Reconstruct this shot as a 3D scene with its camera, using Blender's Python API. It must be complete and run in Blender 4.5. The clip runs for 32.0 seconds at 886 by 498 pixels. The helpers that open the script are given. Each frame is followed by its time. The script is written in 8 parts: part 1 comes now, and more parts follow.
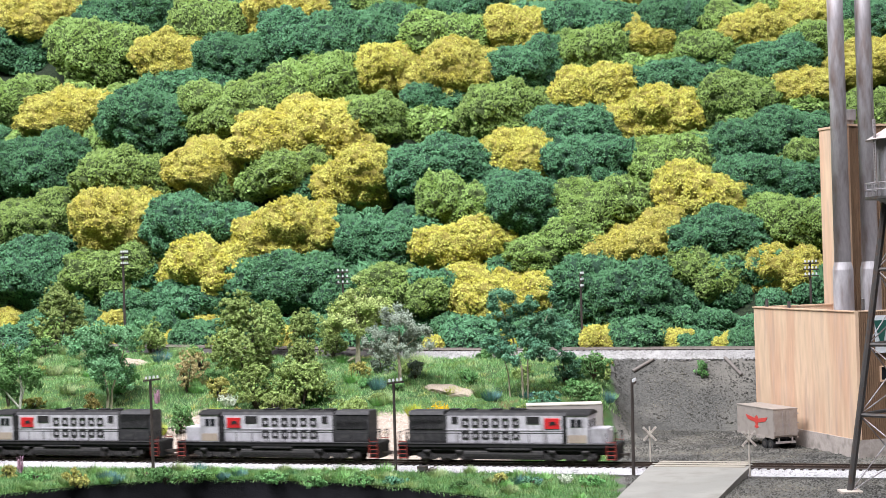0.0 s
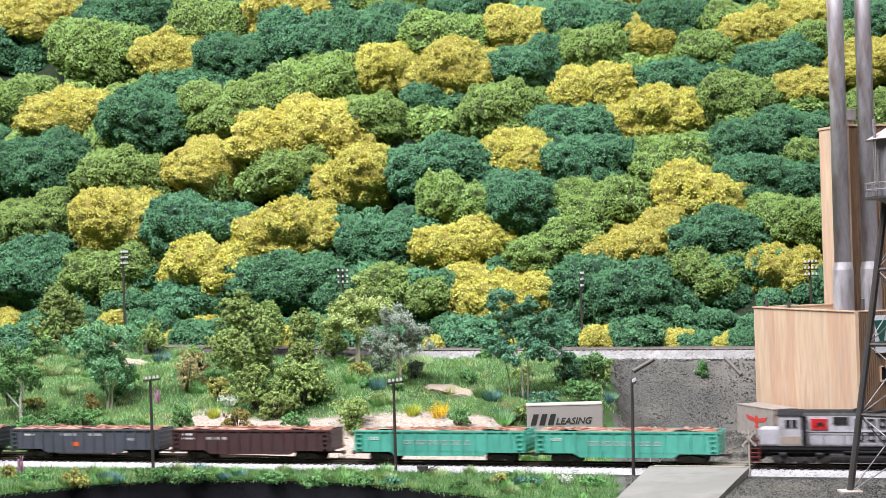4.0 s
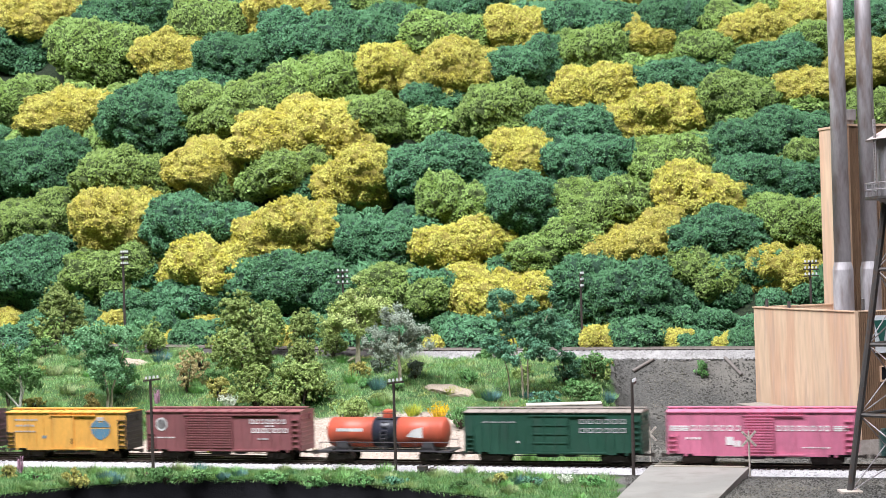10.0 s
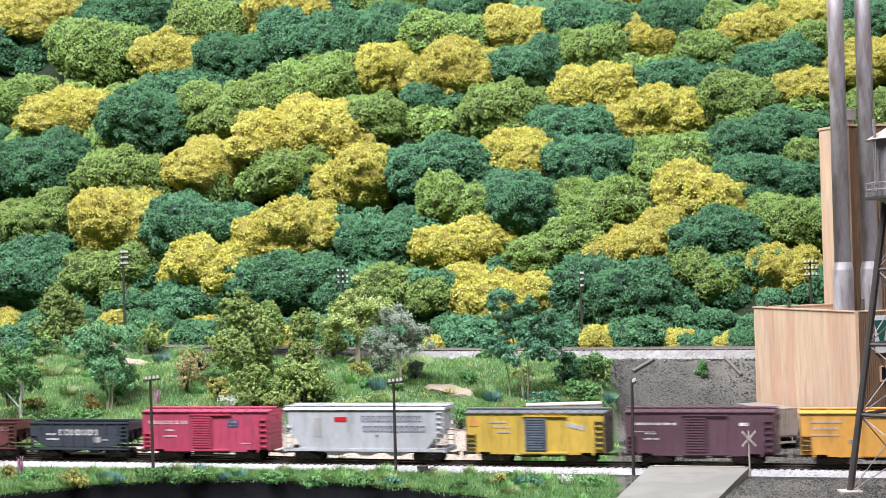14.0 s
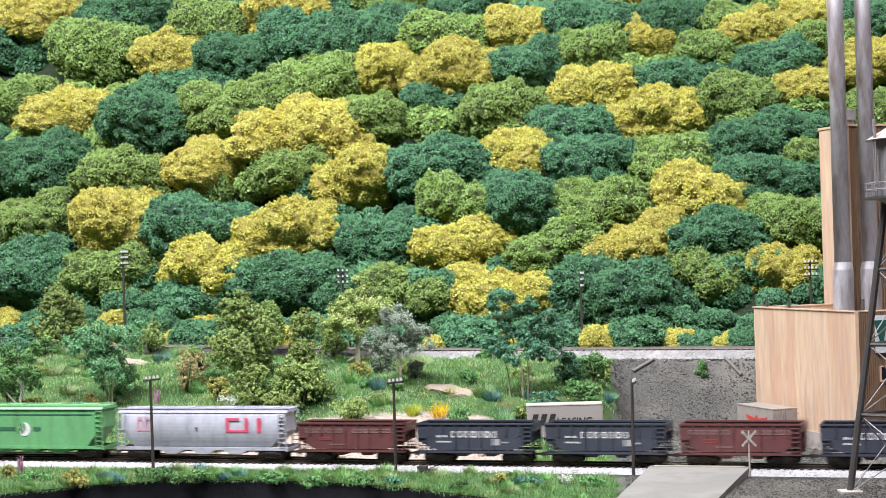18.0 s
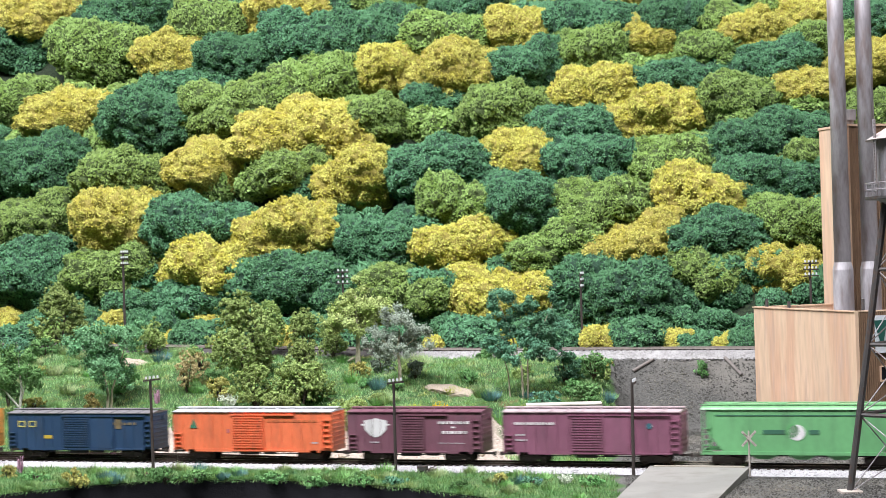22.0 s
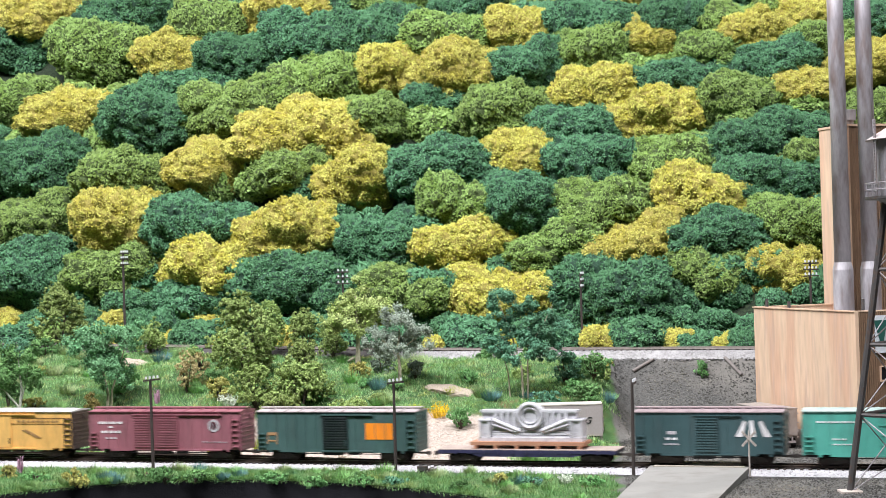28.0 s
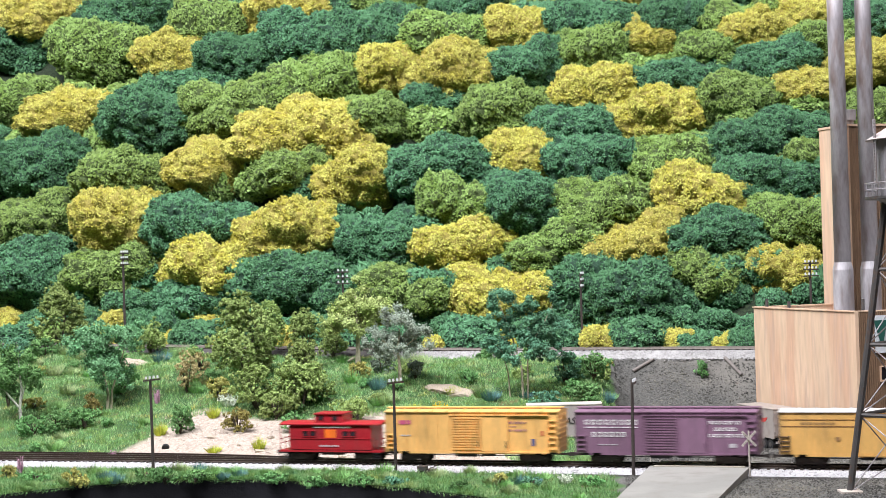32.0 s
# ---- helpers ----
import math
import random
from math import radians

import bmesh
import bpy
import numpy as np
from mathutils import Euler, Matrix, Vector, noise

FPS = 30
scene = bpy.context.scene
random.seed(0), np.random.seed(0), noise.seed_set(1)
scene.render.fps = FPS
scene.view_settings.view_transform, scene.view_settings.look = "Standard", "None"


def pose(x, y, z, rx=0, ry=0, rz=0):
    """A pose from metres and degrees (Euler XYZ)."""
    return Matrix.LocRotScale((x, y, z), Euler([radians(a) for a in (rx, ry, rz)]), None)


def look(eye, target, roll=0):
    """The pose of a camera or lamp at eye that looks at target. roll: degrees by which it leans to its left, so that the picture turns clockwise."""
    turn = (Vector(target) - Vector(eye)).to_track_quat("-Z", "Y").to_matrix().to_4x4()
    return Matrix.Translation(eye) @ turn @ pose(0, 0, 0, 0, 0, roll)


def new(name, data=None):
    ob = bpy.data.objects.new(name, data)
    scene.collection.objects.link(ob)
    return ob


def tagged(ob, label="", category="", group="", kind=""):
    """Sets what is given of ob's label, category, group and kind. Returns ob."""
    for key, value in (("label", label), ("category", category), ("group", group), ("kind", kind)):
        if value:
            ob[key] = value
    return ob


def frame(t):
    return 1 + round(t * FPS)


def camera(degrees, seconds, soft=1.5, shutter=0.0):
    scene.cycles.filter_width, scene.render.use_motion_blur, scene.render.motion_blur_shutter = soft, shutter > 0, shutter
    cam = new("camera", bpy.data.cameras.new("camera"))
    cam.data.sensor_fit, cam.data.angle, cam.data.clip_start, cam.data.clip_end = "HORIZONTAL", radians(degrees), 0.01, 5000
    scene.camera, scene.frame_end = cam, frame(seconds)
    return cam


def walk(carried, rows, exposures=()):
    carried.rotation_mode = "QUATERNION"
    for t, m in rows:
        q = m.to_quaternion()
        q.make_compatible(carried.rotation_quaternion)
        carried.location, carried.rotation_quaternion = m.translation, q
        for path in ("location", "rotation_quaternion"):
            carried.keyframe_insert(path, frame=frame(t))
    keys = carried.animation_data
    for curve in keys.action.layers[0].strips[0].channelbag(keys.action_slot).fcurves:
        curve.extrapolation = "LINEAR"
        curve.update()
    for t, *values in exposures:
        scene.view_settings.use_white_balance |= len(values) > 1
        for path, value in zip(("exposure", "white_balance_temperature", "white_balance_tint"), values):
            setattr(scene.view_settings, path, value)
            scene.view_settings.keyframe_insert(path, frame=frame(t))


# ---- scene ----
EYE = (0.0, 0.0, 0.2)
cam = camera(29.3, 32.0, soft=0.85, shutter=0.5)
AIM = look(EYE, (0.0, 3.0, 0.215), -1.72)
walk(cam, [(0.0, AIM), (32.0, AIM)], exposures=[(0.0, 0.0), (32.0, 0.0)])

# ---- light: strip lamps on the ceiling over the layout, grey room added around ----
world = bpy.data.worlds.new("room_air")
scene.world = world
world.use_nodes = True
world.node_tree.nodes["Background"].inputs["Color"].default_value = (0.9, 0.95, 1.0, 1)
world.node_tree.nodes["Background"].inputs["Strength"].default_value = 0.03


def lamp(name, eye, target, sx, sy, watts, colour):
    data = bpy.data.lights.new(name, "AREA")
    data.shape, data.size, data.size_y, data.energy, data.color = "RECTANGLE", sx, sy, watts, colour
    ob = new(name, data)
    ob.matrix_basis = look(eye, target)
    return ob


lamp("strip_lamp", (-0.85, 1.05, 2.1), (-0.1, 2.4, 0.2), 2.8, 0.16, 179, (0.945, 0.945, 1.0))
lamp("strip_lamp", (1.7, 1.05, 2.1), (0.4, 2.3, 0.2), 1.6, 0.16, 38, (0.945, 0.945, 1.0))

# ---- small tools ----
RNG = random.Random(7)


def mesh_of(name, bm, material, smooth=False):
    me = bpy.data.meshes.new(name)
    bm.to_mesh(me)
    bm.free()
    me.materials.append(material)
    if smooth:
        for p in me.polygons:
            p.use_smooth = True
    return me


def part(name, bm, material, parent=None, label="", smooth=False, m=None):
    """One mesh object from a bmesh, under its thing."""
    ob = new(name, bm if isinstance(bm, bpy.types.Mesh) else mesh_of(name, bm, material, smooth))
    if parent is not None:
        ob.parent = parent
    if m is not None:
        ob.matrix_basis = m
    return tagged(ob, label)


def thing(name, m, label, category, group="", kind=""):
    ob = new(name)
    ob.empty_display_size = 0.01
    ob.matrix_basis = m
    return tagged(ob, label, category, group, kind)


def box(bm, x0, x1, y0, y1, z0, z1, bevel=0.0):
    g = bmesh.ops.create_cube(bm, size=1.0, matrix=Matrix.LocRotScale(((x0 + x1) / 2, (y0 + y1) / 2, (z0 + z1) / 2), None, (x1 - x0, y1 - y0, z1 - z0)))
    if bevel:
        edges = {e for v in g["verts"] for e in v.link_edges}
        bmesh.ops.bevel(bm, geom=list(edges), offset=bevel, segments=2, profile=0.6, affect="EDGES")
    return bm


def boxes(*dims, bevel=0.0):
    bm = bmesh.new()
    for d in dims:
        box(bm, *d, bevel=bevel)
    return bm


def rod(bm, a, b, r, r2=None, n=8):
    a, b = Vector(a), Vector(b)
    m = Matrix.Translation((a + b) / 2) @ (b - a).to_track_quat("Z", "Y").to_matrix().to_4x4()
    bmesh.ops.create_cone(bm, cap_ends=True, segments=n, radius1=r, radius2=r if r2 is None else r2, depth=(b - a).length, matrix=m)
    return bm


def prism(bm, outline, x0, x1):
    """An outline in (y, z) drawn out along x."""
    a = [bm.verts.new((x0, y, z)) for y, z in outline]
    b = [bm.verts.new((x1, y, z)) for y, z in outline]
    n = len(outline)
    bm.faces.new(a)
    bm.faces.new(b[::-1])
    for i in range(n):
        bm.faces.new((a[i], b[i], b[(i + 1) % n], a[(i + 1) % n]))
    bmesh.ops.recalc_face_normals(bm, faces=bm.faces[:])
    return bm


def slab(bm, outline, y0, y1):
    """An outline in (x, z) drawn out along y."""
    a = [bm.verts.new((x, y0, z)) for x, z in outline]
    b = [bm.verts.new((x, y1, z)) for x, z in outline]
    n = len(outline)
    bm.faces.new(a)
    bm.faces.new(b[::-1])
    for i in range(n):
        bm.faces.new((a[i], b[i], b[(i + 1) % n], a[(i + 1) % n]))
    bmesh.ops.recalc_face_normals(bm, faces=bm.faces[:])
    return bm


def mat(name, colour, rough=0.7, vary=0.25, scale=60.0, fine=900.0, bump=0.2, metal=0.0, second=None, stain=None, spread=(0.45, 0.6), per=0.0, stretch=None):
    """A surface with a base colour, broad and fine variation, an optional second colour in patches, and fine relief."""
    ma = bpy.data.materials.new(name)
    ma.use_nodes = True
    nt = ma.node_tree
    n, l = nt.nodes, nt.links
    bsdf = n["Principled BSDF"]
    bsdf.inputs["Roughness"].default_value = rough
    bsdf.inputs["Metallic"].default_value = metal
    co = n.new("ShaderNodeTexCoord").outputs["Object"]
    if stretch:
        mp = n.new("ShaderNodeMapping")
        mp.inputs["Scale"].default_value = stretch
        l.new(co, mp.inputs["Vector"])
        co = mp.outputs["Vector"]

    def tex(s, detail=4.0):
        t = n.new("ShaderNodeTexNoise")
        t.inputs["Scale"].default_value, t.inputs["Detail"].default_value = s, detail
        l.new(co, t.inputs["Vector"])
        return t.outputs["Fac"]

    def mix(kind, fac, a, b):
        x = n.new("ShaderNodeMix")
        x.data_type, x.blend_type = "RGBA", kind
        for sock, v in ((x.inputs[0], fac), (x.inputs[6], a), (x.inputs[7], b)):
            if isinstance(v, (int, float)):
                sock.default_value = v
            elif isinstance(v, tuple):
                sock.default_value = (*v[:3], 1)
            else:
                l.new(v, sock)
        return x.outputs[2]

    def ramp(fac, lo, hi, a=0.0, b=1.0):
        r = n.new("ShaderNodeMapRange")
        r.inputs[1].default_value, r.inputs[2].default_value, r.inputs[3].default_value, r.inputs[4].default_value = lo, hi, a, b
        l.new(fac, r.inputs[0])
        return r.outputs[0]

    broad, small = tex(scale), tex(fine, 6.0)
    c = colour
    if second:
        c = mix("MIX", ramp(broad, *spread), colour, second)
    if stain:
        c = mix("MIX", ramp(tex(scale * 3.1), 0.5, 0.72, 0.0, 0.75), c, stain)
    both = mix("MIX", 0.5, mix("MIX", ramp(broad, 0.3, 0.7), (1 - vary,) * 3, (1 + vary,) * 3), mix("MIX", ramp(small, 0.3, 0.7), (1 - vary * 1.6,) * 3, (1 + vary * 1.6,) * 3))
    c = mix("MULTIPLY", 1.0, c, both)
    if per:
        info = n.new("ShaderNodeObjectInfo")
        hs = n.new("ShaderNodeHueSaturation")
        l.new(ramp(info.outputs["Random"], 0, 1, 1 - per, 1 + per), hs.inputs["Value"])
        l.new(ramp(info.outputs["Random"], 0, 1, 0.5 - per * 0.06, 0.5 + per * 0.06), hs.inputs["Hue"])
        l.new(c, hs.inputs["Color"])
        c = hs.outputs["Color"]
    l.new(c, bsdf.inputs["Base Color"])
    l.new(ramp(small, 0.3, 0.7, max(0.05, rough - 0.12), min(1.0, rough + 0.1)), bsdf.inputs["Roughness"])
    if bump:
        bp = n.new("ShaderNodeBump")
        bp.inputs["Strength"].default_value, bp.inputs["Distance"].default_value = bump, 0.6 / fine
        l.new(small, bp.inputs["Height"])
        l.new(bp.outputs["Normal"], bsdf.inputs["Normal"])
    return ma


def leafy(ma, share=0.25):
    """Thin leaves let part of the light through."""
    n, l = ma.node_tree.nodes, ma.node_tree.links
    bsdf, out = n["Principled BSDF"], n["Material Output"]
    tr = n.new("ShaderNodeBsdfTranslucent")
    l.new(bsdf.inputs["Base Color"].links[0].from_socket, tr.inputs["Color"])
    x = n.new("ShaderNodeMixShader")
    x.inputs[0].default_value = share
    l.new(bsdf.outputs[0], x.inputs[1])
    l.new(tr.outputs[0], x.inputs[2])
    l.new(x.outputs[0], out.inputs["Surface"])
    return ma


# ---- materials ----
FOAM = {
    "y": mat("mustard_foam", (0.55, 0.530, 0.125), 0.95, 0.20, 3.5, 40, 0.0, second=(0.45, 0.410, 0.072), per=0.08),
    "o": mat("olive_foam", (0.275, 0.410, 0.120), 0.95, 0.20, 3.5, 40, 0.0, second=(0.195, 0.300, 0.068), per=0.09),
    "d": mat("dark_green_foam", (0.110, 0.268, 0.128), 0.95, 0.20, 3.5, 40, 0.0, second=(0.076, 0.195, 0.092), per=0.12),
}
# Cores coloured darker than their foam, painting in the shade between crumbs.
FIBRE_SHADE = {
    "y": mat("mustard_fibre_shade", (0.290, 0.245, 0.055), 0.95, 0.35, 6, 60, 0.4),
    "o": mat("olive_fibre_shade", (0.055, 0.085, 0.022), 0.95, 0.35, 6, 60, 0.4),
    "d": mat("dark_green_fibre_shade", (0.020, 0.058, 0.032), 0.95, 0.35, 6, 60, 0.4),
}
M_DUSTY = mat("dusty_ballast", (0.33, 0.32, 0.315), 0.95, 0.35, 60, 800, 0.8, stain=(0.16, 0.15, 0.145))
M_BALLAST = mat("white_ballast", (0.45, 0.435, 0.445), 0.9, 0.3, 60, 800, 0.8)
M_DARKBALLAST = mat("black_cinders", (0.062, 0.056, 0.053), 0.95, 0.3, 60, 800, 0.8)
M_RAIL = mat("weathered_rail", (0.06, 0.042, 0.034), 0.5, 0.25, 80, 1200, 0.2, metal=0.3)
M_RAILTOP = mat("polished_railhead", (0.55, 0.52, 0.48), 0.3, 0.1, 80, 1200, 0.1, metal=1.0)
M_TIE = mat("dark_tie", (0.055, 0.042, 0.036), 0.85, 0.3, 200, 1500, 0.4, per=0.3)
M_FASCIA = mat("black_cloth", (0.012, 0.012, 0.017), 0.8, 0.3, 20, 600, 0.3)
M_ROAD = mat("concrete_road", (0.270, 0.260, 0.238), 0.85, 0.10, 14, 700, 0.15, second=(0.225, 0.218, 0.200), stain=(0.20, 0.185, 0.165))
M_PLANKS = mat("crossing_planks", (0.33, 0.295, 0.245), 0.8, 0.12, 90, 900, 0.2)
M_WOOD = mat("stained_wood", (0.66, 0.475, 0.33), 0.75, 0.13, 22, 130, 0.06, second=(0.56, 0.36, 0.245), stain=(0.47, 0.34, 0.27), stretch=(1.6, 1.6, 0.22))
M_BROWN = mat("brown_cladding", (0.20, 0.12, 0.07), 0.75, 0.2, 60, 700, 0.15)
M_FOUND = mat("grey_foundation", (0.40, 0.35, 0.32), 0.85, 0.15, 40, 500, 0.2, stain=(0.2, 0.18, 0.16))
M_STACK = mat("weathered_steel_stack", (0.43, 0.41, 0.43), 0.55, 0.18, 30, 500, 0.1, metal=0.35, second=(0.22, 0.20, 0.21), stain=(0.16, 0.10, 0.075), stretch=(1, 1, 0.25))
M_TOWER = mat("dark_tower_steel", (0.075, 0.07, 0.068), 0.55, 0.2, 60, 800, 0.15, metal=0.3, stain=(0.11, 0.065, 0.045))
M_ROOFGREY = mat("grey_flat_roof", (0.36, 0.35, 0.35), 0.9, 0.15, 40, 600, 0.2)
M_POLE = mat("creosote_pole", (0.045, 0.034, 0.030), 0.8, 0.3, 100, 900, 0.3)
M_WALL = mat("painted_wall", (0.30, 0.30, 0.31), 0.9, 0.05, 3, 120, 0.05)
M_BACKDROP = mat("dark_backdrop", (0.05, 0.05, 0.055), 0.9, 0.08, 3, 90, 0.05)
M_FLOOR = mat("aisle_carpet", (0.10, 0.10, 0.11), 0.95, 0.15, 6, 300, 0.3)

# ---- the line of the near track ----
YAW = math.atan(0.336)
ALONG = Vector((math.cos(YAW), -math.sin(YAW), 0))
MID = Vector((0, 1.667, 0))
U_LEFT, U_RIGHT, BEND = -0.95, 0.80, 1.5


def on_track(u):
    """Place and heading on the near track, u metres along it: straight where it is seen, easing along the room beyond."""
    if u > U_RIGHT:
        p, h = MID + ALONG * U_RIGHT, -YAW
        turn = min((u - U_RIGHT) / BEND, YAW)
        p = p + Vector((BEND * (math.sin(h + turn) - math.sin(h)), -BEND * (math.cos(h + turn) - math.cos(h)), 0))
        return p + Vector((max(0.0, u - U_RIGHT - BEND * YAW), 0, 0)), h + turn
    if u < U_LEFT:
        p, h = MID + ALONG * U_LEFT, -YAW
        turn = min((U_LEFT - u) / BEND, YAW)
        p = p - Vector((BEND * (math.sin(h + turn) - math.sin(h)), -BEND * (math.cos(h + turn) - math.cos(h)), 0))
        return p - Vector((max(0.0, U_LEFT - u - BEND * YAW), 0, 0)), h + turn
    return MID + ALONG * u, -YAW


def front_y(x):
    """Y of the near track's centre line at x."""
    u = x / ALONG.x
    if u > U_RIGHT or u < U_LEFT:
        lo, hi = u - 0.5, u + 0.5
        for _ in range(30):
            mid = (lo + hi) / 2
            if on_track(mid)[0].x < x:
                lo = mid
            else:
                hi = mid
        return on_track(lo)[0].y
    return MID.y - x * 0.336


def back_y(x):
    x = max(-1.6, min(1.6, x))
    return 2.17 - 0.3 * x + 0.15 * min(x, 0.0) ** 2


def back_z(x):
    return 0.084 - (0.022 if x < 0 else 0.009) * max(-1.0, min(1.0, x))


def hill_z(x, y):
    return back_z(x) - 0.009 + 0.9 * (y - back_y(x) - 0.06)


def edge_y(x):
    """The front edge of the scenery, above the black cloth."""
    d = x + 0.27
    ragged = 0.0035 * noise.noise(Vector((x * 38, 2, 8))) + 0.0025 * noise.noise(Vector((x * 95, 5, 1))) if -1.2 < x < 1.2 else 0.0
    return ragged + max(1.642 - (1.97 if d > 0 else 3.0) * d * d, 1.12 if x > 0 else 1.50)


def ease(a, b, t):
    t = max(0.0, min(1.0, (t - a) / (b - a)))
    return t * t * (3 - 2 * t)


def rough_noise(x, y, s, amp):
    return amp * noise.noise(Vector((x * s, y * s, 3.7)))


GROUND_Z = -0.008


def ground_z(x, y):
    """Height of the scenery shell: flat by the near track, up to the far track, then the hill."""
    fy, by = front_y(x), back_y(x)
    right = ease(0.11, 0.17, x - 0.13 * (y - 1.55))
    foot_l = fy + 0.045
    foot_r = by - 0.125
    top = by - 0.035
    bz = back_z(x) - 0.012
    left_rise = ease(foot_l, top, y) ** 0.8
    right_rise = max(0.0, min(1.0, (y - foot_r) / (top - foot_r)))
    z = GROUND_Z + (bz - GROUND_Z) * (left_rise * (1 - right) + right_rise * right)
    if y > by + 0.03:
        z = max(bz, hill_z(x, y))
    if foot_l < y < top:
        z += rough_noise(x, y, 11, 0.010) * (1 - right) * ease(foot_l, foot_l + 0.06, y) * (1 - ease(top - 0.05, top, y))
        z += rough_noise(x, y, 60, 0.0015)
    pad = (1 - ease(0.0, 0.035, max(0.080 - x, x - 0.180, 1.785 - y, y - 1.850, 0.0)))
    return z + (GROUND_Z - z) * pad

# ---- the room: ceiling, south and end walls unseen, grey to limit bounced light ----
def plain_box(name, dims, material, label, category):
    ob = part(name, boxes(dims), material)
    return tagged(ob, label, category, kind="structure")


plain_box("floor", (-9.2, 9.2, -2.6, 5.2, -1.25, -1.2), M_FLOOR, "dark carpeted aisle floor of the layout room", "floor")
plain_box("ceiling", (-9.2, 9.2, -2.6, 5.2, 2.2, 2.25), M_WALL, "plain grey ceiling added above the layout, out of view", "ceiling")
plain_box("wall_south", (-9.2, 9.2, -2.65, -2.6, -1.2, 2.2), M_WALL, "plain grey wall added behind the aisle, out of view", "wall")
plain_box("wall_north", (-9.2, 9.2, 5.2, 5.25, -1.2, 2.2), M_BACKDROP, "dark grey wall behind the wooded hill", "wall")
plain_box("wall_west", (-9.25, -9.2, -2.6, 5.2, -1.2, 2.2), M_WALL, "plain grey end wall added out of view", "wall")
plain_box("wall_east", (9.2, 9.25, -2.6, 5.2, -1.2, 2.2), M_WALL, "plain grey end wall added out of view", "wall")


# ---- scenery shell ----
SHELL_XS = [-8.0 + 0.35 * i for i in range(18)] + [-1.7 + 0.0125 * i for i in range(273)] + [1.72 + 0.35 * i for i in range(19)]


def shell():
    bm = bmesh.new()
    n = 150
    rows = []
    for x in SHELL_XS:
        e, f = edge_y(x), 4.2
        col = []
        for j in range(n):
            t = j / (n - 1)
            t = t * 0.62 if t < 0.85 else 0.527 + (t - 0.85) / 0.15 * 0.473
            y = e + (f - e) * t
            z = ground_z(x, y)
            if y > 3.55:
                z -= 1.6 * (y - 3.55)
            col.append(bm.verts.new((x, y, min(z, 1.4))))
        rows.append(col)
    for a, b in zip(rows, rows[1:]):
        for j in range(n - 1):
            bm.faces.new((a[j], b[j], b[j + 1], a[j + 1]))
    return bm


def ground_material():
    """Grass, with a sandy cutting and grey gravel where the yard and the embankment lie."""
    ma = bpy.data.materials.new("scenery_ground")
    ma.use_nodes = True
    nt = ma.node_tree
    n, l = nt.nodes, nt.links
    bsdf = n["Principled BSDF"]
    bsdf.inputs["Roughness"].default_value = 0.95
    geo = n.new("ShaderNodeTexCoord").outputs["Object"]
    sep = n.new("ShaderNodeSeparateXYZ")
    l.new(geo, sep.inputs[0])

    def op(kind, a, b):
        x = n.new("ShaderNodeMath")
        x.operation = kind
        for s, v in zip(x.inputs, (a, b)):
            if isinstance(v, (int, float)):
                s.default_value = v
            else:
                l.new(v, s)
        return x.outputs[0]

    def tex(s, d=5.0):
        t = n.new("ShaderNodeTexNoise")
        t.inputs["Scale"].default_value, t.inputs["Detail"].default_value = s, d
        l.new(geo, t.inputs["Vector"])
        return t.outputs["Fac"]

    def step(v, a, b):
        r = n.new("ShaderNodeMapRange")
        r.inputs[1].default_value, r.inputs[2].default_value = a, b
        l.new(v, r.inputs[0])
        return r.outputs[0]

    def mix(f, a, b):
        x = n.new("ShaderNodeMix")
        x.data_type = "RGBA"
        for s, v in ((x.inputs[0], f), (x.inputs[6], a), (x.inputs[7], b)):
            if isinstance(v, tuple):
                s.default_value = (*v, 1)
            elif isinstance(v, (int, float)):
                s.default_value = v
            else:
                l.new(v, s)
        return x.outputs[2]

    wob = op("MULTIPLY", op("SUBTRACT", tex(14), 0.5), 0.10)
    x, y = sep.outputs["X"], sep.outputs["Y"]
    v = op("SUBTRACT", op("ADD", y, op("MULTIPLY", x, 0.336)), 1.667)
    side = op("ADD", op("SUBTRACT", x, op("MULTIPLY", op("SUBTRACT", y, 1.55), 0.084)), op("MULTIPLY", wob, 0.7))
    # Ground below the blades kept dark, a painted shade in the grass gaps.
    grass = mix(step(tex(30), 0.35, 0.65), (0.028, 0.075, 0.020), (0.075, 0.150, 0.042))
    grass = mix(step(tex(70), 0.55, 0.7), grass, (0.12, 0.11, 0.04))
    sand = mix(step(tex(260, 8), 0.35, 0.7), (0.33, 0.265, 0.22), (0.51, 0.43, 0.365))
    gravel = mix(step(tex(520, 8), 0.32, 0.66), (0.050, 0.049, 0.046), (0.130, 0.126, 0.116))
    gravel = mix(op("MULTIPLY", step(tex(11), 0.45, 0.64), 0.65), gravel, (0.205, 0.190, 0.168))
    cinder = mix(step(tex(600, 8), 0.35, 0.7), (0.018, 0.016, 0.016), (0.07, 0.065, 0.065))
    vs = op("ADD", v, op("MULTIPLY", wob, 0.5))
    sandy = op("MULTIPLY", op("MULTIPLY", step(vs, 0.03, 0.04), step(vs, 0.212, 0.200)), op("MULTIPLY", step(op("SUBTRACT", op("ADD", x, op("MULTIPLY", wob, 0.5)), op("MULTIPLY", vs, 0.45)), -0.405, -0.395), step(op("ADD", x, wob), 0.075, 0.06)))
    c = mix(sandy, grass, sand)
    c = mix(step(side, 0.153, 0.160), c, gravel)
    c = mix(op("MULTIPLY", step(vs, 0.03, 0.022), step(vs, -0.05, -0.04)), c, cinder)
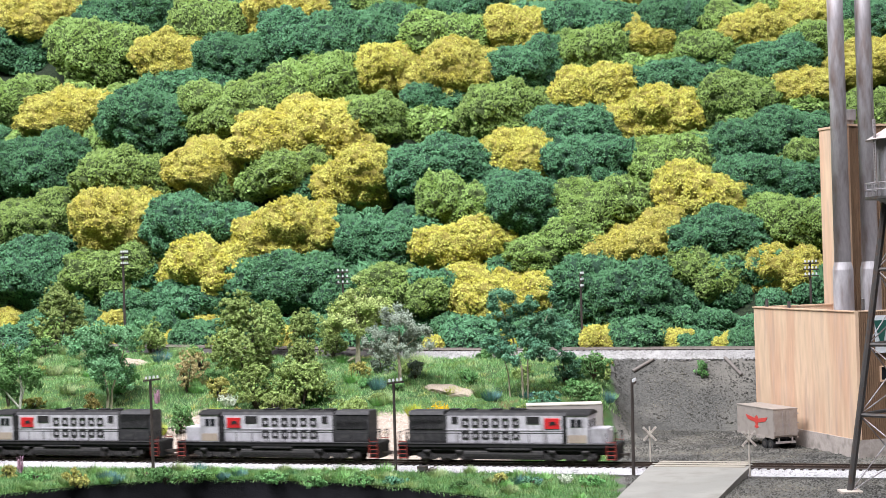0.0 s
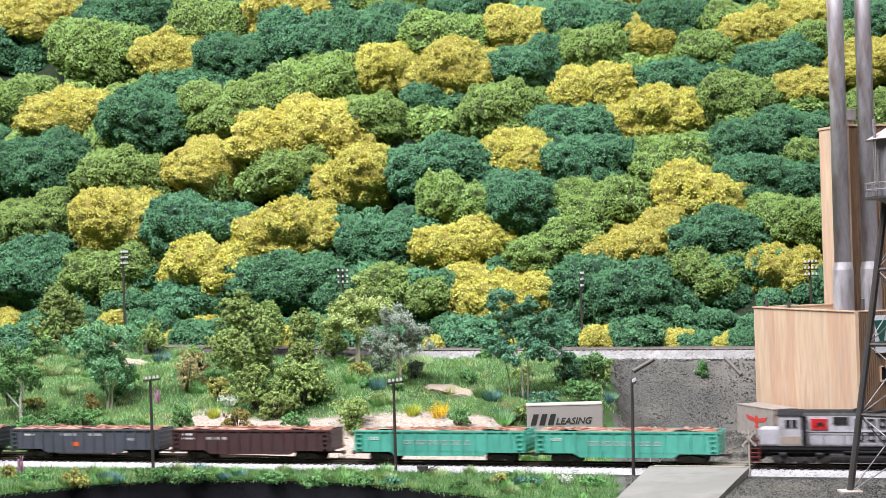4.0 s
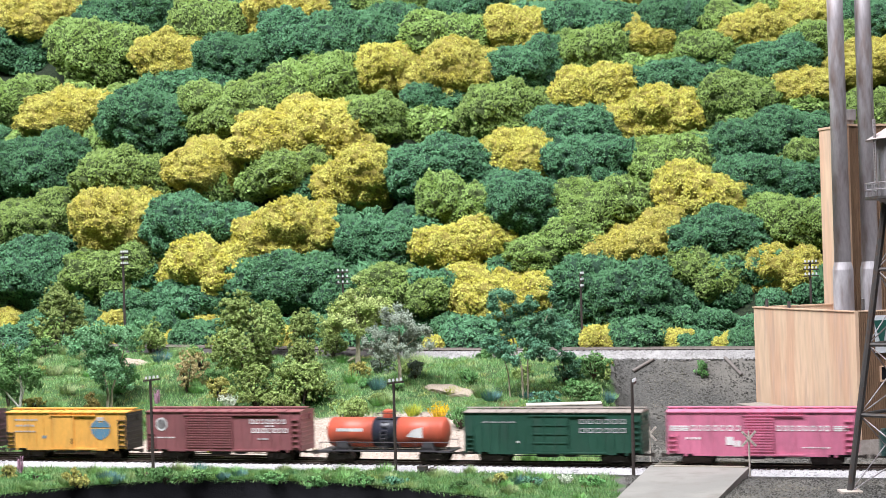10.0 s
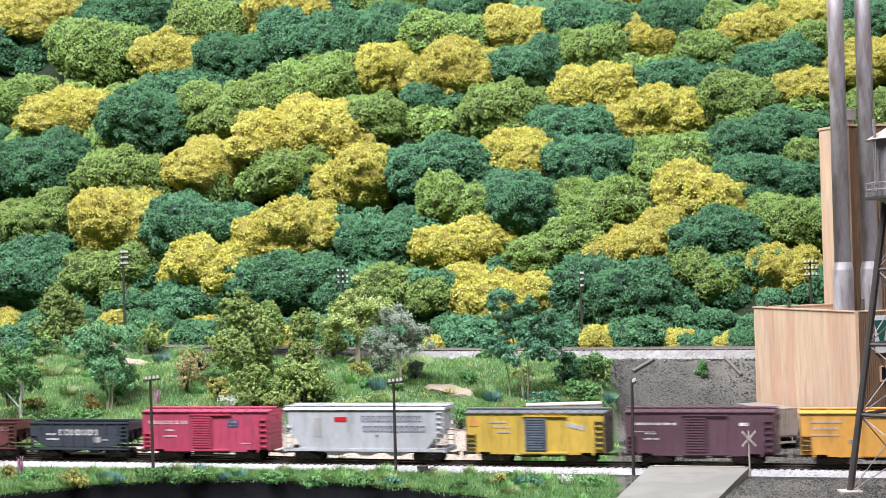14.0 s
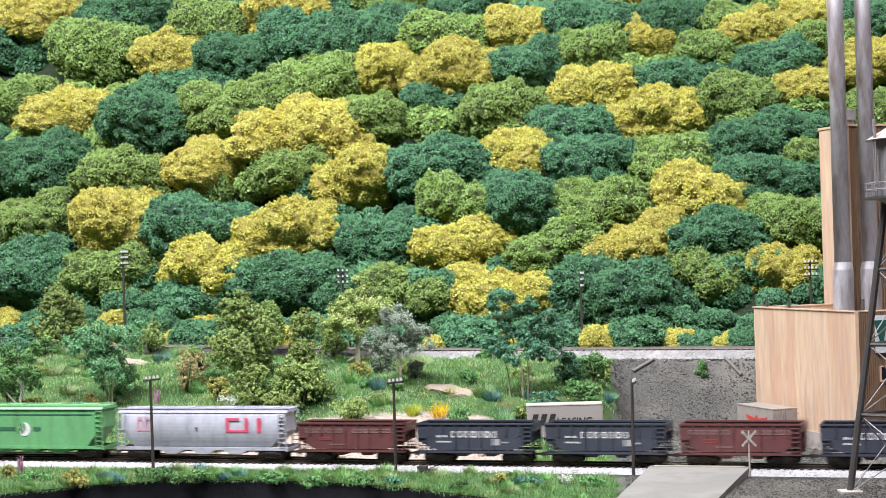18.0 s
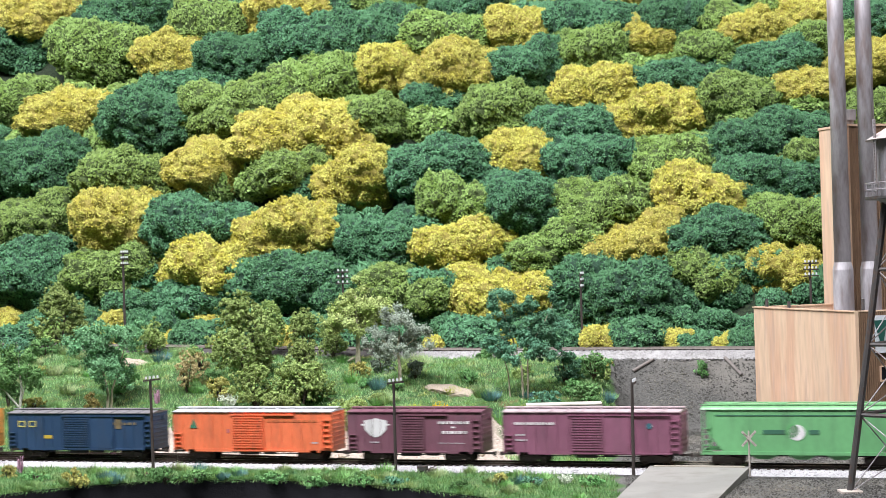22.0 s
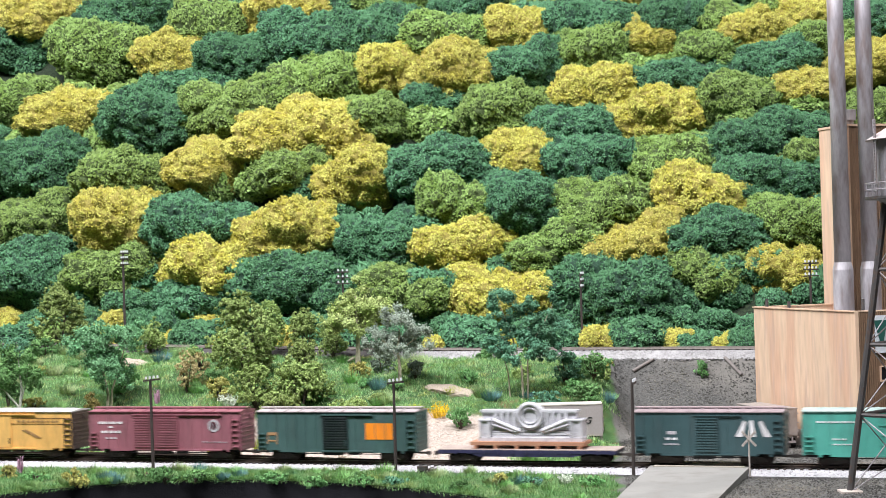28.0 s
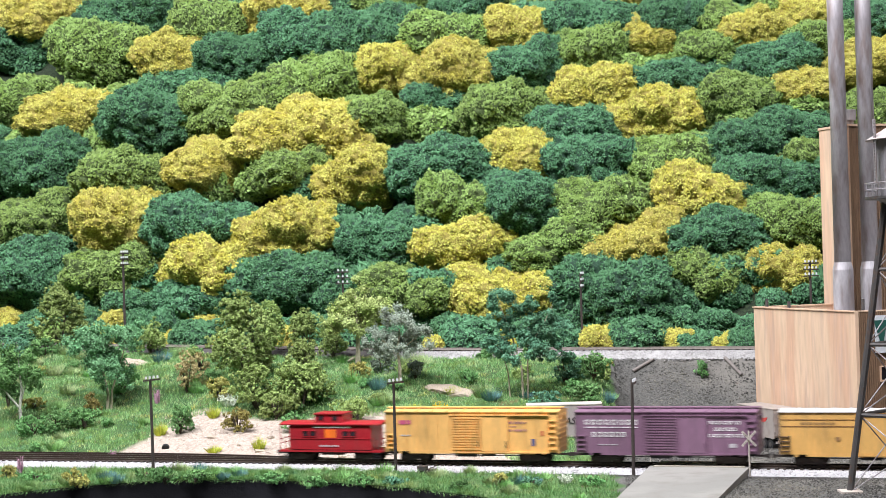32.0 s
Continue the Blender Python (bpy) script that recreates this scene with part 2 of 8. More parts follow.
    # Hill ground coloured near black: the deep shade between the trees is painted in.
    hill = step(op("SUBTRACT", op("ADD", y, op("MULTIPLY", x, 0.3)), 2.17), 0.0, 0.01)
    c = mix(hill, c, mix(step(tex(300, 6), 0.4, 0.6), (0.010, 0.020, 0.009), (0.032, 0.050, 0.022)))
    l.new(c, bsdf.inputs["Base Color"])
    bp = n.new("ShaderNodeBump")
    bp.inputs["Strength"].default_value, bp.inputs["Distance"].default_value = 0.9, 0.0015
    l.new(tex(520, 8), bp.inputs["Height"])
    l.new(bp.outputs["Normal"], bsdf.inputs["Normal"])
    return ma


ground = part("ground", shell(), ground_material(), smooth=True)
tagged(ground, "grassy and gravelled scenery shell rising to a wooded hill", "ground", kind="structure")


def fascia():
    bm = bmesh.new()
    prev = None
    for x in SHELL_XS:
        y = edge_y(x) + 0.0006
        w = 0.004 * noise.noise(Vector((x * 16, 1, 5))) if -1.5 < x < 1.5 else 0
        top = bm.verts.new((x, y, ground_z(x, y) - 0.0005))
        mid = bm.verts.new((x, y + 0.004 + w, -0.06))
        low = bm.verts.new((x, y + 0.012, -1.2))
        if prev:
            bm.faces.new((prev[0], top, mid, prev[1]))
            bm.faces.new((prev[1], mid, low, prev[2]))
        prev = (top, mid, low)
    return bm


tagged(part("trim", fascia(), M_FASCIA, smooth=True), "black cloth skirt hanging below the scenery edge", "skirt", kind="structure")

# ---- puffball trees on the hill ----
def crown_reach(lumps, dirs):
    """How far the joined domes reach along each direction."""
    best = np.full(len(dirs), 0.45)
    for c, q in lumps:
        c = np.array(c)
        b = dirs @ c
        k = b * b - c @ c + q * q
        best = np.maximum(best, np.where(k > 0, b + np.sqrt(np.maximum(k, 0)), 0))
    return best


def foam_ball(seed, sub, tufts, size=(0.016, 0.034), lobes=(3, 5)):
    """A puffball of unit radius: a fibre core of a few domes run together, and the crumbs of foam glued all over it."""
    r = random.Random(seed)
    rn = np.random.RandomState(seed)
    lumps = [((0, 0, 0.0), r.uniform(0.56, 0.68))]
    first = r.uniform(0, 6.283)
    k = r.randint(*lobes)
    for i in range(k):
        a, e, f = first + 6.283 * i / k + r.uniform(-0.4, 0.4), r.uniform(0.05, 1.0), r.uniform(0.42, 0.62)
        lumps.append(((f * math.cos(a) * math.cos(e), f * math.sin(a) * math.cos(e), f * math.sin(e) * 0.85), r.uniform(0.34, 0.50)))
    bm = bmesh.new()
    bmesh.ops.create_icosphere(bm, subdivisions=sub, radius=1.0)
    off = Vector((seed * 7.1, seed * 3.3, 0))
    dirs = np.array([v.co.normalized() for v in bm.verts])
    flat = dirs * (1, 1, 0)
    flat /= np.maximum(np.linalg.norm(flat, axis=1, keepdims=True), 1e-6)
    low = dirs[:, 2] < 0
    dip = np.clip(-dirs[:, 2:3], 0, 1)
    skirt = flat * crown_reach(lumps, flat)[:, None] * (1 - 0.80 * dip ** 1.5) + np.array((0, 0, -0.55)) * dip
    place = np.where(low[:, None], skirt, dirs * crown_reach(lumps, dirs)[:, None])
    for v, p in zip(bm.verts, place):
        q = Vector(p)
        f = 0.09 * noise.noise(q * 3.1 + off) + 0.09 * noise.noise(q * 7.5 + off) + 0.15 * (0.35 - noise.voronoi(q * 7 + off)[0][0]) + 0.10 * (0.35 - noise.voronoi(q * 17 + off)[0][0]) + 0.035 * noise.noise(q * 26 + off)
        v.co = q * (1 + f)
    wide = np.percentile([math.hypot(v.co.x, v.co.y) for v in bm.verts], 97)
    high = max(v.co.z for v in bm.verts)
    for v in bm.verts:
        v.co = Vector((v.co.x / wide, v.co.y / wide, v.co.z / high * 0.82))
    bm.normal_update()
    faces = [f for f in bm.faces if f.calc_center_median().z > -0.48]
    corner = np.array([[tuple(v.co) for v in f.verts] for f in faces])
    norms = np.array([tuple(f.normal) for f in faces])
    area = np.linalg.norm(np.cross(corner[:, 1] - corner[:, 0], corner[:, 2] - corner[:, 0]), axis=1)
    pick = rn.choice(len(faces), tufts, p=area / area.sum())
    u, w = rn.rand(tufts, 1), rn.rand(tufts, 1)
    u, w = np.where(u + w > 1, 1 - u, u), np.where(u + w > 1, 1 - w, w)
    A, B, C = corner[pick, 0], corner[pick, 1], corner[pick, 2]
    p = A + (B - A) * u + (C - A) * w
    nn = norms[pick]
    bald = np.array([noise.noise(Vector(q) * 6.0 + off) + 0.6 * noise.noise(Vector(q) * 15.0 + off) for q in p])
    keep = bald > -0.62 + 0.22 * rn.rand(tufts)
    p, nn, bald = p[keep], nn[keep], bald[keep]
    m = len(p)
    s = np.cross(nn, rn.normal(size=(m, 3)))
    s /= np.linalg.norm(s, axis=1, keepdims=True)
    t = np.cross(nn, s)
    q = rn.uniform(*size, (m, 1)) * rn.choice((0.7, 1.0, 1.2, 1.7), (m, 1))
    p = p + nn * (0.040 * bald[:, None] + rn.uniform(-0.012, 0.018, (m, 1)))
    tip = p + (nn + 0.55 * rn.normal(size=(m, 3)) + np.array((0, 0, 0.10))) * q * 1.0
    ring = []
    for i in range(3):
        a = 2.0944 * i + rn.uniform(-0.5, 0.5, (m, 1))
        ring.append(p + (s * np.cos(a) * 1.25 + t * np.sin(a) * 0.8) * q * rn.uniform(0.7, 1.3, (m, 1)))
    verts = np.stack((*ring, tip), axis=1).reshape(-1, 3)
    base = np.arange(m)[:, None] * 4
    tris = np.concatenate([base + np.array(f) for f in ((0, 1, 3), (1, 2, 3), (2, 0, 3))])
    me = bpy.data.meshes.new("foam_crumbs")
    me.from_pydata(verts.tolist(), [], tris.tolist())
    return bm, me


def speckle(ma, lo, hi):
    """Every crumb a little lighter or darker than the next."""
    n, l = ma.node_tree.nodes, ma.node_tree.links
    base = n["Principled BSDF"].inputs["Base Color"]
    old = base.links[0].from_socket
    r = n.new("ShaderNodeMapRange")
    r.inputs[3].default_value, r.inputs[4].default_value = lo, hi
    l.new(n.new("ShaderNodeNewGeometry").outputs["Random Per Island"], r.inputs[0])
    x = n.new("ShaderNodeMix")
    x.data_type, x.blend_type = "RGBA", "MULTIPLY"
    x.inputs[0].default_value = 1.0
    l.new(old, x.inputs[6])
    l.new(r.outputs[0], x.inputs[7])
    for link in list(old.links):
        if link.to_node != x:
            l.new(x.outputs[2], link.to_socket)
    return ma


for foam_paint in FOAM.values():
    speckle(foam_paint, 0.80, 1.20)


def puffballs(first, n, sub, tufts, size, lobes):
    made = {}
    for k in "yod":
        made[k] = []
        for i in range(n):
            bm, crumbs = foam_ball(first + i * 5 + ord(k), sub, tufts, size, lobes)
            crumbs.materials.append(FOAM[k])
            made[k].append((mesh_of("fibre_core", bm, FIBRE_SHADE[k], True), crumbs))
    return made


BALLS = puffballs(11, 5, 6, 42000, (0.0078, 0.0155), (4, 7))
SMALLS = puffballs(90, 3, 5, 7000, (0.019, 0.038), (3, 5))
FOAM_WORDS = {"y": "mustard yellow", "o": "olive green", "d": "dark bluish green"}


def foam_thing(name, k, x, y, z, r, label, category, group):
    t = thing(name, pose(x, y, z), label, category, group)
    core, crumbs = RNG.choice(SMALLS[k])
    m = Matrix.LocRotScale((0, 0, 0), Euler((0, 0, RNG.uniform(0, 6.28))), (r * RNG.uniform(0.98, 1.08), r * RNG.uniform(0.95, 1.05), r * RNG.uniform(0.92, 1.08)))
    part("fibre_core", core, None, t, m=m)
    part("foam_coat", crumbs, None, t, m=m)
    return t


def hill_row(kinds, spots, back=0.0):
    for k, (x, y, r) in zip(kinds, spots):
        t = thing("puffball_tree", pose(x, y + back, hill_z(x, y) + 0.18 * back), FOAM_WORDS[k] + " foam puffball tree on the hillside", "tree", "puffball trees on the hill")
        q = r * 1.24
        core, crumbs = RNG.choice(BALLS[k])
        m = Matrix.LocRotScale((0, 0, 0.24 * r), Euler((0, 0, RNG.uniform(0, 6.28))), (q, q, q * RNG.uniform(0.92, 1.06)))
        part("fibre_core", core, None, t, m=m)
        part("foam_coat", crumbs, None, t, m=m)


def hill_filler():
    """Lower foam clumps that close the gaps between the big crowns."""
    x = -0.98
    while x < 0.80:
        y = back_y(x) + 0.15
        while y < 3.46:
            px, py = x + RNG.uniform(-0.02, 0.02), y + RNG.uniform(-0.02, 0.02)
            k = RNG.choice("oodd" if y > back_y(x) + 0.25 else "d")
            foam_thing("foam_shrub", k, px, py, hill_z(px, py) - 0.008, RNG.uniform(0.051, 0.062), FOAM_WORDS[k] + " foam clump between the hillside trees", "shrub", "filler shrubs on the hill")
            y += 0.088
        x += 0.088


def foot_filler():
    """A closed band of low shrubs between the far track and the first trees."""
    for row, (off, r0) in enumerate(((0.098, 0.030), (0.132, 0.034))):
        x = -0.78 + 0.02 * row
        while x < 0.56:
            k = RNG.choice("dddydd" if row == 0 else "d")
            y = back_y(x) + off + RNG.uniform(-0.006, 0.006)
            foam_thing("foam_shrub", k, x, y, hill_z(x, y) - 0.006, r0 * RNG.uniform(0.85, 1.2), FOAM_WORDS[k] + " foam shrub below the hillside trees", "shrub", "shrubs behind the far track")
            x += r0 * 1.45


def shrub_row(kinds, spots):
    for k, (x, y, r) in zip(kinds, spots):
        foam_thing("foam_shrub", k, x, y, ground_z(x, y) + 0.30 * r, r * 1.55, FOAM_WORDS[k] + " foam shrub at the foot of the hill", "shrub", "shrubs behind the far track")


hill_row("ydoydodydydoyd", [(-0.711, 3.097, 0.088), (-0.533, 2.998, 0.082), (-0.380, 2.896, 0.072), (-0.251, 2.864, 0.079), (-0.105, 2.759, 0.076), (-0.054, 2.823, 0.052), (0.049, 2.775, 0.056), (0.135, 2.683, 0.063), (0.249, 2.652, 0.066), (0.322, 2.697, 0.040), (0.377, 2.616, 0.057), (0.478, 2.578, 0.060), (0.562, 2.565, 0.047), (0.633, 2.525, 0.051)])
hill_row("doyddooyoyooy", [(-0.749, 3.083, 0.072), (-0.585, 2.951, 0.081), (-0.446, 2.874, 0.065), (-0.324, 2.814, 0.066), (-0.223, 2.800, 0.075), (0.014, 2.699, 0.076), (0.239, 2.602, 0.063), (0.327, 2.607, 0.054), (0.416, 2.545, 0.055), (0.477, 2.549, 0.062), (0.553, 2.511, 0.050), (0.607, 2.509, 0.042), (0.647, 2.457, 0.049)])
hill_row("yydddoyyo", [(-0.086, 2.692, 0.065), (0.034, 2.628, 0.074), (0.139, 2.620, 0.065), (0.498, 2.490, 0.058), (0.338, 2.513, 0.061), (-0.186, 2.701, 0.072), (0.528, 2.443, 0.053), (0.601, 2.454, 0.041), (0.612, 2.379, 0.044)])
hill_row("oydodoyo", [(-0.751, 2.955, 0.059), (-0.608, 2.835, 0.080), (-0.466, 2.752, 0.076), (-0.346, 2.712, 0.070), (-0.006, 2.615, 0.054), (0.099, 2.535, 0.070), (0.225, 2.520, 0.071), (0.430, 2.446, 0.059)])
hill_row("yodyddoo", [(-0.212, 2.600, 0.089), (-0.098, 2.602, 0.059), (0.199, 2.475, 0.062), (0.324, 2.453, 0.067), (0.492, 2.376, 0.053), (0.418, 2.367, 0.061), (0.331, 2.372, 0.063), (0.502, 2.335, 0.043)])
hill_row("doyoydydd", [(-0.642, 2.747, 0.078), (-0.496, 2.650, 0.077), (-0.349, 2.613, 0.070), (-0.218, 2.556, 0.062), (-0.105, 2.497, 0.067), (-0.001, 2.467, 0.076), (0.131, 2.454, 0.065), (0.223, 2.402, 0.068), (0.433, 2.309, 0.060)])
hill_row("oydodoyoy", [(-0.634, 2.649, 0.071), (-0.486, 2.563, 0.079), (-0.341, 2.501, 0.075), (0.013, 2.403, 0.068), (0.121, 2.381, 0.064), (0.227, 2.333, 0.066), (0.352, 2.309, 0.069), (0.460, 2.242, 0.052), (-0.728, 2.776, 0.028)])
hill_row("ydyoydy", [(-0.207, 2.434, 0.073), (-0.075, 2.382, 0.069), (0.033, 2.332, 0.064), (0.152, 2.287, 0.069), (0.259, 2.260, 0.068), (0.365, 2.239, 0.065), (0.505, 2.270, 0.023)], 0.02)
hill_row("doyddoydoy", [(-0.611, 2.543, 0.074), (-0.475, 2.468, 0.074), (-0.328, 2.408, 0.078), (-0.198, 2.353, 0.067), (-0.115, 2.356, 0.039), (-0.040, 2.285, 0.069), (0.087, 2.239, 0.073), (0.228, 2.192, 0.075), (0.347, 2.181, 0.065), (0.441, 2.162, 0.058)], 0.045)
shrub_row("ydodydydydydyddydyddydydyd", [(-0.640, 2.479, 0.027), (-0.603, 2.460, 0.029), (-0.563, 2.442, 0.024), (-0.514, 2.419, 0.024), (-0.474, 2.401, 0.022), (-0.426, 2.380, 0.026), (-0.383, 2.362, 0.021), (-0.346, 2.347, 0.029), (-0.307, 2.331, 0.022), (-0.268, 2.316, 0.027), (-0.212, 2.295, 0.024), (-0.173, 2.281, 0.025), (-0.150, 2.273, 0.019), (-0.111, 2.260, 0.026), (-0.066, 2.245, 0.026), (-0.007, 2.227, 0.022), (0.037, 2.214, 0.034), (0.082, 2.200, 0.022), (0.126, 2.187, 0.029), (0.165, 2.176, 0.025), (0.202, 2.164, 0.026), (0.245, 2.151, 0.032), (0.287, 2.139, 0.021), (0.317, 2.130, 0.023), (0.344, 2.122, 0.018), (0.372, 2.113, 0.021)])
hill_filler()
foot_filler()


# ---- tracks ----
def ribbon(bm, f, us, offs, zs):
    """A strip that follows f(u) -> (place, heading), with a section of offsets and heights."""
    prev = None
    for u in us:
        p, h = f(u)
        side = Vector((-math.sin(h), math.cos(h), 0))
        now = [bm.verts.new(p + side * o + Vector((0, 0, z))) for o, z in zip(offs, zs)]
        if prev:
            for i in range(len(now) - 1):
                bm.faces.new((prev[i], now[i], now[i + 1], prev[i + 1]))
        prev = now
    return bm


def far_line(u):
    h = math.atan2(back_y(u + 0.01) - back_y(u - 0.01), 0.02)
    return Vector((u, back_y(u), back_z(u))), h


def siding_line(u):
    """The siding leaves the near track at a turnout and runs beside it."""
    p, h = on_track(u)
    off = 0.036 * (1 - ease(-0.34, -0.02, u))
    return p + Vector((-math.sin(h), math.cos(h), 0)) * off + Vector((0, 0, -0.0003)), h


def steps(a, b, d):
    n = max(2, int((b - a) / d))
    return [a + (b - a) * i / n for i in range(n + 1)]


RAIL_OFFS = (-0.0011, -0.0004, -0.0004, -0.0005, -0.0005, 0.0005, 0.0005, 0.0004, 0.0004, 0.0011)
RAIL_ZS = (-0.0021, -0.0018, -0.0008, -0.0006, 0.0, 0.0, -0.0006, -0.0008, -0.0018, -0.0021)


def tie_mesh():
    return boxes((-0.0013, 0.0013, -0.015, 0.015, -0.0042, -0.0020))


TIE = mesh_of("tie_mesh", tie_mesh(), M_TIE)


def lay_track(name, f, a, b, label, beds, tie_range, gap=0.0075, steel=None):
    t = thing(name, pose(0, 0, 0), label, "railway track", kind="structure")
    us = steps(a, b, 0.05)
    for bed, offs, zs, *span in beds:
        part("ballast_bed", ribbon(bmesh.new(), f, steps(*span, 0.05) if span else us, offs, zs), bed, t)
    for o in (-0.00825, 0.00825):
        part("rail", ribbon(bmesh.new(), f, us, [o + q for q in RAIL_OFFS], RAIL_ZS), steel or M_RAIL, t)
        part("railhead", ribbon(bmesh.new(), f, us, (o - 0.00035, o + 0.00035), (0.00005, 0.00005)), M_RAILTOP, t)
    u = tie_range[0]
    while u < tie_range[1]:
        p, h = f(u)
        part("tie", TIE, None, t, m=Matrix.Translation(p + Vector((RNG.uniform(-4e-4, 4e-4), RNG.uniform(-5e-4, 5e-4), 0))) @ Matrix.Rotation(h, 4, "Z"))
        u += gap
    return t


WHITE_NEAR = (M_BALLAST, (-0.031, -0.020, -0.006), (-0.0115, -0.0036, -0.0034))
DARK_FAR = (M_DARKBALLAST, (-0.006, 0.020, 0.030), (-0.0034, -0.0034, -0.0105))
lay_track("near_track", on_track, -8.4, 8.4, "railway track with brown rails on white ballast", [WHITE_NEAR, DARK_FAR], (-0.85, 0.80))
lay_track("siding_track", siding_line, -1.4, -0.03, "weathered siding track on dark cinders", [(M_DARKBALLAST, (-0.015, 0.018, 0.026), (-0.0040, -0.0040, -0.0095))], (-0.85, -0.16))
# Far rails coloured pale tan all over, standing in for the gleam of their heads.
lay_track("far_track", far_line, -1.6, 1.6, "weathered railway track along the foot of the hill", [(M_DUSTY, (-0.034, -0.020, -0.011), (-0.0130, -0.0036, -0.0034), -0.06, 1.6), (M_DARKBALLAST, (-0.034, -0.020, -0.011), (-0.0130, -0.0036, -0.0034), -1.6, -0.06), (M_DARKBALLAST, (-0.011, 0.020, 0.030), (-0.0036, -0.0036, -0.0095))], (-0.62, 0.62), steel=mat("pale_gleam_far_rail", (0.27, 0.235, 0.21), 0.6, 0.2, 80, 1200, 0.2))


def pebble_sheet(name, spots, lo, hi, material, label, category):
    """Loose stones as one heap of small rough solids."""
    verts, faces = [], []
    for x, y, z in spots:
        q = RNG.uniform(lo, hi)
        k = len(verts)
        ring = RNG.uniform(0, 1.57)
        for i in range(4):
            a = ring + i * 1.5708 + RNG.uniform(-0.35, 0.35)
            s = q * RNG.uniform(0.7, 1.25)
            verts.append((x + s * math.cos(a), y + s * math.sin(a), z + q * RNG.uniform(-0.2, 0.35)))
        verts.append((x + q * RNG.uniform(-0.3, 0.3), y + q * RNG.uniform(-0.3, 0.3), z + q * RNG.uniform(0.7, 1.1)))
        for i in range(4):
            faces.append((k + i, k + (i + 1) % 4, k + 4))
    me = bpy.data.meshes.new(name)
    me.from_pydata(verts, [], faces)
    me.materials.append(material)
    return tagged(new(name, me), label, category, kind="stuff")


def island_mat(name, lo, hi, rough=0.9):
    """Colour picked per piece between two tones."""
    ma = bpy.data.materials.new(name)
    ma.use_nodes = True
    n, l = ma.node_tree.nodes, ma.node_tree.links
    g = n.new("ShaderNodeNewGeometry")
    r = n.new("ShaderNodeValToRGB")
    r.color_ramp.elements[0].color, r.color_ramp.elements[1].color = (*lo, 1), (*hi, 1)
    l.new(g.outputs["Random Per Island"], r.inputs[0])
    l.new(r.outputs[0], n["Principled BSDF"].inputs["Base Color"])
    n["Principled BSDF"].inputs["Roughness"].default_value = rough
    return ma


def patchy(ma, scale, tones):
    """Multiply a material's colour by tones that change from patch to patch."""
    n, l = ma.node_tree.nodes, ma.node_tree.links
    base = n["Principled BSDF"].inputs["Base Color"]
    old = base.links[0].from_socket
    t = n.new("ShaderNodeTexNoise")
    t.inputs["Scale"].default_value, t.inputs["Detail"].default_value = scale, 3.0
    l.new(n.new("ShaderNodeTexCoord").outputs["Object"], t.inputs["Vector"])
    r = n.new("ShaderNodeValToRGB")
    e = r.color_ramp.elements
    e[0].position, e[0].color = tones[0][0], (*tones[0][1], 1)
    e[1].position, e[1].color = tones[-1][0], (*tones[-1][1], 1)
    for pos, c in tones[1:-1]:
        q = e.new(pos)
        q.color = (*c, 1)
    l.new(t.outputs["Fac"], r.inputs[0])
    x = n.new("ShaderNodeMix")
    x.data_type, x.blend_type = "RGBA", "MULTIPLY"
    x.inputs[0].default_value = 1.0
    l.new(old, x.inputs[6])
    l.new(r.outputs[0], x.inputs[7])
    for link in list(old.links):
        if link.to_node != x:
            l.new(x.outputs[2], link.to_socket)
    return ma


def along(f, n, a, b, o0, o1, zf):
    out = []
    for _ in range(n):
        u, o = RNG.uniform(a, b), RNG.uniform(o0, o1)
        p, h = f(u)
        out.append((p.x - math.sin(h) * o, p.y + math.cos(h) * o, p.z + zf(o)))
    return out


def shoulder(o):
    return -0.0037 if o > -0.020 else -0.0037 - (-0.020 - o) * 0.70


M_STONES = island_mat("ballast_stones", (0.22, 0.21, 0.215), (0.58, 0.565, 0.58))
pebble_sheet("ballast", along(on_track, 9000, -0.82, 0.78, -0.033, -0.0095, shoulder), 0.0006, 0.0012, M_STONES, "loose white ballast stones beside the rails", "ballast")
pebble_sheet("ballast", along(far_line, 3800, -0.07, 0.50, -0.036, -0.0095, shoulder), 0.0006, 0.0011, island_mat("dusty_stones", (0.14, 0.13, 0.13), (0.42, 0.40, 0.40)), "white ballast stones of the far track", "ballast")


def gravel_spots(n, x0, x1, y0, y1):
    out = []
    while len(out) < n:
        x, y = RNG.uniform(x0, x1), RNG.uniform(y0, y1)
        if x - 0.084 * (y - 1.55) > 0.160 and abs(y - front_y(x)) > 0.034 and y < back_y(x) - 0.034:
            out.append((x, y, ground_z(x, y)))
    return out


M_GRIT = patchy(island_mat("gravel_stones", (0.024, 0.0232, 0.0205), (0.140, 0.134, 0.120)), 16.0, ((0.33, (0.55, 0.55, 0.57)), (0.5, (0.95, 0.94, 0.91)), (0.64, (1.60, 1.53, 1.42))))
pebble_sheet("gravel", gravel_spots(36000, 0.12, 0.55, 1.36, 2.10), 0.0006, 0.0014, M_GRIT, "loose grey gravel on the yard and the embankment", "gravel")

# ---- road and level crossing ----
bm = bmesh.new()
top = [(0.1925, 1.606, -0.0006), (0.2820, 1.577, -0.0006), (0.2190, 1.391, -0.0045), (0.146, 1.14, -0.0050), (0.062, 1.14, -0.0050), (0.1372, 1.408, -0.0045)]
bm.faces.new([bm.verts.new(v) for v in top])
ret = bmesh.ops.extrude_face_region(bm, geom=bm.faces[:])
for v in ret["geom"]:
    if isinstance(v, bmesh.types.BMVert):
        v.co.z = -0.014
bmesh.ops.recalc_face_normals(bm, faces=bm.faces[:])
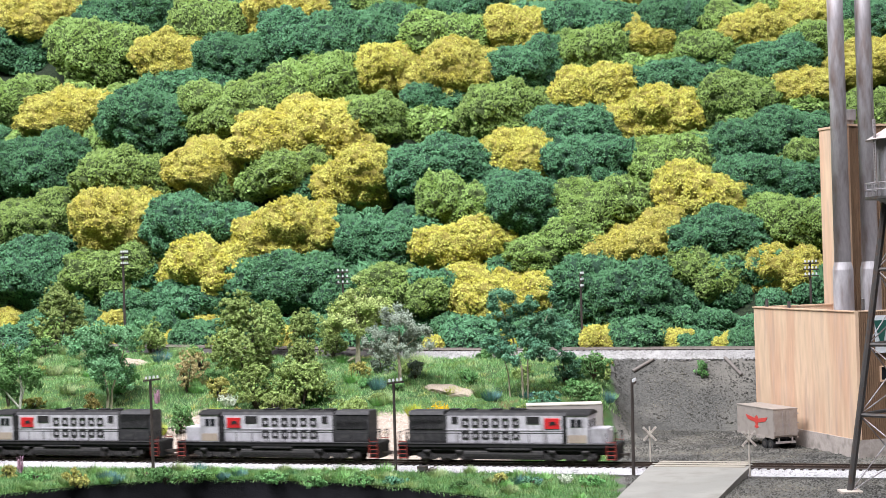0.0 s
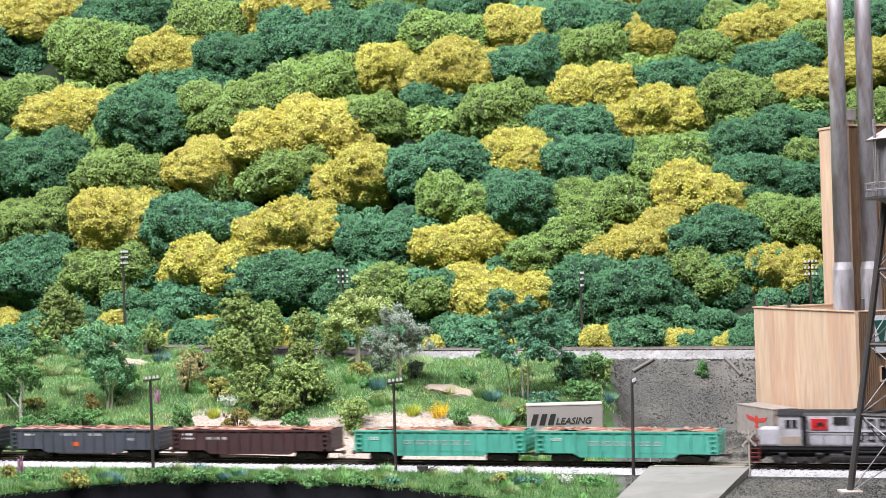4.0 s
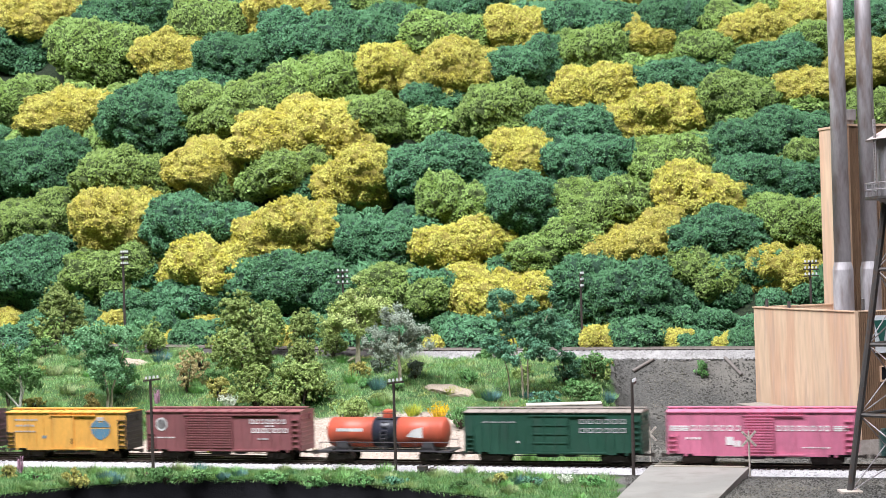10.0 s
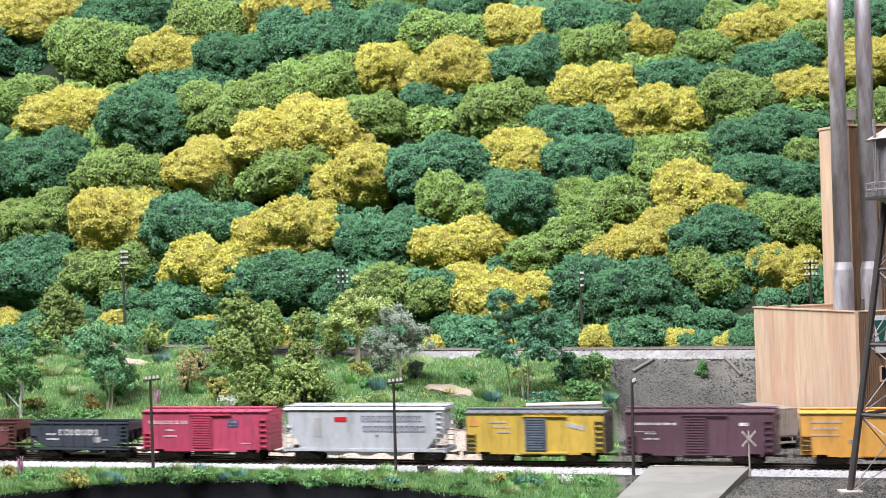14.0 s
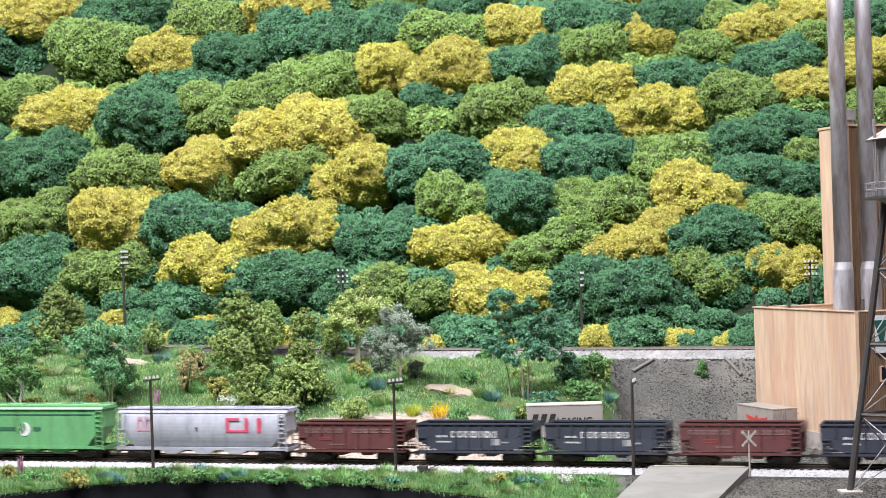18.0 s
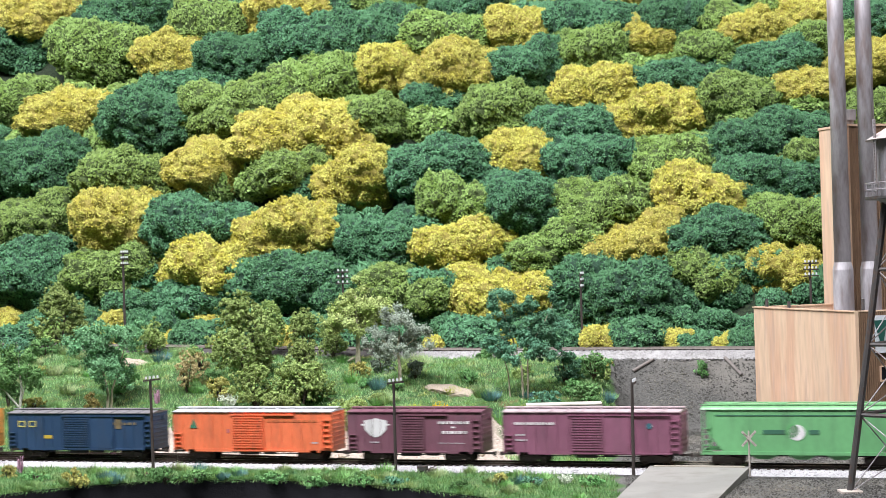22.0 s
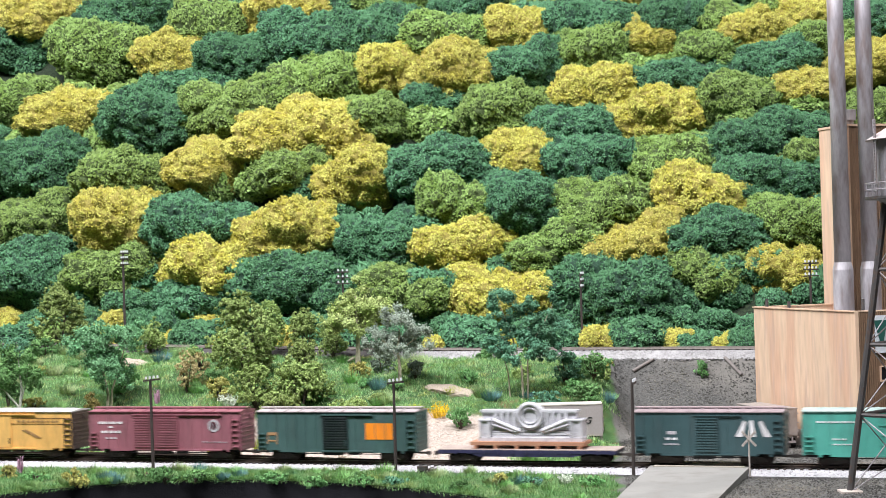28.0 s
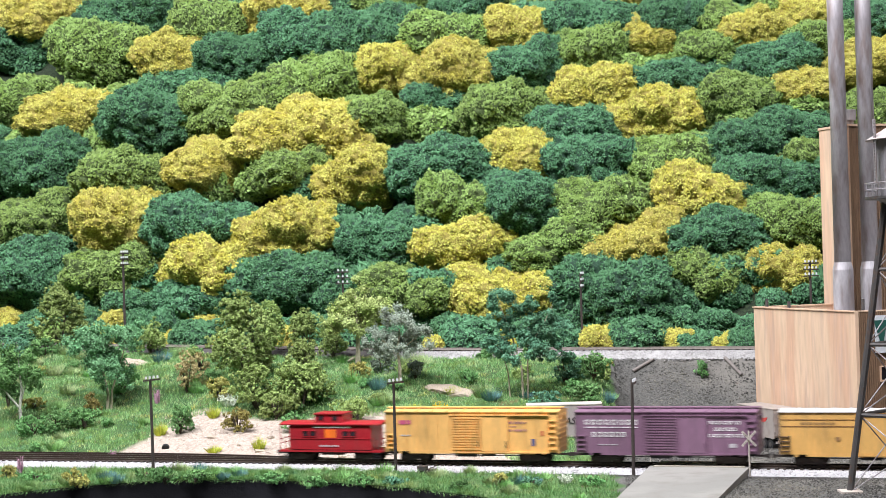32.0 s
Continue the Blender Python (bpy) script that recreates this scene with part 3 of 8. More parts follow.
tagged(part("road", bm, M_ROAD), "smooth pale concrete road leading to the crossing", "road", kind="structure")
crossing = thing("level_crossing", Matrix.Translation(MID + ALONG * 0.2495) @ Matrix.Rotation(-YAW, 4, "Z"), "tan timber planks of the level crossing", "level crossing")
for o0, o1 in ((-0.0195, -0.0150), (-0.0147, -0.0098), (-0.0066, -0.0022), (-0.0019, 0.0022), (0.0025, 0.0066), (0.0098, 0.0147), (0.0150, 0.0195)):
    part("plank", boxes((-0.0425, 0.0425, o0, o1, -0.0040, -0.0002), bevel=0.0003), M_PLANKS, crossing)

# ---- powerhouse ----
M_GREENPAINT = mat("green_sign_paint", (0.015, 0.09, 0.07), 0.5, 0.1, 60, 600, 0.05)
M_SIGN = mat("white_sign_board", (0.62, 0.64, 0.67), 0.6, 0.08, 60, 600, 0.05)
M_DARKGLASS = mat("dark_window", (0.012, 0.013, 0.016), 0.15, 0.05, 40, 500, 0.0)
TURN = math.degrees(math.atan2(0.06, 0.214))
W, D, H = 0.30, 0.222, 0.1425


def cladding(x0, x1, y, z0, z1, gap=0.0024):
    """Vertical battens on a wall that faces -y."""
    bm = bmesh.new()
    x = x0 + gap / 2
    while x < x1:
        box(bm, x - gap * 0.30, x + gap * 0.30, y - 0.0009, y, z0, z1)
        x += gap
    return bm


house = thing("powerhouse", pose(0.400, 1.653, GROUND_Z, 0, 0, TURN), "orange-stained wooden powerhouse with flat roof and brown ribbed front", "building")
part("side_wall", boxes((0.0, 0.003, 0.0, D, 0.0178, H)), M_WOOD, house, "plain orange-stained wooden wall")
part("back_wall", boxes((0.003, W, D - 0.003, D, 0.0178, H)), M_WOOD, house)
part("end_wall", boxes((W - 0.003, W, 0.003, D - 0.003, 0.0178, H)), M_WOOD, house)
front = part("front_wall", boxes((0.003, W - 0.003, 0.0, 0.003, 0.0178, H)), M_BROWN, house, "dark brown ribbed cladding")
tagged(part("ribbed_cladding", cladding(0.003, W - 0.003, 0.0, 0.0178, H), M_BROWN, front), kind="stuff")
part("corner_trim", boxes((-0.0010, 0.0026, -0.0014, 0.0, 0.0178, H)), M_WOOD, house)
part("foundation", boxes((-0.0012, W + 0.0012, -0.0012, D + 0.0012, -0.006, 0.0178)), M_FOUND, house, "stained grey concrete foundation")
part("roof", boxes((0.003, W - 0.003, 0.003, D - 0.003, H - 0.0105, H - 0.0085)), M_ROOFGREY, house, "flat grey roof behind a parapet")
bm = boxes((-0.0012, 0.0040, -0.0012, D + 0.0012, H, H + 0.0012), (W - 0.004, W + 0.0012, -0.0012, D + 0.0012, H, H + 0.0012), (0.004, W - 0.004, -0.0012, 0.0042, H, H + 0.0012), (0.004, W - 0.004, D - 0.0042, D + 0.0012, H, H + 0.0012))
part("coping", bm, M_WOOD, house)
sign = part("sign", boxes((0.020, 0.120, -0.0032, -0.0010, 0.1020, 0.1385)), M_SIGN, house, "white sign board with dark green lettering")
bm = bmesh.new()
slab(bm, [(0.0245, 0.1120), (0.0275, 0.1120), (0.0315, 0.1300), (0.0340, 0.1120), (0.0385, 0.1120), (0.0335, 0.1340), (0.0178, 0.1340)], -0.0042, -0.0032)
box(bm, 0.0240, 0.0178, -0.0042, -0.0032, 0.1105, 0.1122)
for i in range(5):
    box(bm, 0.0420 + 0.014 * i, 0.0470 + 0.014 * i, -0.0042, -0.0032, 0.1120, 0.1300)
part("sign_lettering", bm, M_GREENPAINT, sign)
for k in range(4):
    x = 0.0255 + 0.060 * k
    win = part("window", boxes((x, x + 0.040, -0.0012, 0.0002, 0.0755, 0.0880)), M_DARKGLASS, front)
    bm = boxes((x - 0.0015, x + 0.0415, -0.0026, -0.0010, 0.0738, 0.0755), (x - 0.0015, x + 0.0415, -0.0022, -0.0010, 0.0880, 0.0892), (x - 0.0015, x, -0.0022, -0.0010, 0.0755, 0.0880), (x + 0.040, x + 0.0415, -0.0022, -0.0010, 0.0755, 0.0880))
    win2 = part("window_frame", bm, M_WOOD, front)
# boiler tower at the back of the roof
bx, by = 0.0950, 0.178
part("tower_side", boxes((bx, bx + 0.003, by, by + 0.060, H - 0.0085, 0.338)), M_WOOD, house, "tall narrow wooden boiler tower")
tfront = part("tower_front", boxes((bx + 0.003, bx + 0.150, by, by + 0.003, H - 0.0085, 0.338)), M_BROWN, house)
tagged(part("ribbed_cladding", cladding(bx + 0.003, bx + 0.150, by, H - 0.0085, 0.338, 0.0030), M_BROWN, tfront), kind="stuff")
part("tower_back", boxes((bx + 0.003, bx + 0.150, by + 0.057, by + 0.060, H - 0.0085, 0.338), (bx + 0.147, bx + 0.150, by + 0.003, by + 0.057, H - 0.0085, 0.338)), M_WOOD, house)
part("tower_roof", boxes((bx - 0.001, bx + 0.151, by - 0.0022, by + 0.061, 0.338, 0.3405)), M_WOOD, house)
part("tower_corner", boxes((bx - 0.0012, bx + 0.0030, by - 0.0016, by, H - 0.0085, 0.338)), M_WOOD, house)
vent = part("roof_vent", boxes((bx + 0.002, bx + 0.020, by + 0.012, by + 0.030, 0.3455, 0.3575), (bx + 0.004, bx + 0.018, by + 0.014, by + 0.028, 0.3405, 0.3455), bevel=0.0004), M_STACK, house, "grey metal roof vent")
for lx, ly, r in ((0.0765, 0.160, 0.0090), (0.1085, 0.158, 0.0090)):
    st = part("smokestack", rod(bmesh.new(), (0, 0, 0.050), (0, 0, 0.52), r, r * 0.93, n=32), M_STACK, house, "tall weathered steel smokestack", smooth=False, m=pose(lx, ly, H - 0.0085))
    for p in st.data.polygons:
        p.use_smooth = len(p.vertices) == 4
    bm = rod(bmesh.new(), (0, 0, 0), (0, 0, 0.048), r * 1.22, n=32)
    rod(bm, (0, 0, 0.048), (0, 0, 0.056), r * 1.22, r * 1.0, n=32)
    part("stack_base", bm, M_STACK, st)
for lx, ly in ((0.006, 0.150), (0.0850, 0.135)):
    part("vent_pipe", rod(bmesh.new(), (lx, ly, H - 0.0085), (lx, ly, H + 0.0080), 0.0018, n=12), M_TOWER, house)
part("vent_pipe", rod(bmesh.new(), (0.010, D - 0.012, H - 0.0085), (0.010, D - 0.012, H + 0.0095), 0.0018, n=12), M_TOWER, house)

# ---- water tower ----
tower = thing("water_tower", pose(0.411, 1.428, GROUND_Z), "dark steel water tower on four braced legs", "water tower")
LEG0, LEG1, TZ = 0.0745, 0.0370, 0.2460


def leg_at(k, z):
    r = LEG0 + (LEG1 - LEG0) * z / TZ
    a = math.pi + k * math.pi / 2
    return Vector((r * math.cos(a), r * math.sin(a), z))


M_CONC = mat("concrete_footing", (0.46, 0.40, 0.35), 0.9, 0.1, 40, 500, 0.2)
for k in range(4):
    a, b = leg_at(k, 0.0), leg_at(k, TZ)
    lg = part("leg", rod(bmesh.new(), a, b, 0.0030, n=8), M_TOWER, tower)
    bm = bmesh.new()
    side = Vector((-math.sin(math.pi + k * math.pi / 2), math.cos(math.pi + k * math.pi / 2), 0))
    for i in range(54):
        p = a + (b - a) * ((i + 0.5) / 54)
        for s in (-1, 1):
            rod(bm, p + side * s * 0.0024, p + side * s * 0.0035, 0.0004, n=5)
    part("rivets", bm, M_TOWER, lg)
    part("footing", boxes((a.x - 0.009, a.x + 0.009, a.y - 0.009, a.y + 0.009, -0.006, 0.0020), bevel=0.0006), M_CONC, tower)
    zs = (0.0, 0.0650, 0.1240, 0.1870, TZ)
    for z in zs[1:-1]:
        part("strut", rod(bmesh.new(), leg_at(k, z), leg_at(k + 1, z), 0.0017, n=8), M_TOWER, tower)
    for z0, z1 in zip(zs, zs[1:]):
        bm = rod(bmesh.new(), leg_at(k, z0), leg_at(k + 1, z1), 0.00055, n=6)
        rod(bm, leg_at(k + 1, z0), leg_at(k, z1), 0.00055, n=6)
        part("tie_rod", bm, M_STACK, tower)
part("platform", rod(bmesh.new(), (0, 0, TZ), (0, 0, TZ + 0.0022), 0.0530, n=40), M_TOWER, tower)
bm = bmesh.new()
n = 28
for i in range(n):
    a, b = 6.28319 * i / n, 6.28319 * (i + 1) / n
    p, q = Vector((0.0522 * math.cos(a), 0.0522 * math.sin(a), TZ + 0.002)), Vector((0.0522 * math.cos(b), 0.0522 * math.sin(b), TZ + 0.002))
    rod(bm, p, p + Vector((0, 0, 0.0115)), 0.0005, n=5)
    for z in (0.006, 0.0115):
        rod(bm, p + Vector((0, 0, z)), q + Vector((0, 0, z)), 0.0005, n=5)
part("railing", bm, M_STACK, tower)
M_TANK = mat("grey_tank_paint", (0.20, 0.19, 0.20), 0.6, 0.15, 40, 500, 0.1, stain=(0.12, 0.08, 0.065))
bm = rod(bmesh.new(), (0, 0, TZ + 0.0022), (0, 0, 0.2990), 0.0445, n=48)
rod(bm, (0, 0, TZ - 0.030), (0, 0, TZ), 0.010, 0.043, n=48)
part("tank", bm, M_TANK, tower)
M_TANKROOF = mat("pale_tank_roof", (0.40, 0.35, 0.34), 0.7, 0.12, 40, 500, 0.1)
bm = rod(bmesh.new(), (0, 0, 0.2960), (0, 0, 0.3250), 0.0515, 0.002, n=48)
part("tank_roof", bm, M_TANKROOF, tower, "pale conical tank roof")
part("riser_pipe", rod(bmesh.new(), (0, 0, -0.004), (0, 0, TZ - 0.028), 0.0080, n=20), M_TOWER, tower)
bm = bmesh.new()
for s in (-0.0030, 0.0030):
    rod(bm, (-0.0478, -0.012 + s, TZ), (-0.0478, -0.012 + s, 0.3130), 0.0006, n=5)
for i in range(24):
    z = TZ + 0.004 + 0.0027 * i
    rod(bm, (-0.0478, -0.0150, z), (-0.0478, -0.0090, z), 0.0005, n=5)
part("ladder", bm, M_STACK, tower)

# ---- parked trailers ----
M_ALU = mat("dull_aluminium", (0.42, 0.37, 0.34), 0.5, 0.1, 40, 500, 0.05, metal=0.25, stain=(0.30, 0.25, 0.22))
M_ALU2 = mat("pale_trailer_paint", (0.36, 0.32, 0.31), 0.55, 0.08, 40, 500, 0.05)
M_TYRE = mat("black_tyre", (0.015, 0.015, 0.016), 0.85, 0.2, 100, 900, 0.2)
M_REDMARK = mat("faded_red_mark", (0.55, 0.06, 0.05), 0.6, 0.1, 60, 700, 0.05)
M_BLACKMARK = mat("black_mark", (0.025, 0.023, 0.023), 0.6, 0.1, 60, 700, 0.05)


M_TRAILROOF = mat("cream_trailer_roof", (0.60, 0.55, 0.49), 0.6, 0.1, 40, 500, 0.05, stain=(0.45, 0.40, 0.35))


def trailer(m, material, label, roof):
    """A van trailer: its rear at x = 0, its body along -x... its flank faces -y."""
    t = thing("semi_trailer", m, label, "trailer", "parked trailers")
    L, w = 0.0800, 0.0140
    part("box_body", boxes((-L, 0, -w, w, 0.0145, 0.0470), bevel=0.0006), material, t)
    part("roof", boxes((-L - 0.0004, 0.0004, -w - 0.0004, w + 0.0004, 0.0468, 0.0478)), roof, t)
    part("bottom_rail", boxes((-L, 0.0004, -w - 0.0005, -w + 0.001, 0.0132, 0.0150), (-L, 0.0004, w - 0.001, w + 0.0005, 0.0132, 0.0150)), M_ALU, t)
    for y0, y1 in ((-w + 0.0008, -0.0004), (0.0004, w - 0.0008)):
        d = part("rear_door", boxes((0.0, 0.0008, y0, y1, 0.0165, 0.0455)), material, t)
        bm = bmesh.new()
        mid = y0 + (y1 - y0) * (0.25 if y0 > 0 else 0.75)
        rod(bm, (0.0013, mid, 0.0165), (0.0013, mid, 0.0455), 0.0004, n=6)
        box(bm, 0.0008, 0.0018, mid - 0.001, mid + 0.001, 0.027, 0.030)
        part("lock_rod", bm, M_ALU2, d)
        bm = bmesh.new()
        e = y0 if y0 < 0 else y1
        for z in (0.020, 0.030, 0.041):
            box(bm, 0.0006, 0.0014, e - 0.0012, e + 0.0012, z, z + 0.0012)
        part("hinges", bm, M_ALU2, d)
    part("bumper", boxes((-0.002, 0.0006, -0.0110, 0.0110, 0.0070, 0.0095), (-0.002, 0.0, -0.0085, -0.0070, 0.0095, 0.0140), (-0.002, 0.0, 0.0070, 0.0085, 0.0095, 0.0140)), M_ALU2, t)
    part("underframe", boxes((-L + 0.004, -0.003, -0.0055, 0.0055, 0.0115, 0.0146)), M_TYRE, t)
    for x in (-0.0085, -0.0210):
        for s in (-1, 1):
            wh = part("wheel", rod(bmesh.new(), (x, s * 0.0068, 0.0058), (x, s * 0.0135, 0.0058), 0.0058, n=20), M_TYRE, t)
            part("rim", rod(bmesh.new(), (x, s * 0.0133, 0.0058), (x, s * 0.0138, 0.0058), 0.0028, n=16), M_TOWER, wh)
        part("axle", rod(bmesh.new(), (x, -0.007, 0.0058), (x, 0.007, 0.0058), 0.0012, n=8), M_TYRE, t)
    bm = boxes((-L + 0.018, -L + 0.0205, -0.0110, -0.0085, 0.0, 0.0140), (-L + 0.018, -L + 0.0205, 0.0085, 0.0110, 0.0, 0.0140), (-L + 0.016, -L + 0.0225, -0.0120, -0.0075, 0.0, 0.0008), (-L + 0.016, -L + 0.0225, 0.0075, 0.0120, 0.0, 0.0008))
    part("landing_gear", bm, M_TYRE, t)
    return t


V0 = Vector((0.0260, -0.0830, 0)).normalized()
t2 = trailer(Matrix.LocRotScale((0.3470, 1.745, GROUND_Z), Euler((0, 0, math.atan2(V0.y, V0.x))), (1.0, 1.0, 0.88)), M_ALU, "tan aluminium van trailer with a red winged mark, parked outside", M_ALU)
bm = bmesh.new()
slab(bm, [(-0.060, 0.0372), (-0.040, 0.0340), (-0.0385, 0.0362), (-0.0360, 0.0378), (-0.0335, 0.0362), (-0.032, 0.0340), (-0.012, 0.0372), (-0.016, 0.0322), (-0.022, 0.0308), (-0.033, 0.0292), (-0.034, 0.0258), (-0.031, 0.0242), (-0.036, 0.0218), (-0.041, 0.0242), (-0.038, 0.0258), (-0.039, 0.0292), (-0.050, 0.0308), (-0.056, 0.0322)], -0.0143, -0.0139)
part("emblem", bm, M_REDMARK, t2)
t1 = trailer(Matrix.Translation((0.1645, 1.818, GROUND_Z)) @ Matrix.Rotation(math.radians(-2), 4, "Z"), M_ALU2, "pale grey van trailer with black lettering, parked by the slope", M_TRAILROOF)
bm = bmesh.new()
for i in range(3):
    x = -0.0765 + 0.0092 * i
    slab(bm, [(x, 0.0265), (x + 0.0060, 0.0265), (x + 0.0092, 0.0380), (x + 0.0036, 0.0380)], -0.0144, -0.0139)
part("lettering", bm, M_BLACKMARK, t1)


def writing(body, size, shear, depth):
    """A word in the built-in font, as a mesh that faces -y."""
    cu = bpy.data.curves.new("writing", "FONT")
    cu.body, cu.size, cu.shear, cu.extrude, cu.offset = body, size, shear, depth, size * 0.012
    ob = new("writing", cu)
    me = bpy.data.meshes.new_from_object(ob.evaluated_get(bpy.context.evaluated_depsgraph_get()))
    bpy.data.objects.remove(ob)
    me.transform(pose(0, 0, 0, 90))
    return me


leasing = writing("LEASING", 0.0098, 0.30, 0.0002)
leasing.materials.append(M_BLACKMARK)
part("lettering", leasing, None, t1, m=pose(-0.0500, -0.0142, 0.0268))

# ---- poles and signs ----
M_GLASSY = mat("white_insulator", (0.58, 0.59, 0.61), 0.3, 0.05, 60, 600, 0.0)


def pole(x, y, h, arms, turn, label, lean=0.0, arm=0.026, pins=4, r=0.0017):
    z = ground_z(x, y)
    t = thing("utility_pole", Matrix.Translation((x, y, z)) @ Matrix.Rotation(lean, 4, "Y"), label, "utility pole", "telegraph poles along the tracks")
    part("post", rod(bmesh.new(), (0, 0, -0.004), (0, 0, h), r, r * 0.78, n=10), M_POLE, t)
    d = Vector((math.cos(turn), math.sin(turn), 0))
    e = Vector((-d.y, d.x, 0))
    for k in range(arms):
        zz = h - 0.0030 - 0.0078 * k
        bm = bmesh.new()
        bmesh.ops.create_cube(bm, size=1, matrix=Matrix.Translation((0, 0, zz)) @ Matrix.Rotation(turn, 4, "Z") @ Matrix.LocRotScale((0, -r - 0.0004, 0), None, (arm, 0.0013, 0.0016)))
        ca = part("crossarm", bm, M_POLE, t)
        for i in range(pins):
            o = (i + 0.5) / pins - 0.5
            c = d * (o * arm * 0.94) - e * (r + 0.0004) + Vector((0, 0, zz))
            bm = rod(bmesh.new(), c, c + Vector((0, 0, 0.0022)), 0.0004, n=5)
            rod(bm, c + Vector((0, 0, 0.0016)), c + Vector((0, 0, 0.0042)), 0.0013, 0.0009, n=8)
            part("insulator", bm, M_GLASSY, ca)
    return t


pole(-0.303, 1.735, 0.0946, 1, 1.05, "dark telegraph pole with one crossarm beside the siding", lean=-0.006)
pole(-0.0525, 1.655, 0.0903, 1, 0.95, "dark telegraph pole with one crossarm beside the ballast", lean=0.004)
pole(0.171, 1.578, 0.0890, 1, 1.35, "dark telegraph pole beside the road", lean=0.012)
pole(-0.445, 2.355, 0.1400, 3, 1.15, "weathered telegraph pole with three crossarms beside the far track", arm=0.020, pins=4, r=0.0019)
pole(-0.137, 2.292, 0.0930, 3, 0.20, "weathered telegraph pole with three crossarms beside the far track", arm=0.019, pins=3)
pole(0.1735, 2.154, 0.1050, 3, 1.30, "weathered telegraph pole with three crossarms beside the far track", arm=0.020, pins=4, r=0.0017)
pole(0.456, 2.110, 0.0960, 3, 0.25, "weathered telegraph pole with three crossarms behind the powerhouse", arm=0.021, pins=4)
M_POST = mat("pale_sign_post", (0.50, 0.45, 0.40), 0.7, 0.15, 80, 800, 0.1)


def crossbuck(x, y, h, label):
    t = thing("crossing_sign", Matrix.Translation((x, y, ground_z(x, y))) @ Matrix.Rotation(-YAW * 0.4, 4, "Z"), label, "crossing sign", "signs at the level crossing")
    part("post", rod(bmesh.new(), (0, 0, -0.003), (0, 0, h), 0.0008, n=8), M_POST, t)
    for s in (-1, 1):
        bm = bmesh.new()
        bmesh.ops.create_cube(bm, size=1, matrix=Matrix.Translation((0, -0.0012 - 0.0005 * (s + 1), h - 0.0070)) @ Matrix.Rotation(s * 0.82, 4, "Y") @ Matrix.LocRotScale(None, None, (0.0185, 0.0005, 0.0022)))
        bl = part("blade", bm, M_POST, t)
        bm = bmesh.new()
        for i in (-3, -2, 2, 3):
            bmesh.ops.create_cube(bm, size=1, matrix=Matrix.Translation((0, -0.0016 - 0.0005 * (s + 1), h - 0.0070)) @ Matrix.Rotation(s * 0.82, 4, "Y") @ Matrix.LocRotScale((i * 0.0022, 0, 0), None, (0.0012, 0.0003, 0.0014)))
        part("lettering", bm, M_FOUND, bl)
    return t


crossbuck(0.198, 1.670, 0.0355, "weathered pale crossbuck sign behind the track")
crossbuck(0.2730, 1.543, 0.0420, "weathered pale crossbuck sign beside the road")


M_LOG = mat("weathered_log", (0.20, 0.175, 0.16), 0.85, 0.2, 80, 800, 0.2)


def stick(x0, y0, x1, y1, r, label):
    a = Vector((x0, y0, ground_z(x0, y0) + r * 1.3))
    b = Vector((x1, y1, ground_z(x1, y1) + r * 1.3))
    bm = rod(bmesh.new(), a, b, r, r * 0.9, n=10)
    return tagged(part("fallen_pole", bm, M_LOG), label, "log", "poles lying on the embankment")


stick(0.225, 2.047, 0.250, 2.056, 0.0021, "weathered grey pole lying on the gravel embankment")
stick(0.334, 2.032, 0.3487, 2.006, 0.0021, "weathered grey pole lying on the gravel embankment")

# switch machine and long ties at the turnout
sw = thing("switch_machine", Matrix.Translation(MID + ALONG * -0.012 + Vector((-0.0105, -0.0300, -0.0080))) @ Matrix.Rotation(-YAW, 4, "Z"), "small dark switch machine on long ties", "switch machine")
part("long_tie", boxes((-0.0060, -0.0032, -0.012, 0.0260, -0.0010, 0.0030)), M_TIE, sw)
part("long_tie", boxes((0.0032, 0.0060, -0.012, 0.0260, -0.0010, 0.0030)), M_TIE, sw)
part("motor_box", boxes((-0.0068, 0.0022, -0.0095, -0.0025, 0.0030, 0.0078), bevel=0.0005), M_TOWER, sw)
part("throw_rod", rod(bmesh.new(), (0.0030, -0.006, 0.0045), (0.0030, 0.022, 0.0045), 0.0005, n=6), M_RAIL, sw)
part("cover_plate", boxes((0.0035, 0.0120, -0.0085, -0.0035, 0.0030, 0.0050), bevel=0.0004), M_TIE, sw)
tagged(part("tyre", rod(bmesh.new(), (-0.312, 1.866, -0.0010), (-0.312, 1.869, 0.0004), 0.0042, n=16), M_TYRE), "old black tyre lying beside the siding", "tyre")

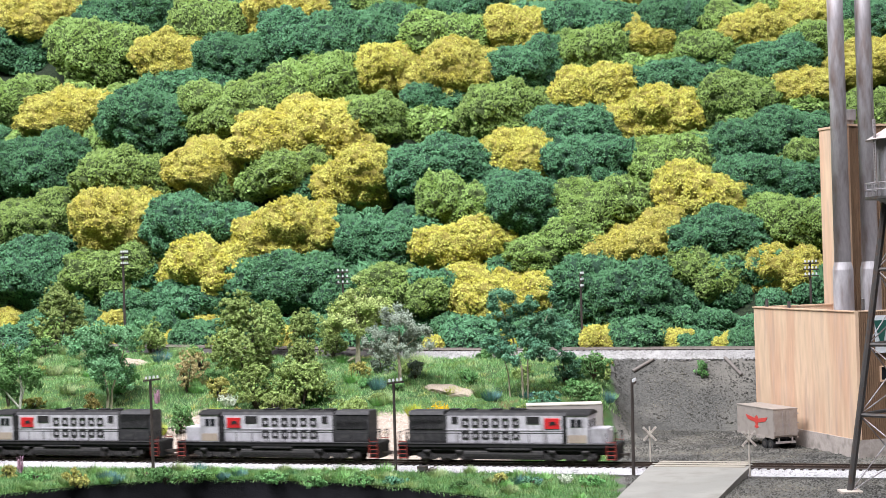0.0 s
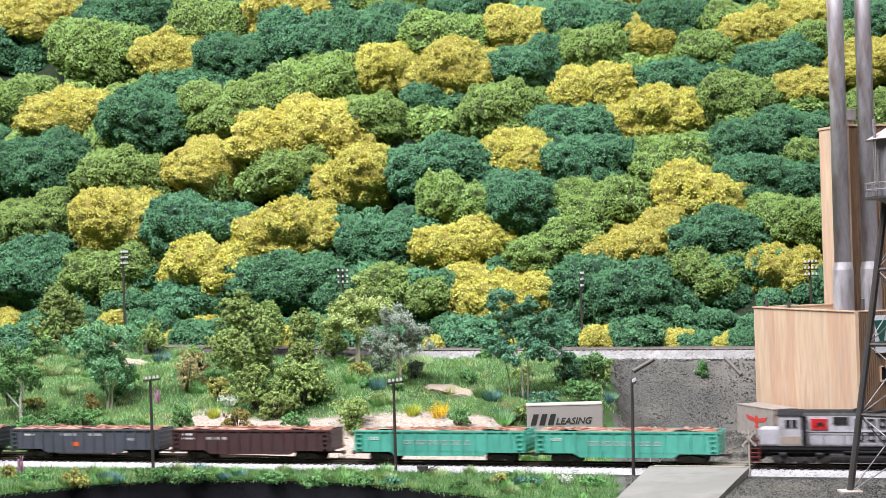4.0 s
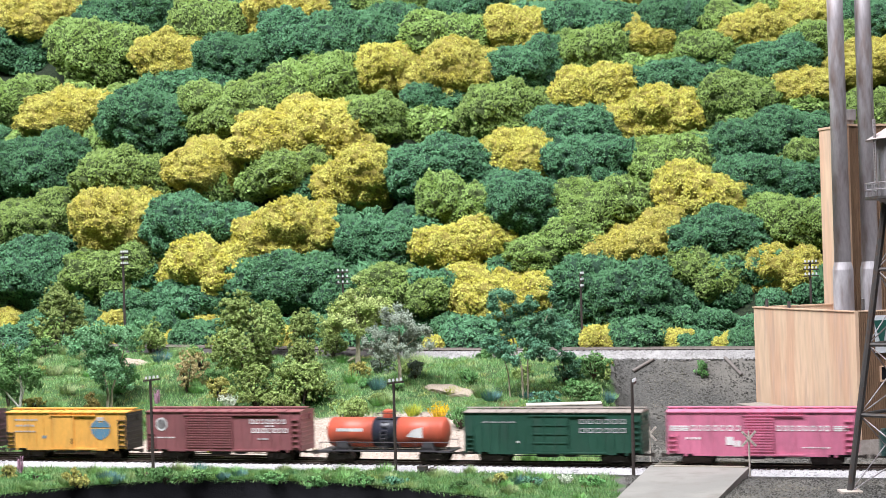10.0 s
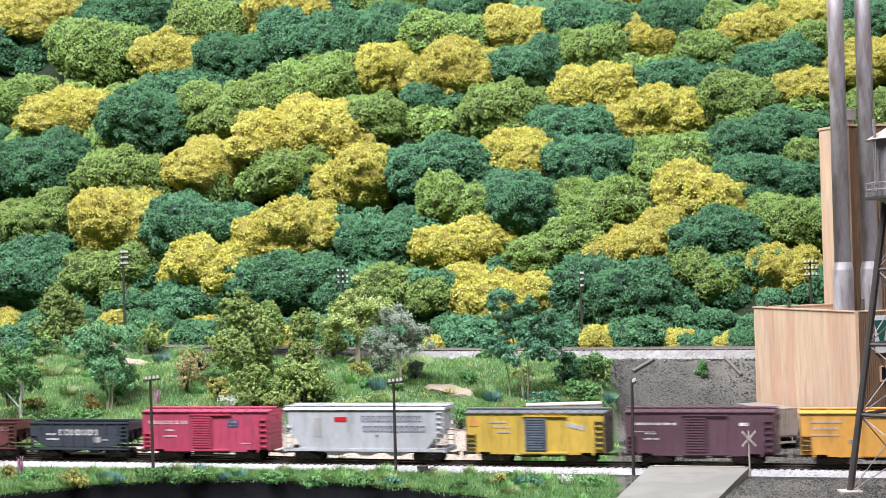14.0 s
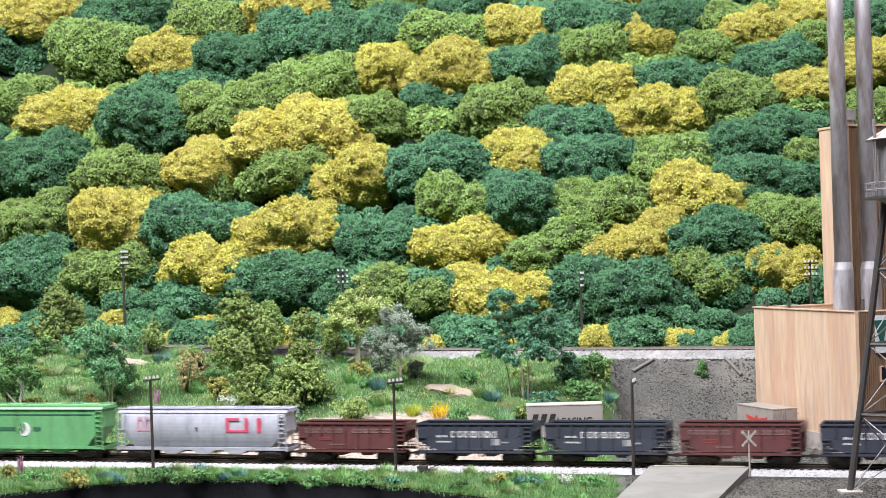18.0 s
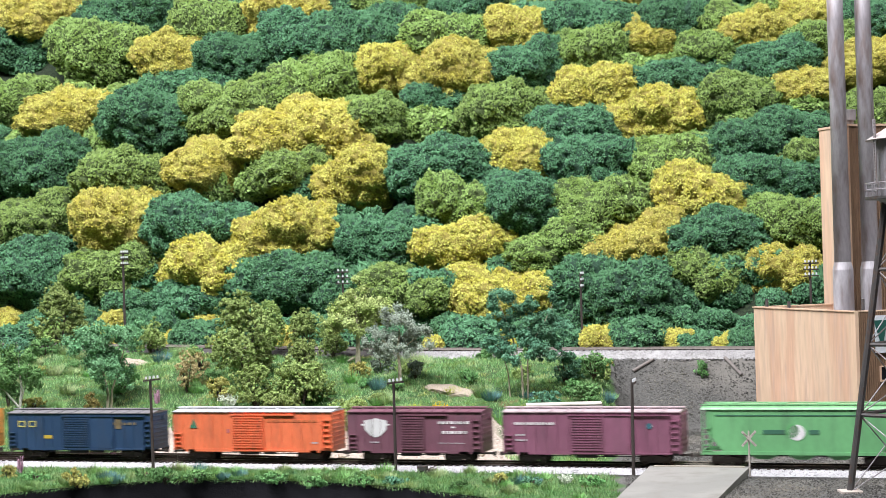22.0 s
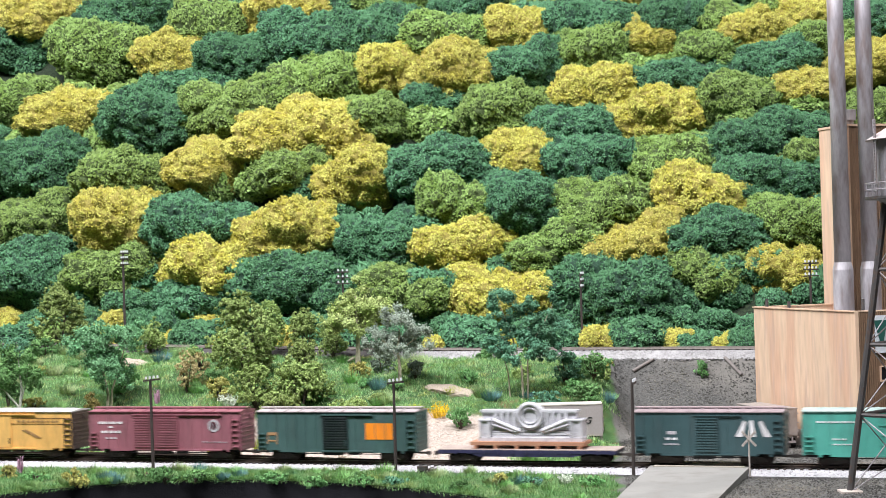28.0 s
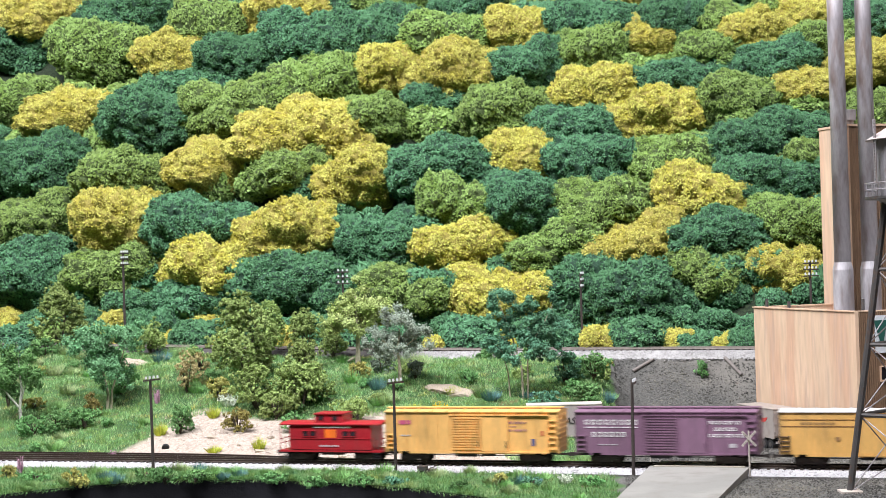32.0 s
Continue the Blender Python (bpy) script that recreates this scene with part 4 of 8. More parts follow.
# ---- plants ----
PLANT = {
    "olive": mat("olive_leaf", (0.320, 0.425, 0.135), 0.9, 0.3, 50, 800, 0.4, second=(0.210, 0.295, 0.082), per=0.12),
    "dark": mat("deep_green_leaf", (0.091, 0.207, 0.061), 0.9, 0.3, 50, 800, 0.4, per=0.12),
    "leaf": mat("fresh_green_leaf", (0.177, 0.372, 0.128), 0.9, 0.3, 50, 800, 0.4, second=(0.122, 0.287, 0.091), per=0.12),
    "bronze": mat("bronze_leaf", (0.235, 0.195, 0.055), 0.9, 0.3, 50, 800, 0.4, per=0.1),
    "gold": mat("gold_leaf", (0.37, 0.355, 0.10), 0.9, 0.3, 50, 800, 0.4, per=0.1),
    "slate": mat("slate_green_leaf", (0.159, 0.207, 0.152), 0.9, 0.3, 50, 800, 0.4, per=0.1),
    "grey": mat("grey_green_leaf", (0.360, 0.425, 0.340), 0.9, 0.3, 50, 800, 0.4, second=(0.250, 0.310, 0.240)),
    "pale": mat("pale_lime_leaf", (0.450, 0.540, 0.200), 0.9, 0.3, 50, 800, 0.4, second=(0.300, 0.390, 0.110)),
    "teal": mat("teal_leaf", (0.135, 0.320, 0.185), 0.9, 0.3, 50, 800, 0.4, second=(0.075, 0.205, 0.115), per=0.1),
    "fern": mat("fern_leaf", (0.159, 0.317, 0.104), 0.9, 0.3, 50, 800, 0.4, second=(0.110, 0.244, 0.073)),
    "jade": mat("jade_leaf", (0.200, 0.420, 0.205), 0.9, 0.3, 50, 800, 0.4, second=(0.110, 0.280, 0.120)),
    "autumn": mat("autumn_leaf", (0.480, 0.400, 0.190), 0.9, 0.3, 50, 800, 0.4, per=0.1),
    "lime": mat("lime_grass", (0.512, 0.561, 0.073), 0.9, 0.3, 50, 800, 0.3),
    "cream": mat("straw_grass", (0.708, 0.622, 0.317), 0.9, 0.2, 50, 800, 0.3),
    "white": mat("white_blossom", (0.683, 0.732, 0.610), 0.9, 0.2, 50, 800, 0.3),
    "yellow": mat("yellow_blossom", (0.830, 0.561, 0.018), 0.9, 0.2, 50, 800, 0.3),
    "blue": mat("blue_green_grass", (0.116, 0.256, 0.238), 0.9, 0.3, 50, 800, 0.3),
    "green": mat("green_grass", (0.262, 0.470, 0.159), 0.9, 0.3, 50, 800, 0.3, per=0.2),
    "sage": mat("sage_grass", (0.354, 0.451, 0.207), 0.9, 0.3, 50, 800, 0.3, per=0.15),
    "pink": mat("pink_blossom", (0.560, 0.310, 0.440), 0.9, 0.2, 50, 800, 0.3),
    "orange": mat("peach_blossom", (0.756, 0.439, 0.207), 0.9, 0.2, 50, 800, 0.3),
}
for leaf_paint in PLANT.values():
    leafy(speckle(leaf_paint, 0.60, 1.35), 0.06)
B_TWIG = mat("brown_twig", (0.075, 0.058, 0.040), 0.9, 0.3, 90, 900, 0.2)
PLANT_WORDS = {"olive": "olive green", "dark": "deep green", "leaf": "fresh green", "bronze": "bronze-brown", "gold": "golden yellow", "slate": "slate green", "teal": "teal green", "autumn": "tan autumn-coloured", "lime": "yellow-green", "cream": "straw-coloured", "white": "white-flowered", "yellow": "yellow-flowered", "blue": "blue-green", "green": "bright green", "sage": "sage green", "pink": "pink-flowered", "orange": "peach-flowered"}


def leaf_mesh(centres, outs, size, rn):
    """Bent leaf flakes: two triangles each, folded along the middle."""
    m = len(centres)
    up = outs + 0.50 * rn.normal(size=(m, 3)) + np.array((0, 0, 0.25))
    up /= np.linalg.norm(up, axis=1, keepdims=True)
    s = np.cross(up, rn.normal(size=(m, 3)))
    s /= np.linalg.norm(s, axis=1, keepdims=True)
    t = np.cross(up, s)
    k = rn.uniform(*size, (m, 1))
    verts = np.stack((centres - t * k * 0.5, centres + s * k * 0.42 - up * k * 0.16, centres + t * k * 0.6, centres - s * k * 0.42 - up * k * 0.16), axis=1).reshape(-1, 3)
    base = np.arange(m)[:, None] * 4
    return verts, np.concatenate([base + np.array(f) for f in ((0, 1, 2), (0, 2, 3))])


def bush_cloud(seed, w, h, loose=1.0):
    """A loose shrub: leafy knobs with gaps between them over a twiggy heart."""
    rn = np.random.RandomState(seed % (2 ** 31))
    r = random.Random(seed)
    lobes = [(np.array((0, 0, h * 0.45)), 0.28)]
    for i in range(13):
        a, e, f = r.uniform(0, 6.283), r.uniform(-1.15 if h < 0.04 else -0.6, 1.45), r.uniform(0.55, 0.82)
        lobes.append((np.array((math.cos(a) * math.cos(e) * f * w / 2, math.sin(a) * math.cos(e) * f * w / 2, h * 0.46 + h * 0.54 * f * math.sin(e))), r.uniform(0.12, 0.20)))
    big = 0.0024 + 0.010 * min(w, h)
    cs, ns = [], []
    for c0, f in lobes:
        knobs = max(4, int(2.3 * f * f * w * h / (big * big) * loose))
        d = rn.normal(size=(knobs, 3))
        d /= np.linalg.norm(d, axis=1, keepdims=True)
        c = c0 + d * np.array((w, w, h)) * f * rn.uniform(0.60, 1.08, (knobs, 1))
        per = 19
        e = rn.normal(size=(knobs, per, 3))
        e /= np.linalg.norm(e, axis=2, keepdims=True)
        e = e + 0.6 * d[:, None, :]
        e /= np.linalg.norm(e, axis=2, keepdims=True)
        cs.append((c[:, None, :] + e * big * rn.uniform(0.35, 0.85, (knobs, per, 1))).reshape(-1, 3))
        ns.append(e.reshape(-1, 3))
    cs = np.concatenate(cs)
    cs[:, 2] = np.maximum(cs[:, 2], -0.0005)
    fine = 0.0010 + 0.007 * w
    verts, tris = leaf_mesh(cs, np.concatenate(ns), (fine, fine * 1.9), rn)
    me = bpy.data.meshes.new("shrub_leaves")
    me.from_pydata(verts.tolist(), [], tris.tolist())
    return me


def heart(seed, w, h):
    """Twigs that fan out from the foot of a shrub."""
    r = random.Random(seed)
    bm = bmesh.new()
    for _ in range(9):
        a, f = r.uniform(0, 6.283), r.uniform(0.10, 0.40)
        mid = Vector((math.cos(a) * f * w * 0.4, math.sin(a) * f * w * 0.4, h * 0.35))
        rod(bm, (0, 0, -0.001), mid, 0.0009, 0.0006, n=5)
        rod(bm, mid, (mid.x * 2.1, mid.y * 2.1, h * r.uniform(0.55, 0.80)), 0.0006, 0.0003, n=5)
    return bm


def shrub(kind, x, y, h, w, where="on the grassy slope"):
    if kind in ("white", "blue"):
        return tuft(kind, x, y, h, w, where)
    seed = round((x + 3) * 7919 + y * 613)
    me = bush_cloud(seed, w * 1.12, h * 1.04, 0.6 if kind == "autumn" else 1.25)
    me.materials.append(PLANT[kind])
    t = thing("shrub", pose(x, y, ground_z(x, y)), PLANT_WORDS[kind] + " foam shrub " + where, "shrub")
    part("leaves", me, None, t)
    part("branching", heart(seed, w, h), B_TWIG, t)
    return t


def tuft(kind, x, y, h, w, where="on the slope"):
    r = random.Random(round(x * 1e4))
    bm = bmesh.new()
    z = ground_z(x, y)
    n = 280 if kind in ("lime", "cream", "blue", "green", "sage") else 90
    for _ in range(n):
        a, q = r.uniform(0, 6.283), math.sqrt(r.random())
        b = Vector((math.cos(a) * q * w * 0.22, math.sin(a) * q * w * 0.22, 0))
        tip = Vector((math.cos(a) * q * w * 0.5, math.sin(a) * q * w * 0.5, h * r.uniform(0.6, 1.05) * (1 - 0.35 * q)))
        if kind == "pink":
            tip = Vector((tip.x * 0.7, tip.y * 0.7, h * r.uniform(0.35, 1.25)))
        s = Vector((-math.sin(a + 0.8), math.cos(a + 0.8), 0)) * 0.00032
        bm.faces.new([bm.verts.new(b + s), bm.verts.new(b - s), bm.verts.new(tip)])
        if kind in ("white", "yellow", "pink", "orange"):
            for _ in range(4):
                c = tip * r.uniform(0.55, 1.0)
                e = [Vector((r.gauss(0, 1), r.gauss(0, 1), r.gauss(0, 1))).normalized() * (0.0009 if kind == "pink" else 0.0013) for _ in range(3)]
                bm.faces.new([bm.verts.new(c + v) for v in e])
    ob = part("grass_tuft" if kind in ("lime", "cream", "blue", "green", "sage") else "flower_clump", bm, PLANT[kind])
    ob.matrix_basis = pose(x, y, z - 0.0005)
    return tagged(ob, PLANT_WORDS[kind] + (" grass tuft " if kind in ("lime", "cream", "blue", "green", "sage") else " clump ") + where, "plant")


def leaf_cloud(lobes, per_area, size, seed):
    """Leaf flakes gathered in loose rounded lobes, denser to the outside."""
    rn = np.random.RandomState(seed)
    cs, ns = [], []
    for c, q, sq in lobes:
        for _ in range(max(7, int(q / 0.0015))):
            d = rn.normal(size=3)
            d /= np.linalg.norm(d)
            sc = np.array(c) + d * np.array((1, 1, sq)) * q * rn.uniform(0.35, 0.98)
            sr = q * rn.uniform(0.20, 0.36)
            m = max(5, int(per_area * sr * sr))
            e = rn.normal(size=(m, 3)) * np.array((1, 1, 0.8)) + 0.5 * d
            e /= np.linalg.norm(e, axis=1, keepdims=True)
            cs.append(sc + e * sr * np.clip(np.abs(rn.normal(0.75, 0.30, (m, 1))), 0, 1.4))
            ns.append(e)
    verts, tris = leaf_mesh(np.concatenate(cs), np.concatenate(ns), (size * 0.7, size * 1.3), rn)
    me = bpy.data.meshes.new("crown")
    me.from_pydata(verts.tolist(), [], tris.tolist())
    return me


def tree(x, y, bark, leafm, stems, lobes, label, density=7.0e6, size=0.0019, seed=1):
    """stems: chains of (x, y, z, radius) from the ground up; lobes: ((x, y, z), radius, squash)."""
    t = thing("tree", pose(x, y, ground_z(x, y)), label, "tree")
    for i, chain in enumerate(stems):
        bm = bmesh.new()
        for (ax, ay, az, ar), (bx_, by_, bz, br) in zip(chain, chain[1:]):
            rod(bm, (ax, ay, az), (bx_, by_, bz), ar, br, n=7)
        part("trunk" if i == 0 else "limb", bm, bark, t)
    for i, (lc, lr, ls) in enumerate(lobes):
        me = leaf_cloud([(lc, lr * 1.25, ls)], density * 0.50, size * 1.30, seed * 17 + i)
        me.materials.append(leafm)
        part("crown", me, None, t)
    return t


B_BIRCH = mat("white_birch_bark", (0.55, 0.54, 0.47), 0.8, 0.2, 90, 900, 0.2, stain=(0.2, 0.2, 0.16))
B_TAN = mat("tan_bark", (0.40, 0.36, 0.26), 0.85, 0.2, 90, 900, 0.2)

tree(-0.506, 2.013, B_BIRCH, PLANT["fern"], [[(0, 0, -0.003, 0.0022), (-0.002, 0, 0.022, 0.0019), (0.001, 0, 0.045, 0.0014), (-0.002, 0, 0.080, 0.0006)], [(-0.002, 0, 0.022, 0.0014), (-0.020, 0.002, 0.043, 0.0011), (-0.030, 0.002, 0.050, 0.0006)], [(0, 0, 0.030, 0.0012), (0.006, 0, 0.052, 0.0007), (0.010, 0, 0.075, 0.0004)]],
     [((-0.018, 0, 0.088), 0.014, 1.0), ((0.006, 0.004, 0.082), 0.017, 1.0), ((-0.004, 0, 0.062), 0.020, 0.8), ((0.018, -0.004, 0.058), 0.013, 1.0), ((-0.026, 0, 0.062), 0.014, 0.9)], "white-barked birch with loose deep green leaves", seed=2)
tree(-0.409, 2.040, B_TAN, PLANT["jade"], [[(0, 0, -0.003, 0.0020), (0.001, 0, 0.020, 0.0017), (-0.004, 0, 0.045, 0.0012), (-0.018, 0, 0.085, 0.0006)], [(0.004, 0, -0.002, 0.0016), (0.006, 0, 0.024, 0.0012), (0.018, 0, 0.060, 0.0009), (0.026, 0, 0.085, 0.0005)]],
     [((-0.026, 0, 0.083), 0.022, 0.6), ((0.000, 0, 0.096), 0.016, 0.8), ((0.028, 0, 0.090), 0.019, 0.7), ((-0.008, 0, 0.060), 0.024, 0.75), ((0.012, -0.004, 0.042), 0.020, 0.8), ((-0.040, 0.004, 0.078), 0.012, 0.7)], "spreading tree with jade green leaves on a tan trunk", seed=3)
tree(-0.1110, 2.120, B_TAN, PLANT["pale"], [[(0, 0, -0.003, 0.0040), (0.001, 0, 0.014, 0.0030), (0.001, 0, 0.050, 0.0020), (0.000, 0, 0.085, 0.0008)], [(-0.004, 0, 0.008, 0.0016), (-0.012, -0.002, 0.004, 0.0012)], [(0.001, 0, 0.036, 0.0014), (-0.018, 0, 0.055, 0.0008)], [(0.001, 0, 0.040, 0.0014), (0.022, 0, 0.062, 0.0008)]],
     [((0.000, 0, 0.086), 0.018, 0.9), ((-0.020, 0, 0.062), 0.020, 0.75), ((0.020, 0.002, 0.070), 0.021, 0.7), ((0.002, -0.006, 0.060), 0.022, 0.8), ((-0.032, 0, 0.050), 0.013, 0.7), ((0.034, 0, 0.064), 0.012, 0.7)], "pale lime green tree with a stout forked trunk", seed=4, density=8e6)
tree(-0.055, 1.962, B_TAN, PLANT["grey"], [[(0, 0, -0.003, 0.0026), (0.001, 0, 0.024, 0.0020), (-0.001, 0, 0.045, 0.0016), (0.002, 0, 0.070, 0.0008)], [(-0.001, 0, 0.040, 0.0012), (-0.020, 0, 0.060, 0.0006)], [(0, 0, 0.045, 0.0012), (0.022, 0, 0.060, 0.0006)]],
     [((0.000, 0, 0.078), 0.021, 0.7), ((-0.024, 0, 0.066), 0.016, 0.7), ((0.024, 0, 0.060), 0.016, 0.7), ((-0.012, -0.005, 0.052), 0.018, 0.7), ((0.010, 0.004, 0.056), 0.019, 0.7), ((-0.030, 0, 0.050), 0.010, 0.7)], "grey-green sage tree with an umbrella crown", seed=5, density=8e6, size=0.0016)
tree(0.0850, 1.900, B_TAN, PLANT["teal"], [[(0, 0, -0.003, 0.0016), (-0.001, 0, 0.035, 0.0012), (-0.012, 0, 0.075, 0.0009), (-0.024, 0, 0.108, 0.0004)], [(0.005, 0.002, -0.003, 0.0012), (0.006, 0, 0.040, 0.0010), (0.009, 0, 0.095, 0.0005)], [(0.006, 0, 0.055, 0.0009), (0.026, 0, 0.085, 0.0006), (0.036, 0, 0.105, 0.0003)], [(-0.014, 0.010, -0.002, 0.0011), (-0.016, 0.008, 0.030, 0.0007), (-0.024, 0.006, 0.060, 0.0005)], [(-0.001, 0, 0.040, 0.0007), (-0.022, 0, 0.070, 0.0004)]],
     [((-0.024, 0, 0.108), 0.0165, 1.15), ((0.008, 0, 0.098), 0.0150, 1.3), ((0.036, 0, 0.102), 0.0105, 1.3), ((-0.026, 0, 0.062), 0.0140, 1.0), ((-0.006, -0.004, 0.056), 0.0185, 1.0), ((0.014, 0, 0.066), 0.0165, 1.0), ((0.028, 0, 0.050), 0.0125, 0.8), ((0.040, 0.004, 0.060), 0.009, 0.8), ((-0.016, 0.006, 0.082), 0.012, 0.9), ((0.024, 0.004, 0.082), 0.014, 0.8), ((0.044, 0.002, 0.080), 0.012, 0.9)], "dark teal tree with several pale stems", seed=6, density=14e6, size=0.0018)

for row in (
    [
        ("olive", -0.527, 2.321, 0.089, 0.076), ("olive", -0.395, 2.263, 0.048, 0.039), ("dark", -0.543, 2.295, 0.024, 0.043), ("olive", -0.247, 2.082, 0.106, 0.089), ("olive", -0.233, 2.198, 0.076, 0.044), ("olive", -0.175, 2.094, 0.075, 0.043), ("olive", -0.165, 2.009, 0.060, 0.044), ("olive", -0.222, 1.967, 0.049, 0.064), ("olive", -0.168, 1.950, 0.056, 0.078), ("olive", -0.196, 1.935, 0.034, 0.050), ("olive", -0.108, 1.872, 0.037, 0.045), ("leaf", -0.303, 1.918, 0.033, 0.029), ("bronze", -0.236, 1.897, 0.024, 0.034), ("gold", -0.268, 2.000, 0.027, 0.031), ("bronze", -0.423, 2.016, 0.030, 0.022), ("gold", -0.503, 2.061, 0.014, 0.025), ("gold", -0.522, 2.195, 0.011, 0.022), ("leaf", -0.167, 1.885, 0.022, 0.033),
    ],
    [
        ("slate", -0.037, 1.996, 0.022, 0.021), ("slate", -0.079, 2.052, 0.026, 0.034), ("gold", -0.106, 2.030, 0.022, 0.030), ("leaf", 0.013, 1.827, 0.021, 0.028), ("teal", 0.135, 1.939, 0.036, 0.039), ("leaf", 0.169, 1.954, 0.031, 0.039), ("gold", 0.187, 2.033, 0.014, 0.020), ("teal", 0.108, 1.879, 0.019, 0.038), ("leaf", 0.155, 1.879, 0.022, 0.038), ("autumn", -0.316, 2.058, 0.048, 0.034), ("autumn", -0.308, 2.122, 0.021, 0.028), ("leaf", -0.457, 1.979, 0.030, 0.040), ("leaf", -0.485, 1.984, 0.022, 0.040), ("teal", -0.576, 2.274, 0.033, 0.038), ("dark", -0.538, 2.077, 0.055, 0.028), ("leaf", -0.423, 1.973, 0.023, 0.039), ("olive", -0.144, 2.166, 0.040, 0.036), ("leaf", -0.401, 2.086, 0.035, 0.042),
    ],
):
    for spot in row:
        shrub(*spot)
for spot in (
    ("gold", -0.356, 1.617, 0.019, 0.028), ("dark", -0.272, 1.622, 0.024, 0.030), ("gold", -0.441, 1.694, 0.015, 0.020), ("leaf", -0.295, 1.652, 0.018, 0.028), ("leaf", -0.409, 1.670, 0.014, 0.033), ("leaf", -0.245, 1.632, 0.016, 0.033), ("teal", -0.050, 1.564, 0.011, 0.026), ("dark", 0.009, 1.513, 0.013, 0.022), ("leaf", -0.079, 1.555, 0.016, 0.026), ("gold", 0.045, 1.543, 0.011, 0.015), ("teal", 0.073, 1.522, 0.013, 0.022), ("white", 0.104, 1.530, 0.014, 0.018), ("leaf", 0.128, 1.517, 0.012, 0.025), ("leaf", -0.123, 1.565, 0.014, 0.031), ("leaf", -0.168, 1.599, 0.015, 0.032), ("blue", -0.335, 1.653, 0.018, 0.028), ("blue", 0.078, 1.536, 0.012, 0.017),
):
    k, x, y, h, w = spot
    shrub(k, x, y, h * (0.62 if k in ("leaf", "dark", "teal") else 0.85), w * 0.9, where="at the front edge of the scenery")
for spot in (
    ("lime", -0.327, 1.924, 0.019, 0.022), ("lime", -0.270, 1.952, 0.018, 0.022), ("lime", -0.206, 1.841, 0.020, 0.021), ("lime", -0.256, 1.844, 0.010, 0.025), ("cream", -0.294, 2.080, 0.017, 0.028), ("white", -0.255, 1.979, 0.021, 0.028), ("lime", -0.039, 1.877, 0.019, 0.026), ("yellow", -0.011, 1.861, 0.021, 0.029), ("yellow", -0.330, 2.349, 0.011, 0.031), ("blue", -0.369, 2.196, 0.022, 0.034), ("blue", 0.049, 1.903, 0.018, 0.032), ("blue", -0.081, 1.964, 0.021, 0.030), ("blue", 0.060, 1.870, 0.025, 0.037), ("blue", 0.180, 1.910, 0.017, 0.028), ("pink", -0.349, 2.038, 0.015, 0.012), ("pink", -0.362, 1.824, 0.010, 0.013), ("pink", -0.440, 1.738, 0.015, 0.010), ("orange", -0.586, 2.292, 0.012, 0.011), ("lime", -0.156, 2.289, 0.012, 0.023), ("blue", 0.088, 1.904, 0.010, 0.025), ("cream", -0.367, 2.202, 0.013, 0.015), ("lime", 0.006, 1.959, 0.014, 0.026),
):
    tuft(*spot)

# weeds scattered over the slope and the front strip
def weeds(n, spot, kinds, lo, hi, where):
    made = 0
    while made < n:
        x, y = spot()
        if bare(x, y):
            continue
        w = RNG.uniform(lo, hi)
        k = RNG.choice(kinds)
        if k in ("blue", "lime", "cream", "green", "sage"):
            tuft(k, x, y, w * 0.75, w * 1.3, where)
        else:
            shrub(k, x, y, w * RNG.uniform(0.45, 0.75), w, where)
        made += 1


shrub("leaf", 0.304, 2.020, 0.019, 0.017, "growing on the gravel embankment")

# rocks and bare earth ledges
M_ROCK = mat("tan_plaster_rock", (0.50, 0.42, 0.33), 0.9, 0.2, 40, 600, 0.6, second=(0.38, 0.31, 0.24))


def rock(x, y, dx, dy, dz, turn, seed, label):
    bm = bmesh.new()
    bmesh.ops.create_icosphere(bm, subdivisions=4, radius=1.0)
    for v in bm.verts:
        v.co *= 1 + 0.22 * noise.noise(v.co * 1.7 + Vector((seed, 0, 0))) + 0.08 * noise.noise(v.co * 6 + Vector((seed, 0, 0)))
    for v in bm.verts:
        v.co.z = min(v.co.z, 0.42 + 0.10 * noise.noise(v.co * 2.5 + Vector((seed, 3, 0))))
        v.co.y = max(v.co.y, -0.62 + 0.12 * noise.noise(v.co * 3.5 + Vector((seed, 6, 0))))
    ob = part("rock", bm, M_ROCK)
    ob.matrix_basis = Matrix.LocRotScale((x, y, ground_z(x, y) + dz * 0.15), Euler((0.30, 0.15, turn)), (dx, dy, dz))
    return tagged(ob, label, "rock")


rock(-0.406, 2.208, 0.019, 0.013, 0.008, 0.1, 3, "low tan plaster rock in the grass")
rock(0.004, 1.962, 0.033, 0.013, 0.0095, -0.50, 5, "tan rock ledge between grass tufts")
for i in range(16):
    sx = -0.30 + 0.38 * RNG.random()
    sy = front_y(sx) + RNG.uniform(0.06, 0.19)
    q = RNG.uniform(0.002, 0.005)
    rock(sx, sy, q * 1.3, q, q * 0.8, RNG.uniform(0, 3), 20 + i, "small tan stone on the sandy bank")


# ---- grass ----
def bare(x, y):
    """True on the sandy bank, the gravel, the roads and the rails."""
    v = y + 0.336 * x - 1.667
    w = 0.03 * noise.noise(Vector((x * 14, y * 14, 9)))
    if x - 0.084 * (y - 1.55) + w * 0.8 > 0.153:
        return True
    if v > 0:
        return v < 0.052 + w * 0.3 or y > back_y(x) - (0.024 if x < 0.17 else 0.036) or (v < 0.200 + w * 0.6 and -0.400 + 0.45 * v < x + w * 0.5 and x + w * 0.7 < 0.065)
    return v > -0.033 + w * 0.35


